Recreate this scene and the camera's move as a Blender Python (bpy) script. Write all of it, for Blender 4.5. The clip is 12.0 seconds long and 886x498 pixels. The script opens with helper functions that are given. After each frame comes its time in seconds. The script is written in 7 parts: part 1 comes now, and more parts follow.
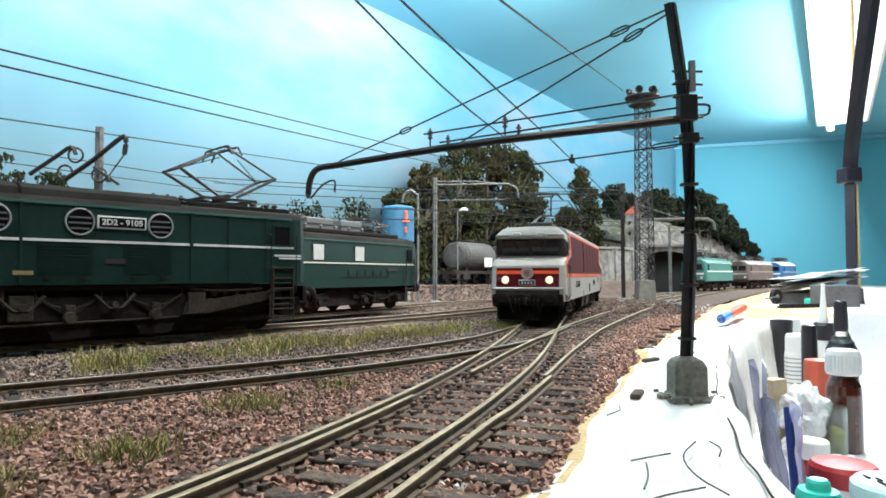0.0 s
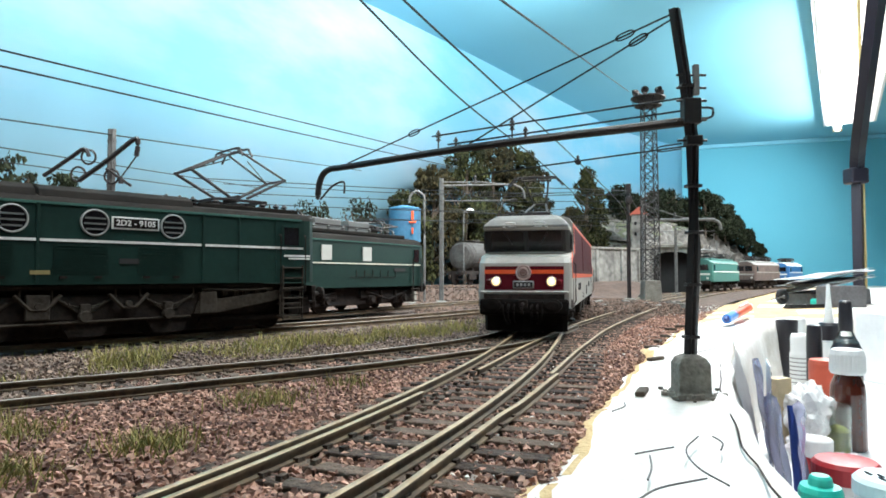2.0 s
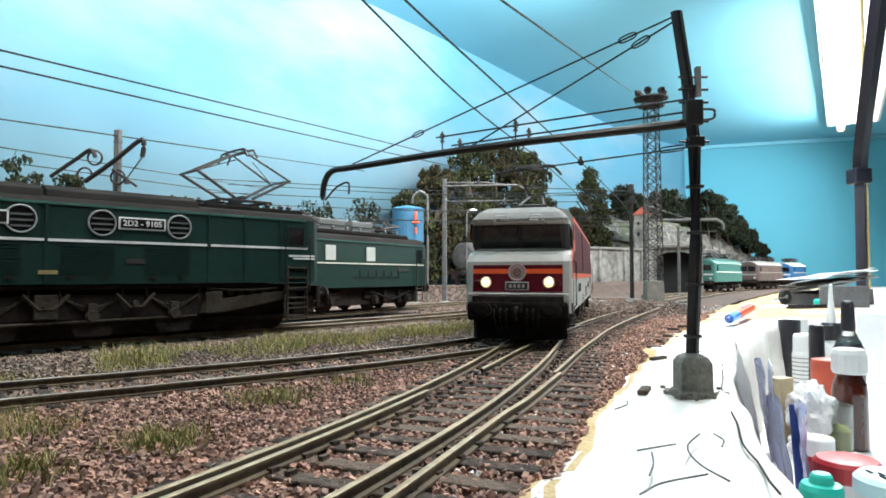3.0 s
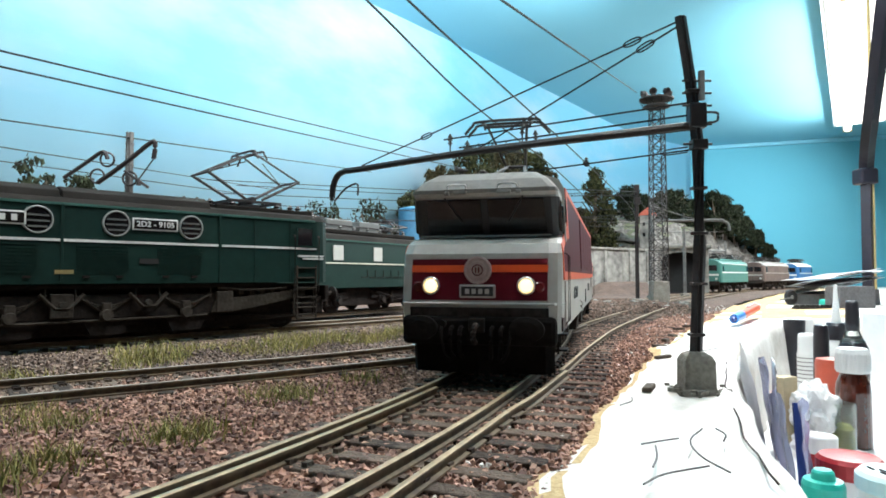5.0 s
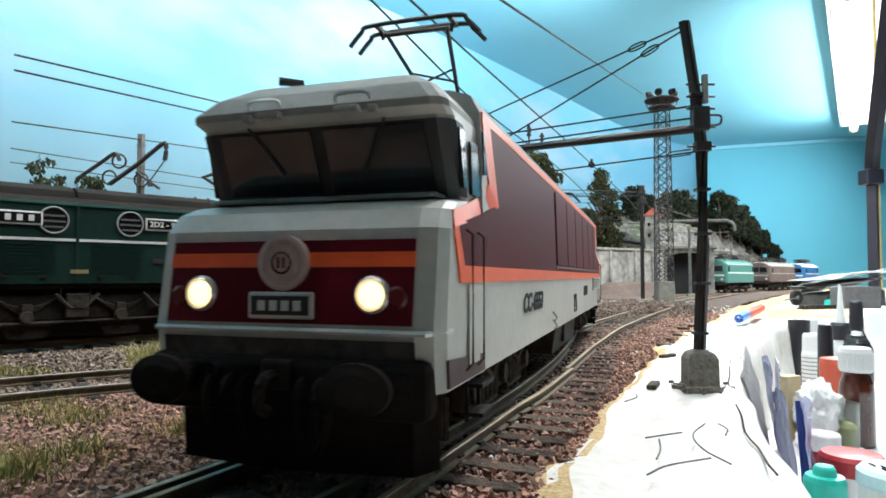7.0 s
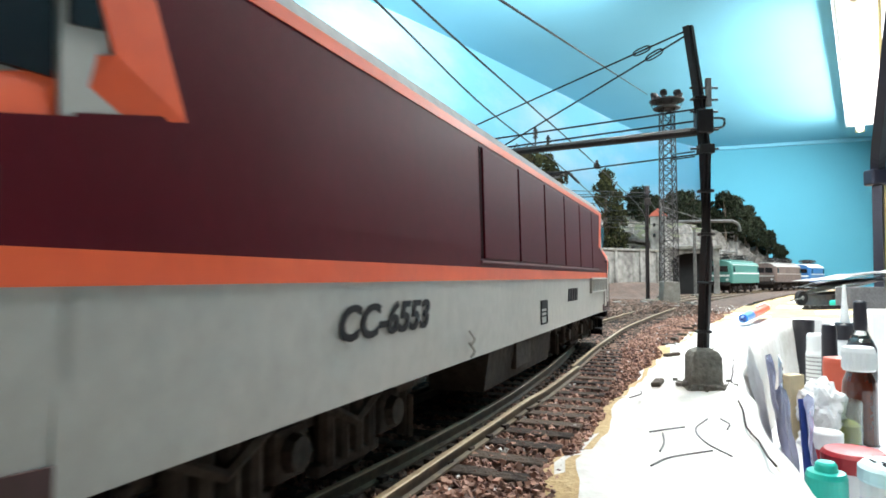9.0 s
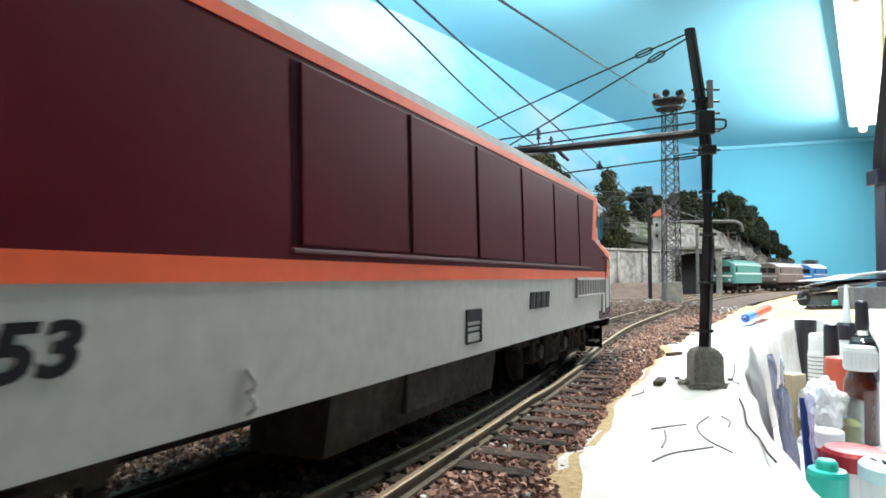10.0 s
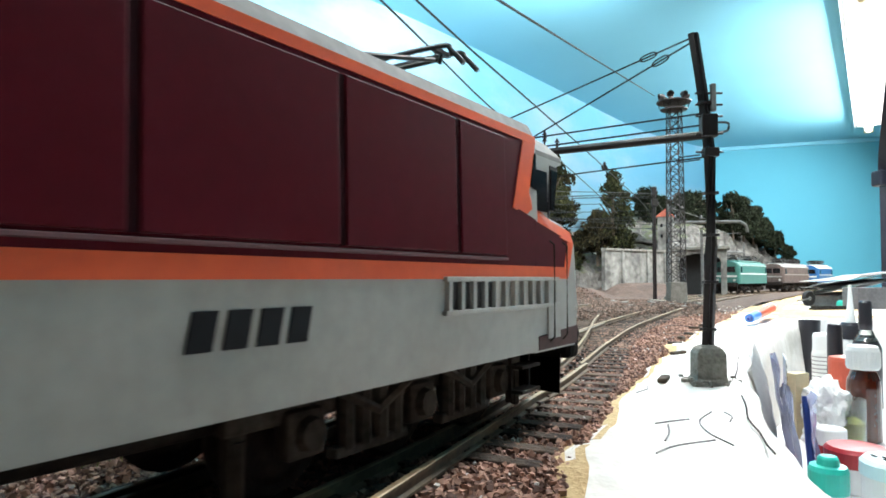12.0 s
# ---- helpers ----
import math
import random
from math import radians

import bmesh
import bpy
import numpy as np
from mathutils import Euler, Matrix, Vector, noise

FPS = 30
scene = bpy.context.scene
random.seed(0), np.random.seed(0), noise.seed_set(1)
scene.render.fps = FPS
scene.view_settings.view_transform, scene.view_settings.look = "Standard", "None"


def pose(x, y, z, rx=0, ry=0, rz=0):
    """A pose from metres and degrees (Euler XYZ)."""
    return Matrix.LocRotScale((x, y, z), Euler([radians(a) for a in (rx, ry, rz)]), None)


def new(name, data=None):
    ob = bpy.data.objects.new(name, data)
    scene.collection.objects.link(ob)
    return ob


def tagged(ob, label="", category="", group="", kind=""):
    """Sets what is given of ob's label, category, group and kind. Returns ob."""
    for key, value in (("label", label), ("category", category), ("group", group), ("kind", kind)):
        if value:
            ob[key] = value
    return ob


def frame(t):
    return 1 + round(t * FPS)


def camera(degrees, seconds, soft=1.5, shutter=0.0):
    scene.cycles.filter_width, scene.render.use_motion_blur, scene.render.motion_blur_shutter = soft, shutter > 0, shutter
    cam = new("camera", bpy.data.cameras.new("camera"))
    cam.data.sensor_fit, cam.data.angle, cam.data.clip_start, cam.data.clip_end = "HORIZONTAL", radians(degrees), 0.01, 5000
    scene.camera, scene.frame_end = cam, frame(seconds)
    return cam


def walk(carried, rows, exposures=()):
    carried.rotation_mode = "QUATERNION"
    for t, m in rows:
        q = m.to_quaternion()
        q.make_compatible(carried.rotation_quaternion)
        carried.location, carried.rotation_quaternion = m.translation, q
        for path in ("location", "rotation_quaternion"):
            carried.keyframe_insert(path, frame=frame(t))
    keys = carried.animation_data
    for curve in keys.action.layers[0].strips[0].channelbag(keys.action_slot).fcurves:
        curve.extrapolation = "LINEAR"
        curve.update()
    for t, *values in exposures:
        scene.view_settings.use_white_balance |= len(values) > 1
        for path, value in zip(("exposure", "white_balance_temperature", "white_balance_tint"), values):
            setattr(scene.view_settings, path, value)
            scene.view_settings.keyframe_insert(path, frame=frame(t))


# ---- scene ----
# camera: an O gauge layout (1:43.5) seen from just above the rails
cam = camera(70, 12.0, soft=1.7, shutter=0.4)
walk(cam, [
    (0.0, pose(0.00390, 0.01583, 0.04390, 92.343, 0.082, -1.331)),
    (1.5, pose(0.00289, 0.01164, 0.04367, 92.373, 0.060, -0.951)),
    (3.0, pose(0.00184, 0.00735, 0.04343, 92.403, 0.038, -0.584)),
    (4.0, pose(0.00112, 0.00444, 0.04326, 92.422, 0.023, -0.346)),
    (5.0, pose(0.00038, 0.00149, 0.04309, 92.441, 0.008, -0.114)),
    (6.0, pose(-0.00038, -0.00150, 0.04291, 92.459, -0.008, 0.113)),
    (7.0, pose(-0.00116, -0.00453, 0.04273, 92.477, -0.023, 0.334)),
    (8.0, pose(-0.00195, -0.00759, 0.04255, 92.495, -0.038, 0.551)),
    (9.0, pose(-0.00276, -0.01068, 0.04236, 92.513, -0.053, 0.762)),
    (10.5, pose(-0.00400, -0.01538, 0.04207, 92.539, -0.077, 1.068)),
    (12.0, pose(-0.00528, -0.02015, 0.04177, 92.564, -0.100, 1.363)),
], exposures=[(0.0, -0.5), (5.0, -0.48), (7.2, -0.44), (9.0, -0.37), (12.0, -0.31)])

# light: fluorescent tubes under the ceiling, and a little room light
TUBE_POWER = 40.0
world = bpy.data.worlds.new("room_air")
scene.world = world
world.use_nodes = True
world.node_tree.nodes["Background"].inputs[0].default_value = (0.75, 0.9, 1.0, 1)
world.node_tree.nodes["Background"].inputs[1].default_value = 0.1


def area_lamp(name, a, b, width, power, down=(0, 0, -1)):
    a, b = Vector(a), Vector(b)
    d = bpy.data.lights.new(name, "AREA")
    d.shape, d.size, d.size_y, d.energy, d.color = "RECTANGLE", (b - a).length, width, power, (0.94, 0.98, 1.0)
    ob = new(name, d)
    x = (b - a).normalized()
    z = -Vector(down).normalized()
    z = (z - x * z.dot(x)).normalized()
    y = z.cross(x)
    m = Matrix((x, y, z)).transposed().to_4x4()
    m.translation = (a + b) / 2
    ob.matrix_world = m
    return ob


area_lamp("tube_light", (1.53, 2.31, 0.574), (0.86, 1.27, 0.574), 0.10, TUBE_POWER * 1.15, (-0.95, 0.35, -0.42))
area_lamp("tube_light", (0.66, 1.17, 0.574), (0.08, 0.16, 0.574), 0.09, TUBE_POWER * 0.40, (0.50, 0.05, -1))
area_lamp("tube_light", (-0.42, -0.02, 0.577), (-0.01, 0.60, 0.577), 0.07, TUBE_POWER * 0.62, (-0.80, 0.56, -0.22))
area_lamp("tube_light", (0.04, 0.67, 0.577), (0.36, 1.16, 0.577), 0.07, TUBE_POWER * 0.78, (-0.36, 0.93, -0.16))

# ---------- materials ----------


def mat(name, color, rough=0.6, metal=0.0, vary=0.15, scale=200.0, bump=0.0, color2=None, scale2=30.0, emit=0.0, spec=0.5, island=False, obj=False, glass=0.0, coat=0.0):
    m = bpy.data.materials.new(name)
    m.use_nodes = True
    nt = m.node_tree
    n, l = nt.nodes, nt.links
    b = n["Principled BSDF"]
    b.inputs["Roughness"].default_value = rough
    b.inputs["Metallic"].default_value = metal
    b.inputs["Specular IOR Level"].default_value = spec
    b.inputs["Coat Weight"].default_value = coat
    b.inputs["Transmission Weight"].default_value = glass
    tc = n.new("ShaderNodeTexCoord")
    c2 = color2 or tuple(max(0, c * (1 - vary * 2)) for c in color)
    na = n.new("ShaderNodeTexNoise")
    na.inputs["Scale"].default_value, na.inputs["Detail"].default_value = scale2, 5
    nb = n.new("ShaderNodeTexNoise")
    nb.inputs["Scale"].default_value, nb.inputs["Detail"].default_value = scale, 3
    l.new(tc.outputs["Object"], na.inputs["Vector"])
    l.new(tc.outputs["Object"], nb.inputs["Vector"])
    ramp = n.new("ShaderNodeValToRGB")
    ramp.color_ramp.elements[0].position, ramp.color_ramp.elements[1].position = 0.35, 0.65
    ramp.color_ramp.elements[0].color, ramp.color_ramp.elements[1].color = (*c2, 1), (*color, 1)
    mix = n.new("ShaderNodeMath")
    mix.operation = "MULTIPLY_ADD"
    mix.inputs[1].default_value = 0.45
    l.new(nb.outputs["Fac"], mix.inputs[0])
    half = n.new("ShaderNodeMath")
    half.operation = "MULTIPLY"
    half.inputs[1].default_value = 0.55
    l.new(na.outputs["Fac"], half.inputs[0])
    l.new(half.outputs[0], mix.inputs[2])
    fac = mix.outputs[0]
    if island or obj:
        if island:
            g = n.new("ShaderNodeNewGeometry").outputs["Random Per Island"]
        else:
            g = n.new("ShaderNodeObjectInfo").outputs["Random"]
        mm = n.new("ShaderNodeMath")
        mm.operation = "MULTIPLY_ADD"
        mm.inputs[1].default_value, mm.inputs[2].default_value = 0.5, -0.25
        l.new(g, mm.inputs[0])
        ad = n.new("ShaderNodeMath")
        ad.operation = "ADD"
        l.new(fac, ad.inputs[0])
        l.new(mm.outputs[0], ad.inputs[1])
        fac = ad.outputs[0]
    l.new(fac, ramp.inputs[0])
    l.new(ramp.outputs[0], b.inputs["Base Color"])
    if bump:
        bp = n.new("ShaderNodeBump")
        bp.inputs["Strength"].default_value, bp.inputs["Distance"].default_value = min(1, bump), 0.001
        l.new(nb.outputs["Fac"], bp.inputs["Height"])
        l.new(bp.outputs[0], b.inputs["Normal"])
    if emit:
        b.inputs["Emission Color"].default_value = (*color, 1)
        b.inputs["Emission Strength"].default_value = emit
    return m


def sky_material():
    """A painted sky: blue wall paint with soft white clouds."""
    m = mat("painted_sky", (0.36, 0.72, 0.94), 0.85, color2=(0.36, 0.72, 0.94), scale=90, scale2=3)
    n, l = m.node_tree.nodes, m.node_tree.links
    b = n["Principled BSDF"]
    tc = n["Texture Coordinate"]
    mp = n.new("ShaderNodeMapping")
    mp.inputs["Scale"].default_value = (1.0, 1.0, 2.2)
    l.new(tc.outputs["Object"], mp.inputs[0])
    cl = n.new("ShaderNodeTexNoise")
    cl.inputs["Scale"].default_value, cl.inputs["Detail"].default_value, cl.inputs["Roughness"].default_value = 2.2, 6, 0.55
    l.new(mp.outputs[0], cl.inputs["Vector"])
    r = n.new("ShaderNodeValToRGB")
    r.color_ramp.elements[0].position, r.color_ramp.elements[1].position = 0.46, 0.86
    r.color_ramp.elements[0].color, r.color_ramp.elements[1].color = (0.26, 0.69, 0.91, 1), (0.74, 0.83, 0.95, 1)
    l.new(cl.outputs["Fac"], r.inputs[0])
    # the paint grows paler towards the horizon, also making up light lost low down
    sep = n.new("ShaderNodeSeparateXYZ")
    l.new(tc.outputs["Object"], sep.inputs[0])
    pale = n.new("ShaderNodeMapRange")
    pale.inputs["From Min"].default_value, pale.inputs["From Max"].default_value = 0.46, 0.12
    pale.inputs["To Min"].default_value, pale.inputs["To Max"].default_value = 0.0, 0.85
    l.new(sep.outputs["Z"], pale.inputs["Value"])
    mx = n.new("ShaderNodeMix")
    mx.data_type = "RGBA"
    l.new(pale.outputs["Result"], mx.inputs[0])
    l.new(r.outputs[0], mx.inputs[6])
    mx.inputs[7].default_value = (0.55, 0.85, 0.96, 1)
    l.new(mx.outputs[2], b.inputs["Base Color"])
    return m


SKY = sky_material()
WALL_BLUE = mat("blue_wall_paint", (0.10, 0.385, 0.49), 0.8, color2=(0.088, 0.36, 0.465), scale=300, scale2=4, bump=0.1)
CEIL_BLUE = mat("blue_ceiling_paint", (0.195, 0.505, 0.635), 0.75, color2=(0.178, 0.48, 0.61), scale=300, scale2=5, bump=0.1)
WHITE = mat("white_lacquer", (0.8, 0.8, 0.8), 0.5, vary=0.03)
ROOM = mat("dark_unseen_wall", (0.12, 0.12, 0.115), 0.9, vary=0.05, scale2=2)
SOIL = mat("brown_ballast_soil", (0.125, 0.078, 0.057), 0.95, color2=(0.048, 0.032, 0.025), scale=900, scale2=40, bump=1.0)
STONE = mat("pink_ballast", (0.47, 0.27, 0.195), 0.9, color2=(0.14, 0.075, 0.058), scale=700, scale2=25, island=True)
STONE_YARD = mat("dull_brown_yard_ballast", (0.17, 0.11, 0.08), 0.95, color2=(0.05, 0.034, 0.026), scale=700, scale2=25, island=True)
STONE_GREY = mat("grey_ballast", (0.23, 0.165, 0.125), 0.9, color2=(0.065, 0.046, 0.036), scale=700, scale2=25, island=True)
PLASTER = mat("white_plaster", (0.82, 0.80, 0.76), 0.9, color2=(0.66, 0.62, 0.56), scale=160, scale2=22, bump=0.7)
FOAM = mat("yellow_chipboard", (0.62, 0.46, 0.24), 0.9, color2=(0.45, 0.30, 0.14), scale=500, scale2=60, bump=0.8)
SLEEPER = mat("dark_brown_sleeper", (0.115, 0.085, 0.065), 0.9, color2=(0.035, 0.026, 0.022), scale=700, scale2=90, bump=0.9, obj=True, spec=0.15)
RAIL_SIDE = mat("rusty_rail", (0.17, 0.115, 0.06), 0.75, 0.0, color2=(0.055, 0.036, 0.024), scale=400, scale2=60)
RAIL_DULL = mat("dull_siding_rail_head", (0.26, 0.23, 0.19), 0.5, 0.3, color2=(0.15, 0.12, 0.09), scale=300, scale2=40)
RAIL_TOP = mat("bright_rail_head", (0.40, 0.31, 0.19), 0.5, 0.3, color2=(0.22, 0.15, 0.08), scale=300, scale2=40)
BLACK = mat("black_brown_steel", (0.022, 0.017, 0.016), 0.5, 0.0, color2=(0.012, 0.009, 0.009), scale=500, scale2=60, spec=0.35)
WIRE = mat("dark_wire", (0.02, 0.022, 0.025), 0.7, 0.0, spec=0.2)
CONCRETE = mat("grey_concrete", (0.22, 0.21, 0.18), 0.9, color2=(0.11, 0.10, 0.085), scale=600, scale2=90, bump=0.8)
UNDER = mat("grimy_underframe", (0.026, 0.019, 0.015), 0.85, spec=0.2, color2=(0.008, 0.006, 0.006), scale=400, scale2=70, bump=0.3)
WOODGREY = mat("grey_wood", (0.30, 0.29, 0.27), 0.85, color2=(0.2, 0.19, 0.18), scale=300, scale2=60, bump=0.4)

# ---------- mesh helpers ----------
K = 1 / 43.5  # model scale


def mesh_of(name, bm, material, smooth=False):
    me = bpy.data.meshes.new(name)
    bm.normal_update()
    bm.to_mesh(me)
    bm.free()
    for m in (material if isinstance(material, (list, tuple)) else [material]):
        me.materials.append(m)
    if smooth:
        for p in me.polygons:
            p.use_smooth = True
    return me


def part(name, bm, material, parent=None, label="", smooth=False):
    ob = new(name, mesh_of(name, bm, material, smooth))
    if parent is not None:
        ob.parent = parent
    if label:
        tagged(ob, label)
    return ob


def thing(name, m, label, category, group="", kind=""):
    ob = new(name)
    ob.empty_display_size = 0.01
    ob.matrix_world = m
    return tagged(ob, label, category, group, kind)


def box(bm, c, s, bevel=0.0, m=None, index=0):
    mt = Matrix.Translation(c) @ Matrix.Diagonal((*s, 1))
    if m is not None:
        mt = m @ mt
    r = bmesh.ops.create_cube(bm, size=1, matrix=mt)
    vs = r["verts"]
    fs = {f for v in vs for f in v.link_faces}
    for f in fs:
        f.material_index = index
    if bevel:
        es = {e for v in vs for e in v.link_edges}
        rr = bmesh.ops.bevel(bm, geom=list(es), offset=bevel, segments=2, affect="EDGES", profile=0.5)
        for f in rr["faces"]:
            f.material_index = index
    return bm


def B(c, s, bevel=0.0):
    return box(bmesh.new(), c, s, bevel)


def cyl(bm, a, b, r, r2=None, n=10, index=0):
    a, b = Vector(a), Vector(b)
    d = b - a
    q = d.to_track_quat("Z", "Y").to_matrix().to_4x4()
    m = Matrix.Translation((a + b) / 2) @ q
    res = bmesh.ops.create_cone(bm, cap_ends=True, segments=n, radius1=r, radius2=r if r2 is None else r2, depth=d.length, matrix=m)
    for f in {f for v in res["verts"] for f in v.link_faces}:
        f.material_index = index
    return bm


def tube(bm, pts, r, n=6):
    pts = [Vector(p) for p in pts]
    rings = []
    for i, p in enumerate(pts):
        d = (pts[min(i + 1, len(pts) - 1)] - pts[max(i - 1, 0)]).normalized()
        q = d.to_track_quat("Z", "Y").to_matrix()
        rings.append([bm.verts.new(p + q @ Vector((math.cos(2 * math.pi * k / n) * r, math.sin(2 * math.pi * k / n) * r, 0))) for k in range(n)])
    for a, b in zip(rings, rings[1:]):
        for k in range(n):
            bm.faces.new((a[k], a[(k + 1) % n], b[(k + 1) % n], b[k]))
    bm.faces.new(rings[0][::-1])
    bm.faces.new(rings[-1])
    return bm


def lathe(bm, prof, m=None, n=20, index=0):
    m = m or Matrix()
    rings = [[bm.verts.new(m @ Vector((math.cos(2 * math.pi * k / n) * r, math.sin(2 * math.pi * k / n) * r, z))) for k in range(n)] for r, z in prof]
    for a, b in zip(rings, rings[1:]):
        for k in range(n):
            bm.faces.new((a[k], a[(k + 1) % n], b[(k + 1) % n], b[k])).material_index = index
    bm.faces.new(rings[0][::-1]).material_index = index
    bm.faces.new(rings[-1]).material_index = index
    return bm


def prism(bm, poly, y0, y1, m=None, index=0):
    """Extrude an (x, z) outline from y0 to y1."""
    m = m or Matrix()
    a = [bm.verts.new(m @ Vector((x, y0, z))) for x, z in poly]
    b = [bm.verts.new(m @ Vector((x, y1, z))) for x, z in poly]
    n = len(poly)
    for k in range(n):
        bm.faces.new((a[k], a[(k + 1) % n], b[(k + 1) % n], b[k])).material_index = index
    bm.faces.new(a[::-1]).material_index = index
    bm.faces.new(b).material_index = index
    bmesh.ops.recalc_face_normals(bm, faces=bm.faces[:])
    return bm


def smooth_path(pts, n=8):
    """Catmull-Rom through the points."""
    P = [Vector(p) for p in pts]
    P = [P[0] * 2 - P[1]] + P + [P[-1] * 2 - P[-2]]
    out = []
    for i in range(1, len(P) - 2):
        for k in range(n):
            t = k / n
            a, b, c, d = P[i - 1:i + 3]
            out.append(0.5 * ((2 * b) + (c - a) * t + (2 * a - 5 * b + 4 * c - d) * t * t + (3 * b - a - 3 * c + d) * t ** 3))
    out.append(P[-2])
    return out


def even(pts, step):
    """Points and headings at even steps along a path."""
    out, left = [], 0.0
    for a, b in zip(pts, pts[1:]):
        d = b - a
        s = left
        while s < d.length:
            out.append((a + d * (s / d.length), math.degrees(math.atan2(d.y, d.x))))
            s += step
        left = s - d.length
    return out


# ---------- the room ----------
def slab(name, corners, thick, material, label, category):
    """A flat wall or board from its four corners, with thickness along its back."""
    c = [Vector(p) for p in corners]
    nrm = (c[1] - c[0]).cross(c[3] - c[0]).normalized()
    bm = bmesh.new()
    a = [bm.verts.new(p) for p in c]
    b = [bm.verts.new(p - nrm * thick) for p in c]
    bm.faces.new(a)
    bm.faces.new(b[::-1])
    for k in range(4):
        bm.faces.new((a[k], b[k], b[(k + 1) % 4], a[(k + 1) % 4]))
    bmesh.ops.recalc_face_normals(bm, faces=bm.faces[:])
    return tagged(part(name, bm, material), label, category, kind="structure")


CEIL = 0.683


def backdrop():
    """The painted sky wall, which bends round the layout."""
    line = smooth_path([(-1.45, -1.2, 0), (-1.15, 0.05, 0), (-0.62, 0.82, 0), (-0.083, 1.46, 0), (0.36, 2.05, 0), (0.78, 2.60, 0), (1.16, 2.93, 0)], 10)
    bm = bmesh.new()
    lo, hi = [], []
    for p in line:
        lo.append(bm.verts.new((p.x, p.y, -0.3)))
        hi.append(bm.verts.new((p.x, p.y, CEIL)))
    for i in range(len(line) - 1):
        bm.faces.new((lo[i], lo[i + 1], hi[i + 1], hi[i]))
    r = bmesh.ops.solidify(bm, geom=bm.faces[:], thickness=0.01)
    bmesh.ops.recalc_face_normals(bm, faces=bm.faces[:])
    tagged(part("backdrop", bm, SKY, smooth=True), "pale blue painted sky backdrop with soft white clouds", "backdrop", kind="structure")


backdrop()
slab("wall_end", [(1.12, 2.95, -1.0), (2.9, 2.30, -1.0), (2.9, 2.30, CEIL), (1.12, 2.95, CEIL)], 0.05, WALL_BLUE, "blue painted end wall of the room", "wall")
slab("ceiling", [(-2.2, -1.6, CEIL), (3.0, -1.6, CEIL), (3.0, 3.1, CEIL), (-2.2, 3.1, CEIL)], 0.04, CEIL_BLUE, "low blue painted ceiling over the layout", "ceiling")
# unseen walls and floor, added to close the room; dark to cut bounced light
slab("wall_side", [(2.9, 2.35, -1.0), (2.9, -1.6, -1.0), (2.9, -1.6, CEIL), (2.9, 2.35, CEIL)], 0.05, ROOM, "plain dark unseen wall of the room", "wall")
slab("wall_back", [(2.9, -1.5, -1.0), (-2.2, -1.5, -1.0), (-2.2, -1.5, CEIL), (2.9, -1.5, CEIL)], 0.05, ROOM, "plain dark unseen wall behind the layout", "wall")
slab("wall_left", [(-2.15, -1.6, -1.0), (-2.15, 3.1, -1.0), (-2.15, 3.1, CEIL), (-2.15, -1.6, CEIL)], 0.05, ROOM, "plain dark unseen wall added beyond the backdrop", "wall")
slab("floor", [(-2.2, -1.6, -0.9), (3.0, -1.6, -0.9), (3.0, 3.1, -0.9), (-2.2, 3.1, -0.9)], 0.05, ROOM, "plain dark unseen floor of the room", "floor")


def trim():
    bm = bmesh.new()
    d = Vector((1.78, -0.65, 0)).normalized()
    m = Matrix.Translation((1.60, 2.765, CEIL - 0.049)) @ Matrix.Rotation(math.atan2(d.y, d.x), 4, "Z")
    box(bm, (0, 0, 0), (1.1, 0.02, 0.016), 0.003, m)
    tagged(part("trim", bm, CEIL_BLUE), "pale blue cornice strip between wall and ceiling", "trim", kind="structure")


trim()

# ---------- the ground ----------
# the main line and the sidings, near to far
MAIN = [(-0.118, -0.06, 0), (-0.077, 0.03, 0), (-0.036, 0.125, 0), (-0.013, 0.177, 0), (0.011, 0.236, 0), (0.039, 0.300, 0), (0.085, 0.425, 0), (0.160, 0.605, 0), (0.333, 0.955, 0), (0.608, 1.428, 0), (1.17, 2.30, 0)]
SIDE2 = [(-0.52, -0.02, 0), (-0.30, 0.135, 0), (-0.171, 0.247, 0), (-0.120, 0.285, 0), (-0.03, 0.357, 0), (0.05, 0.45, 0), (0.11, 0.58, 0)]
RISE = 0.0045  # the sidings lie a little higher
SIDE3 = [(-0.62, 0.003, RISE), (-0.40, 0.226, RISE), (-0.2562, 0.372, RISE), (-0.110, 0.520, RISE), (-0.02, 0.62, RISE), (0.08, 0.76, RISE), (0.17, 0.90, RISE)]
SIDE4 = [(-0.257, 0.466, RISE), (-0.183, 0.584, RISE), (-0.110, 0.7007, RISE), (-0.037, 0.8177, RISE), (0.05, 0.95, RISE), (0.16, 1.06, RISE)]
FAR = [(0.30, 1.00, 0), (0.45, 1.29, 0), (0.61, 1.545, 0), (0.785, 1.765, 0), (1.04, 2.055, 0), (1.37, 2.37, 0)]


def bank_left(y):
    """The left edge of the white plaster."""
    pts = [(-0.3, -0.06), (0.0, -0.022), (0.125, 0.0155), (0.162, 0.028), (0.211, 0.0465), (0.268, 0.071), (0.40, 0.130), (0.532, 0.198), (1.05, 0.482), (2.3, 1.30), (3.2, 1.9)]
    for (a, xa), (b, xb) in zip(pts, pts[1:]):
        if a <= y <= b:
            return xa + (xb - xa) * (y - a) / (b - a)
    return pts[-1][1]


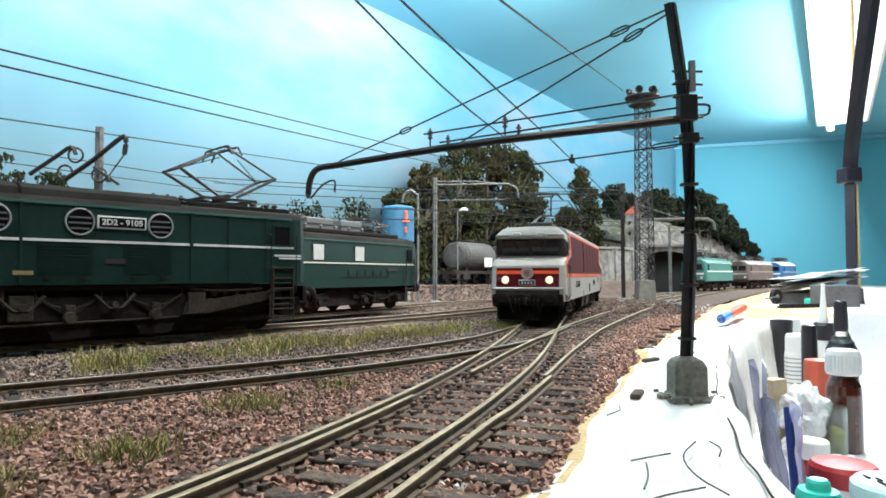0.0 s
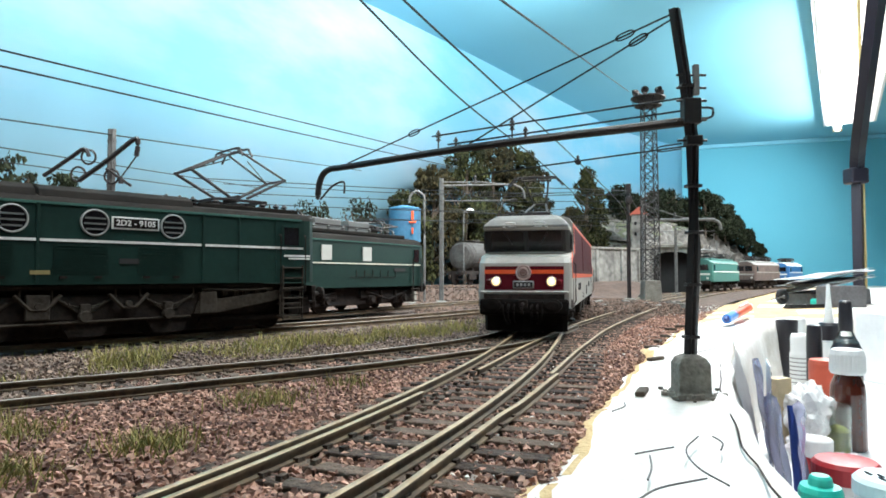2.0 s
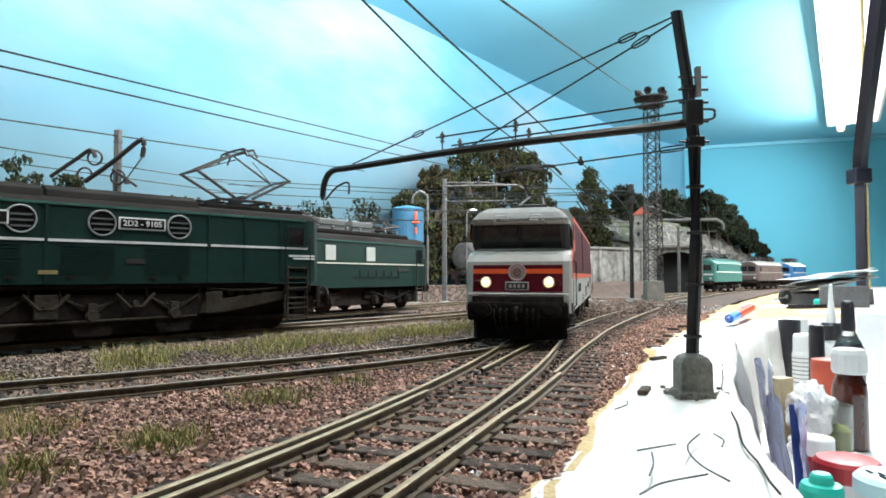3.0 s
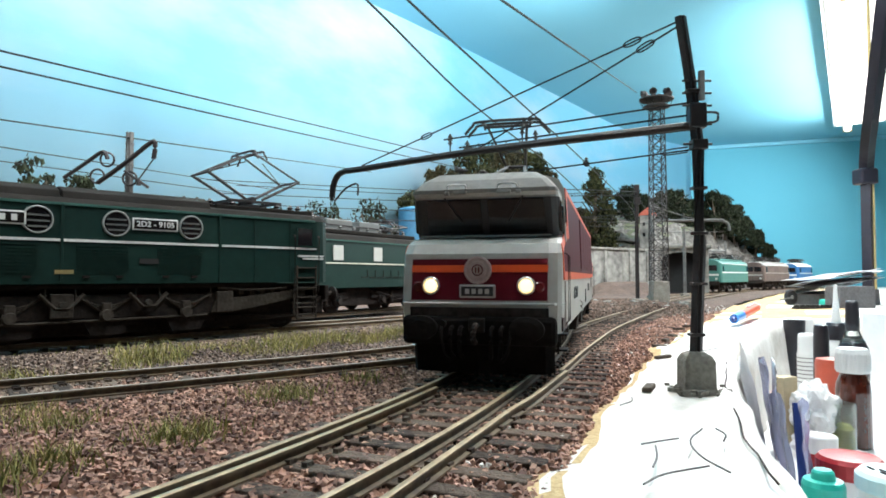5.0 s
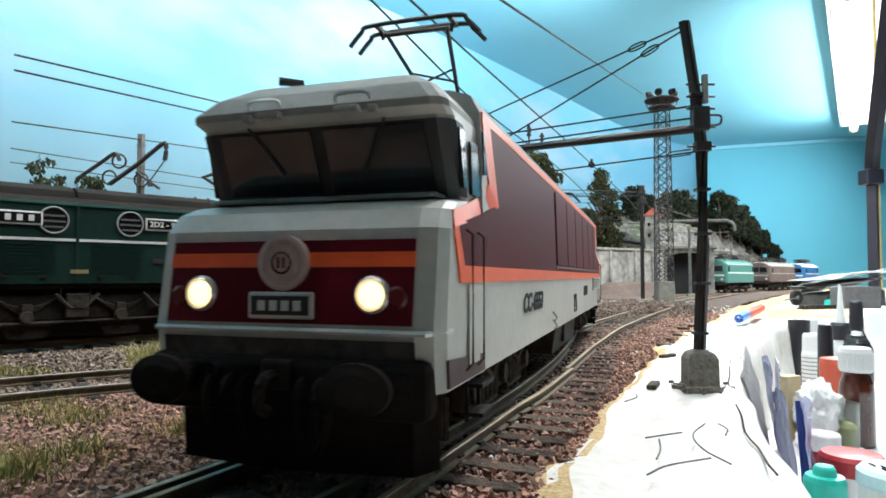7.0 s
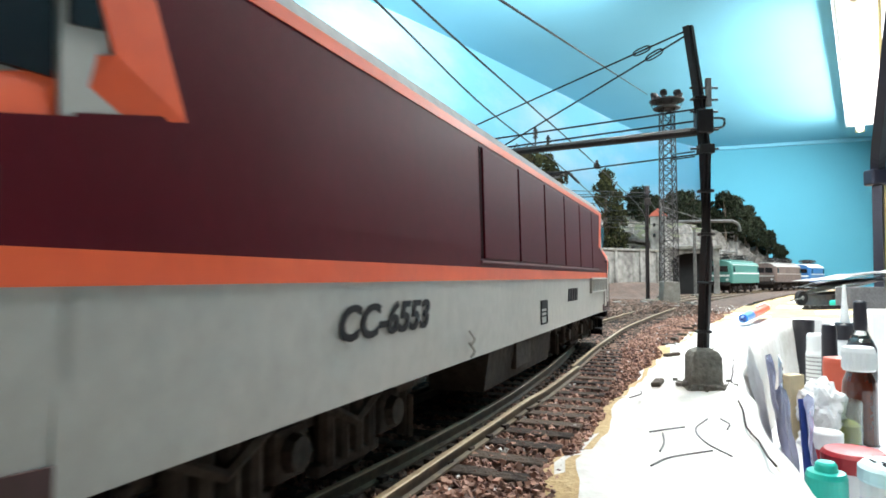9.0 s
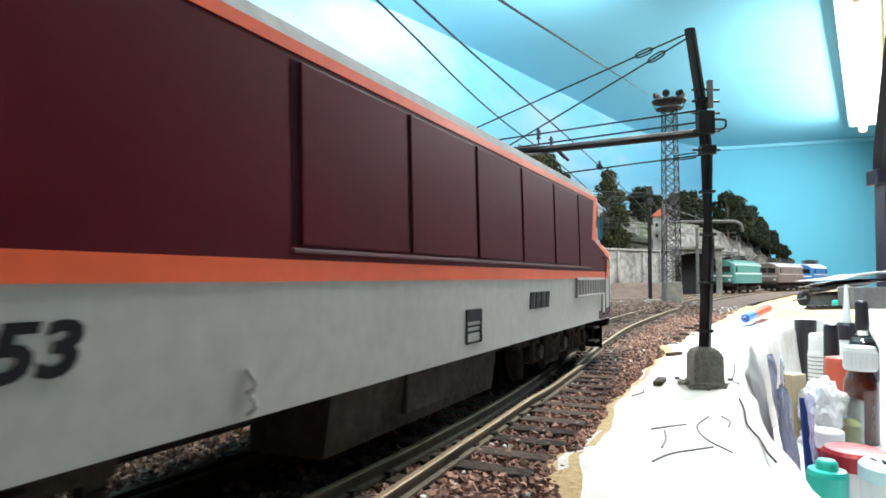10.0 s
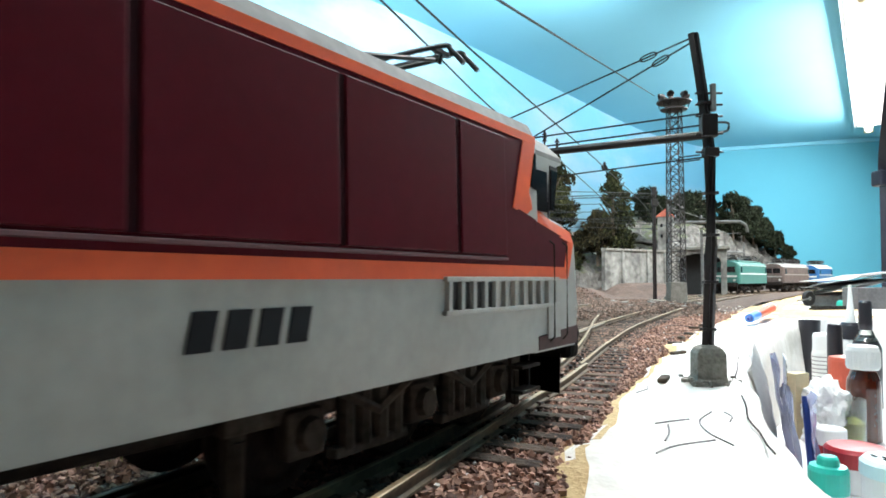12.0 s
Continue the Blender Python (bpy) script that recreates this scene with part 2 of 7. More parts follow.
def bank_right(y):
    pts = [(-0.3, 0.042), (0.0, 0.052), (0.125, 0.069), (0.168, 0.081), (0.254, 0.114), (0.37, 0.167), (0.597, 0.302), (0.655, 0.368), (0.68, 0.60), (0.70, 1.5), (2.3, 2.4), (3.2, 2.8)]
    for (a, xa), (b, xb) in zip(pts, pts[1:]):
        if a <= y <= b:
            return xa + (xb - xa) * (y - a) / (b - a)
    return pts[-1][1]


def wall_rise(x, y):
    d = (x - 0.345) * -0.543 + (y - 1.515) * 0.84
    v = min(1, max(0, (d + 0.14) / 0.12)) * min(1, max(0, (x - 0.33) / 0.05)) * min(1, max(0, (0.56 - x) / 0.05))
    return 0.032 * v * v * (3 - 2 * v)


def rise(x, y):
    d = (x + 0.30) * -0.735 + (y - 0.135) * 0.678
    u = min(1, max(0, (d - 0.028) / 0.03))
    v = min(1, max(0, (y - 1.06 - 0.45 * x) / 0.04)) * min(1, max(0, (0.33 - x) / 0.08))
    return RISE * u * u * (3 - 2 * u) + 0.024 * v * v * (3 - 2 * v) + wall_rise(x, y)


def ground():
    bm = bmesh.new()
    rows = []
    ys = [-0.6 + 0.03 * i for i in range(0, 130)]
    for y in ys:
        row = []
        x1 = bank_left(y) + 0.002 + 0.006 * noise.noise((0, y * 14, 0))
        for i in range(70):
            u = i / 69
            x = x1 - (1 - u) ** 1.8 * (x1 + 1.9)
            z = -0.0075 + 0.0012 * noise.noise((x * 18, y * 18, 0))
            z += rise(x, y)
            row.append(bm.verts.new((x, y, z)))
        rows.append(row)
    for a, b in zip(rows, rows[1:]):
        for k in range(69):
            bm.faces.new((a[k], a[k + 1], b[k + 1], b[k]))
    tagged(part("ground", bm, SOIL, smooth=True), "brown ballast ground of the model railway", "ground", kind="structure")


ground()


def bank():
    """White plaster verge beside the track, on a yellow board whose edge shows."""
    bm = bmesh.new()
    rows = []
    ys = [-0.3 + 0.008 * i for i in range(150)] + [0.9 + 0.05 * i for i in range(46)]
    for y in ys:
        a, b = bank_left(y), bank_right(y)
        a += 0.005 * noise.noise((3, y * 30, 0))
        row = []
        for i in range(22):
            u = i / 21
            x = a + (b - a) * u
            z = -0.004 + 0.003 * noise.noise((x * 26, y * 26, 4)) + 0.0015 * noise.noise((x * 90, y * 90, 1))
            if u < 0.12:
                z -= 0.002 * (1 - u / 0.12)
            if u > 0.93:
                z += 0.003
            row.append(bm.verts.new((x, y, z)))
        for k in range(1, 6):
            pleat = 0.0035 * noise.noise((b * 3, y * 75, 2 + k * 0.25)) * min(1, k / 2)
            row.append(bm.verts.new((b + 0.004 + 0.0022 * k + pleat, y, 0.0 - 0.0124 * k)))
        rows.append(row)
    for a, b in zip(rows, rows[1:]):
        for k in range(len(a) - 1):
            f = bm.faces.new((a[k], a[k + 1], b[k + 1], b[k]))
            f.material_index = 1 if k < 3 and noise.noise((k * 0.9, a[k].co.y * 22, 7)) > -0.12 - 0.25 * (k == 0) else 0
    tagged(part("verge", bm, [PLASTER, FOAM], smooth=True), "rough white plaster verge with a yellowish board edge", "verge", kind="structure")


bank()
slab("shelf", [(0.02, -0.5, -0.062), (2.9, -0.5, -0.062), (2.9, 2.5, -0.062), (0.02, 2.5, -0.062)], 0.02, WHITE, "white worktop lower than the layout", "worktop")

# ---------- tracks ----------
RAIL_H = 0.0035


def rail_mesh(path, offset):
    """A flat-bottomed rail beside the path: foot, web and head, the head bright."""
    prof = [(-0.0016, -RAIL_H), (0.0016, -RAIL_H), (0.0016, -RAIL_H + 0.0005), (0.0004, -RAIL_H + 0.0008), (0.0004, -0.0012), (0.0009, -0.0010), (0.0009, -0.0002), (0.0006, 0.0), (-0.0006, 0.0), (-0.0009, -0.0002), (-0.0009, -0.0010), (-0.0004, -0.0012), (-0.0004, -RAIL_H + 0.0008), (-0.0016, -RAIL_H + 0.0005)]
    bm = bmesh.new()
    rings = []
    for i, p in enumerate(path):
        d = (path[min(i + 1, len(path) - 1)] - path[max(i - 1, 0)]).normalized()
        side = Vector((d.y, -d.x, 0))
        rings.append([bm.verts.new(p + side * (offset + u) + Vector((0, 0, v))) for u, v in prof])
    n = len(prof)
    for a, b in zip(rings, rings[1:]):
        for k in range(n):
            f = bm.faces.new((a[k], a[(k + 1) % n], b[(k + 1) % n], b[k]))
            f.material_index = 1 if 6 <= k <= 8 else 0
    bmesh.ops.recalc_face_normals(bm, faces=bm.faces[:])
    return bm


def sleeper_mesh(length=0.058, w=0.0062):
    bm = B((0, 0, -RAIL_H - 0.0016), (length, w, 0.0032), 0.0005)
    for s in (-1, 1):
        for k in (-1, 1):
            box(bm, (s * 0.016 + k * 0.0026, 0, -RAIL_H + 0.0006), (0.0016, 0.0028, 0.0012))
    return mesh_of("sleeper", bm, SLEEPER)


SLEEPERS = sleeper_mesh()
LONG_SLEEPERS = sleeper_mesh(0.078)


def track(name, pts, label, gauge=0.032, head=None, step=0.0135, skip=0.0, until=9.0, rails=(-1, 1), wide=None):
    path = smooth_path(pts, 8)
    t = thing(name, pose(0, 0, 0), label, "railway track", kind="structure")
    for s in rails:
        part("rail", rail_mesh(path, s * (gauge / 2 + 0.001)), [RAIL_SIDE, head or RAIL_TOP], t)
    rng = random.Random(name + label)
    for p, h in even(path, step):
        if skip <= p.y <= until:
            o = new("sleeper", LONG_SLEEPERS if wide and wide[0] < p.y < wide[1] else SLEEPERS)
            o.matrix_world = pose(p.x + (0.009 if wide and wide[0] < p.y < wide[1] else 0), p.y, 0, 0, 0, h + 90 + rng.uniform(-1.5, 1.5))
            o.parent = t
    return t


def xloco(y):
    return -0.1193 + 0.6709 * y - 0.7911 * y * y + 0.4925 * y ** 3


LOCO = [(xloco(y) + 0.004, y, 0) for y in (-0.25, -0.15, -0.05, 0.03, 0.1, 0.17, 0.24, 0.33, 0.42, 0.52, 0.64, 0.75, 0.85, 0.97, 1.1)]
track("railway_track", LOCO, "brown model railway track with a worn rail head, towards a turnout", skip=-0.3, until=1.1, wide=(0.15, 0.40))
track("railway_track", MAIN[5:], "brown model railway track curving away past the verge", skip=0.40, until=2.3)
track("siding_track", SIDE2, "weathered siding track sunk in gravel and grass", gauge=0.042, head=RAIL_DULL, step=0.016)
track("siding_track", SIDE3, "weathered siding track under the parked green locomotives", head=RAIL_DULL, step=0.016)
track("siding_track", SIDE4, "weathered siding track behind the green locomotives", head=RAIL_DULL, step=0.016)
track("siding_track", FAR, "far track of the depot at the rock face", step=0.02)


def check_rail(pts, label):
    t = thing("guard_rail", pose(0, 0, 0), label, "guard rail", kind="structure")
    part("rail", rail_mesh(smooth_path(pts, 6), 0), [RAIL_SIDE, RAIL_TOP], t)


check_rail([(-0.022, 0.10, 0), (0.010, 0.178, 0), (0.023, 0.210, 0), (0.034, 0.234, 0), (0.054, 0.285, 0), (0.0575, 0.2935, 0)], "worn outer rail of the turnout")
check_rail([(xloco(y) + 0.004 - 0.0108, y + 0.0055, 0) for y in (0.05, 0.09, 0.13, 0.17, 0.21, 0.245)], "worn check rail of the turnout")

# ---------- overhead line ----------
def insulator(bm, c, axis, n=3, r=0.0019, gap=0.0016):
    c, axis = Vector(c), Vector(axis).normalized()
    for i in range(n):
        p = c + axis * gap * (i - (n - 1) / 2)
        cyl(bm, p - axis * gap * 0.32, p + axis * gap * 0.32, r, r * 0.55, 10)
    cyl(bm, c - axis * gap * n * 0.6, c + axis * gap * n * 0.6, r * 0.4, n=6)
    return bm


def big_mast():
    bx, by = 0.1005, 0.252
    t = thing("catenary_mast", pose(bx, by, 0), "black brown steel catenary mast on a concrete foot in the plaster", "catenary mast")
    # concrete foot with chamfered head
    bm = bmesh.new()
    lathe(bm, [(0.0098, -0.006), (0.0096, -0.001), (0.0084, -0.0005), (0.0082, 0.0100), (0.0066, 0.0122), (0.0034, 0.0135)], Matrix.Rotation(math.radians(40), 4, "Z"), 4)
    bmesh.ops.bevel(bm, geom=bm.edges[:], offset=0.0003, segments=1, affect="EDGES")
    part("foot", bm, CONCRETE, t, "chipped grey concrete foot")
    bm = bmesh.new()
    rng = random.Random(3)
    for i in range(46):
        a = rng.uniform(0, 6.28)
        r = rng.uniform(0.0075, 0.0125)
        s = rng.uniform(0.001, 0.0024)
        box(bm, (r * math.cos(a), r * math.sin(a), -0.0015 + rng.uniform(-0.001, 0.001)), (s, s * 0.8, s * 0.7), 0, pose(0, 0, 0, 0, 0, 0))
    part("rubble", bm, CONCRETE, t, "crumbled grey rubble round the foot")
    # the post leans a little and is made of two channels with plates between
    top = Vector((-0.0040, 0, 0.1475))
    bm = bmesh.new()
    for s in (-1, 1):
        tube_pts = [(s * 0.0008, 0, 0.012), (s * 0.0008 + 0.0022, 0, 0.055), (s * 0.0008 + 0.0022, 0, 0.095), (s * 0.0006 - 0.0005, 0, 0.122), (s * 0.0006 + top.x, 0, top.z)]
        tube(bm, tube_pts, 0.0018, 4)
    part("post", bm, BLACK, t)
    for z, x in ((0.020, 0.0003), (0.040, 0.0015), (0.060, 0.0022), (0.078, 0.0022), (0.117, 0.0005)):
        part("batten", box(bmesh.new(), (x, 0, z), (0.0058, 0.0042, 0.0013), 0.0003), BLACK, t)
    # clamp block where the arm joins
    bm = bmesh.new()
    box(bm, (0.0018, 0, 0.107), (0.0068, 0.0052, 0.010), 0.0006)
    box(bm, (0.0025, 0, 0.0955), (0.0062, 0.0050, 0.004), 0.0005)
    for z in (0.1035, 0.111, 0.0955, 0.116, 0.121):
        cyl(bm, (-0.004, -0.001, z), (0.0075, -0.001, z), 0.0005, n=6)
    part("clamp", bm, BLACK, t, "bolted steel clamp")
    bm = bmesh.new()
    tube(bm, smooth_path([(0.003, 0, 0.1085), (0.0095, 0, 0.1085), (0.0105, 0, 0.107), (0.0095, 0, 0.1048), (0.004, 0, 0.1042)], 4), 0.0005)
    part("rear_bracket", bm, BLACK, t)
    bm = bmesh.new()
    box(bm, (0.0035, -0.0012, 0.119), (0.0022, 0.0022, 0.012), 0.0004)
    part("tension_plate", bm, WOODGREY, t, "pale grey bolted plate")
    # arm, dropping slightly to its bent tip
    a0 = Vector((0.001, -0.001, 0.1030))
    a1 = Vector((-0.160, 0.142, 0.1085))
    bm = bmesh.new()
    tip = a1 - a0
    pts = [a0, a0 + tip * 0.5 + Vector((0, 0, 0.0015)), a0 + tip * 0.94, a1, a1 + Vector((-0.006, 0.006, -0.002)), a1 + Vector((-0.009, 0.008, -0.008)), a1 + Vector((-0.010, 0.009, -0.015))]
    tube(bm, smooth_path(pts, 6), 0.0019, 8)
    part("arm", bm, BLACK, t, "black tubular bracket arm with a bent tip")
    bm = bmesh.new()
    insulator(bm, a1 + Vector((-0.010, 0.009, -0.015)), (0, 0, 1))
    part("insulator", bm, BLACK, t)
    # feeder rods above the arm with their insulators
    u = tip.normalized()
    for f0, f1, h, hn in ((0.0, 0.62, 0.0095, 0.010), (0.0, 0.57, 0.0045, 0.0045)):
        bm = bmesh.new()
        tube(bm, [a0 + Vector((0, 0, h)), a0 + tip * f1 + Vector((0, 0, hn))], 0.00042, 6)
        part("feeder_rod", bm, WIRE, t)
    for f, h in ((0.60, 0.0095), (0.545, 0.0045), (0.385, 0.0095), (0.35, 0.0045)):
        bm = bmesh.new()
        c = a0 + tip * f
        cyl(bm, c + Vector((0, 0, 0.001)), c + Vector((0, 0, h - 0.002)), 0.0004, n=6)
        insulator(bm, c + Vector((0, 0, h)), (0, 0, 1), 3, 0.0014, 0.0017)
        part("insulator", bm, BLACK, t)
    # stays from the head of the post, with a turnbuckle ring each
    for f, dz, r0 in ((0.93, 0.002, 0.10), (0.52, 0.002, 0.13)):
        end = a0 + tip * f + Vector((0, 0, dz))
        st = top + Vector((-0.001, 0, -0.004 if f < 0.7 else -0.002))
        bm = bmesh.new()
        tube(bm, [st, end], 0.00038, 6)
        part("stay", bm, WIRE, t)
        for q in (r0, 0.72) if f > 0.7 else (r0,):
            c = st + (end - st) * q
            d = (end - st).normalized()
            w = d.cross(Vector((0.3, 1, 0.2))).normalized()
            bm = bmesh.new()
            L = 0.0042
            tube(bm, smooth_path([c - d * L, c - d * L * 0.6 + w * 0.0011, c + d * L * 0.6 + w * 0.0011, c + d * L, c + d * L * 0.6 - w * 0.0011, c - d * L * 0.6 - w * 0.0011, c - d * L], 3), 0.00035, 5)
            part("turnbuckle", bm, WIRE, t)
    # registration rod below the arm
    bm = bmesh.new()
    tube(bm, [(0.0, 0, 0.0935), (-0.075, 0.066, 0.0930)], 0.00035, 6)
    tube(bm, smooth_path([(-0.002, 0, 0.0945), (-0.008, 0.006, 0.0945), (-0.009, 0.007, 0.0935), (-0.008, 0.006, 0.0925), (-0.002, 0, 0.0925)], 3), 0.0003, 5)
    part("registration_rod", bm, WIRE, t)
    bm = bmesh.new()
    tube(bm, smooth_path([a1 + Vector((-0.008, 0.007, -0.018)), a1 + Vector((0.0, 0.000, -0.011)), a1 + Vector((0.008, -0.006, -0.009)), a1 + Vector((0.0085, -0.0065, -0.016))], 4), 0.0006, 6)
    part("drop_bracket", bm, BLACK, t)


big_mast()


def wire(points, r=0.00055, label="thin dark overhead wire"):
    bm = bmesh.new()
    tube(bm, smooth_path(points, 6) if len(points) > 2 else [Vector(p) for p in points], r, 5)
    return tagged(part("overhead_wire", bm, WIRE), label, "wire", group="overhead wires")



# ---------- the moving locomotive ----------
GREY = mat("pale_grey_paint", (0.39, 0.375, 0.34), 0.45, scale=260, scale2=25, color2=(0.315, 0.30, 0.272))
# weathered roof paint, darkened further to offset the strong light from above
ROOF_GREY = mat("weathered_darkened_grey_roof", (0.22, 0.215, 0.20), 0.7, scale=260, scale2=30, color2=(0.14, 0.135, 0.125))
# underframe black made lighter, for the light that falls on the bogies
FRAME_DARK = mat("lightened_black_running_gear", (0.060, 0.047, 0.037), 0.85, spec=0.2, color2=(0.014, 0.011, 0.009), scale=400, scale2=70, bump=0.3)
SOOT = mat("matt_black_grime", (0.012, 0.0095, 0.0085), 0.9, spec=0.08, color2=(0.005, 0.004, 0.004), scale=400, scale2=70, bump=0.3)
SKIRT = mat("rusty_maroon_skirt", (0.075, 0.028, 0.026), 0.8, color2=(0.03, 0.015, 0.013), scale=300, scale2=60)
MAROON = mat("maroon_paint", (0.074, 0.0040, 0.0092), 0.46, spec=0.07, color2=(0.060, 0.0033, 0.0072), scale=300, scale2=20)
ORANGE = mat("orange_paint", (0.74, 0.095, 0.02), 0.4, color2=(0.64, 0.075, 0.015), scale=300, scale2=25)
GLASS_DARK = mat("dark_cab_glass", (0.012, 0.011, 0.013), 0.12, vary=0.1)
GRIME = mat("grey_brown_grime", (0.070, 0.052, 0.046), 0.9, spec=0.15, color2=(0.012, 0.009, 0.008), scale=300, scale2=60)
SILL = mat("highlit_maroon_sill", (0.13, 0.05, 0.055), 0.7, vary=0.15)
GAP_BROWN = mat("dark_brown_joint", (0.022, 0.006, 0.008), 0.85, spec=0.05, vary=0.1)
RUBBER = mat("black_rubber", (0.014, 0.013, 0.014), 0.6)
SILVER = mat("dull_silver", (0.55, 0.55, 0.53), 0.35, 0.6, vary=0.1)
LAMP_ON = mat("lit_headlamp", (1.0, 0.74, 0.36), 0.3, emit=3.2)
LAMP_OFF = mat("red_tail_lens", (0.10, 0.008, 0.008), 0.2)
EMBLEM = mat("worn_pinkish_enamel", (0.42, 0.30, 0.28), 0.5, vary=0.15, scale=600, scale2=120)
INK = mat("dark_lettering", (0.014, 0.014, 0.017), 0.7, spec=0.15)
WHITE_INK = mat("white_lettering", (0.75, 0.75, 0.72), 0.6)


def scaled(bm):
    bmesh.ops.scale(bm, vec=(K, K, K), verts=bm.verts[:])
    return bm


def lettering(text, size, m, material, parent, name="lettering", extrude=0.0001, squeeze=1.0, fat=0.0, slant=0.0):
    """Raised letters made into a mesh; m places them in the parent's space."""
    cu = bpy.data.curves.new(name, "FONT")
    cu.body, cu.size, cu.extrude, cu.align_x, cu.align_y, cu.offset, cu.resolution_u, cu.shear = text, size, extrude, "CENTER", "CENTER", fat, 3, slant
    tmp = bpy.data.objects.new(name, cu)
    scene.collection.objects.link(tmp)
    dg = bpy.context.evaluated_depsgraph_get()
    dg.update()
    me = bpy.data.meshes.new_from_object(tmp.evaluated_get(dg))
    bpy.data.objects.remove(tmp)
    me.transform(m @ Matrix.Diagonal((squeeze, 1, 1, 1)))
    me.materials.clear()
    me.materials.append(material)
    ob = new(name, me)
    ob.parent = parent
    return ob


def loft(bm, sections, index=0, cap=True):
    """Skin between closed sections with the same number of points."""
    rings = [[bm.verts.new(p) for p in s] for s in sections]
    n = len(rings[0])
    for a, b in zip(rings, rings[1:]):
        for k in range(n):
            bm.faces.new((a[k], a[(k + 1) % n], b[(k + 1) % n], b[k])).material_index = index
    if cap:
        bm.faces.new(rings[0][::-1]).material_index = index
        bm.faces.new(rings[-1]).material_index = index
    bmesh.ops.recalc_face_normals(bm, faces=bm.faces[:])
    return bm


def patch(pts, lift=0.012, nrm=None):
    """A thin raised panel (proto metres) on a flat outline; lifted along its normal."""
    bm = bmesh.new()
    P = [Vector(p) for p in pts]
    c = sum(P, Vector()) / len(P)
    n = nrm and Vector(nrm) or sum(((P[i] - c).cross(P[(i + 1) % len(P)] - c) for i in range(len(P))), Vector()).normalized()
    a = [bm.verts.new(p + n * lift) for p in P]
    b = [bm.verts.new(p - n * 0.02) for p in P]
    bm.faces.new(a)
    for k in range(len(P)):
        bm.faces.new((a[k], a[(k + 1) % len(P)], b[(k + 1) % len(P)], b[k]))
    bmesh.ops.recalc_face_normals(bm, faces=bm.faces[:])
    return scaled(bm)


def bogie_parts(parent, yc, axles, r=0.57, half=1.02, material=None):
    """Side frames, axle boxes and springs of one bogie, and its wheelsets as parts."""
    for s in (-1, 1):
        bm = bmesh.new()
        L = axles[-1] - axles[0] + 1.5
        box(bm, (s * half, yc, 0.78), (0.16, L, 0.28), 0.04)
        for a in axles:
            box(bm, (s * (half + 0.06), yc + a, 0.55), (0.2, 0.42, 0.4), 0.05)
            cyl(bm, (s * (half + 0.10), yc + a, 0.55), (s * (half + 0.24), yc + a, 0.55), 0.17, 0.13, 10)
        for a, b in zip(axles, axles[1:]):
            mid = (a + b) / 2
            for q in (-0.34, -0.12, 0.12, 0.34):
                cyl(bm, (s * (half + 0.14), yc + mid + q, 0.34), (s * (half + 0.14), yc + mid + q, 0.95), 0.085, n=8)
            box(bm, (s * (half + 0.12), yc + mid, 0.32), (0.14, 1.0, 0.10), 0.02)
            tube(bm, [(s * (half + 0.22), yc + a + 0.2, 0.9), (s * (half + 0.22), yc + mid, 0.62), (s * (half + 0.22), yc + b - 0.2, 0.9)], 0.05, 6)
        for e in (axles[0] - 0.62, axles[-1] + 0.62):
            box(bm, (s * half, yc + e, 0.45), (0.12, 0.16, 0.55), 0.02)
            tube(bm, [(s * (half + 0.05), yc + e, 0.6), (s * (half + 0.05), yc + e, 0.16)], 0.06, 6)
        part("bogie_frame", scaled(bm), FRAME_DARK, parent, "black bogie side frame, lightened in colour")
    for a in axles:
        w = bmesh.new()
        for s in (-1, 1):
            m = Matrix.Translation((s * 0.74, 0, 0)) @ Matrix.Rotation(math.radians(90 * s), 4, "Y")
            lathe(w, [(r * 0.25, -0.10), (r * 0.80, -0.07), (r * 0.86, -0.09), (r + 0.05, -0.09), (r + 0.05, -0.04), (r, -0.03), (r, 0.06), (r * 0.86, 0.06), (r * 0.8, 0.02), (r * 0.25, 0.05)], m, 24)
        cyl(w, (-0.7, 0, 0), (0.7, 0, 0), 0.09)
        o = part("wheelset", scaled(w), UNDER, parent)
        o.location = (0, (yc + a) * K, r * K)
        WHEELS.append((o, r * K))


WHEELS = []


def arc_section(y, w, zs, zr, zb, tumble=0.10, px=1.0, pz=1.0):
    """A body cross-section: flat lower side, slight tumblehome and an arched roof."""
    pts = [(-w, zb), (-w, 2.2), (-w + tumble, zs)]
    for a in (25, 50, 75, 90, 105, 130, 155):
        r = math.radians(180 - a)
        c = math.cos(r)
        pts.append(((w - tumble - 0.03) * math.copysign(abs(c) ** px, c), zs + 0.05 + (zr - zs - 0.05) * math.sin(r) ** pz))
    pts += [(w - tumble, zs), (w, 2.2), (w, zb)]
    return [Vector((x, y, z)) for x, z in pts]


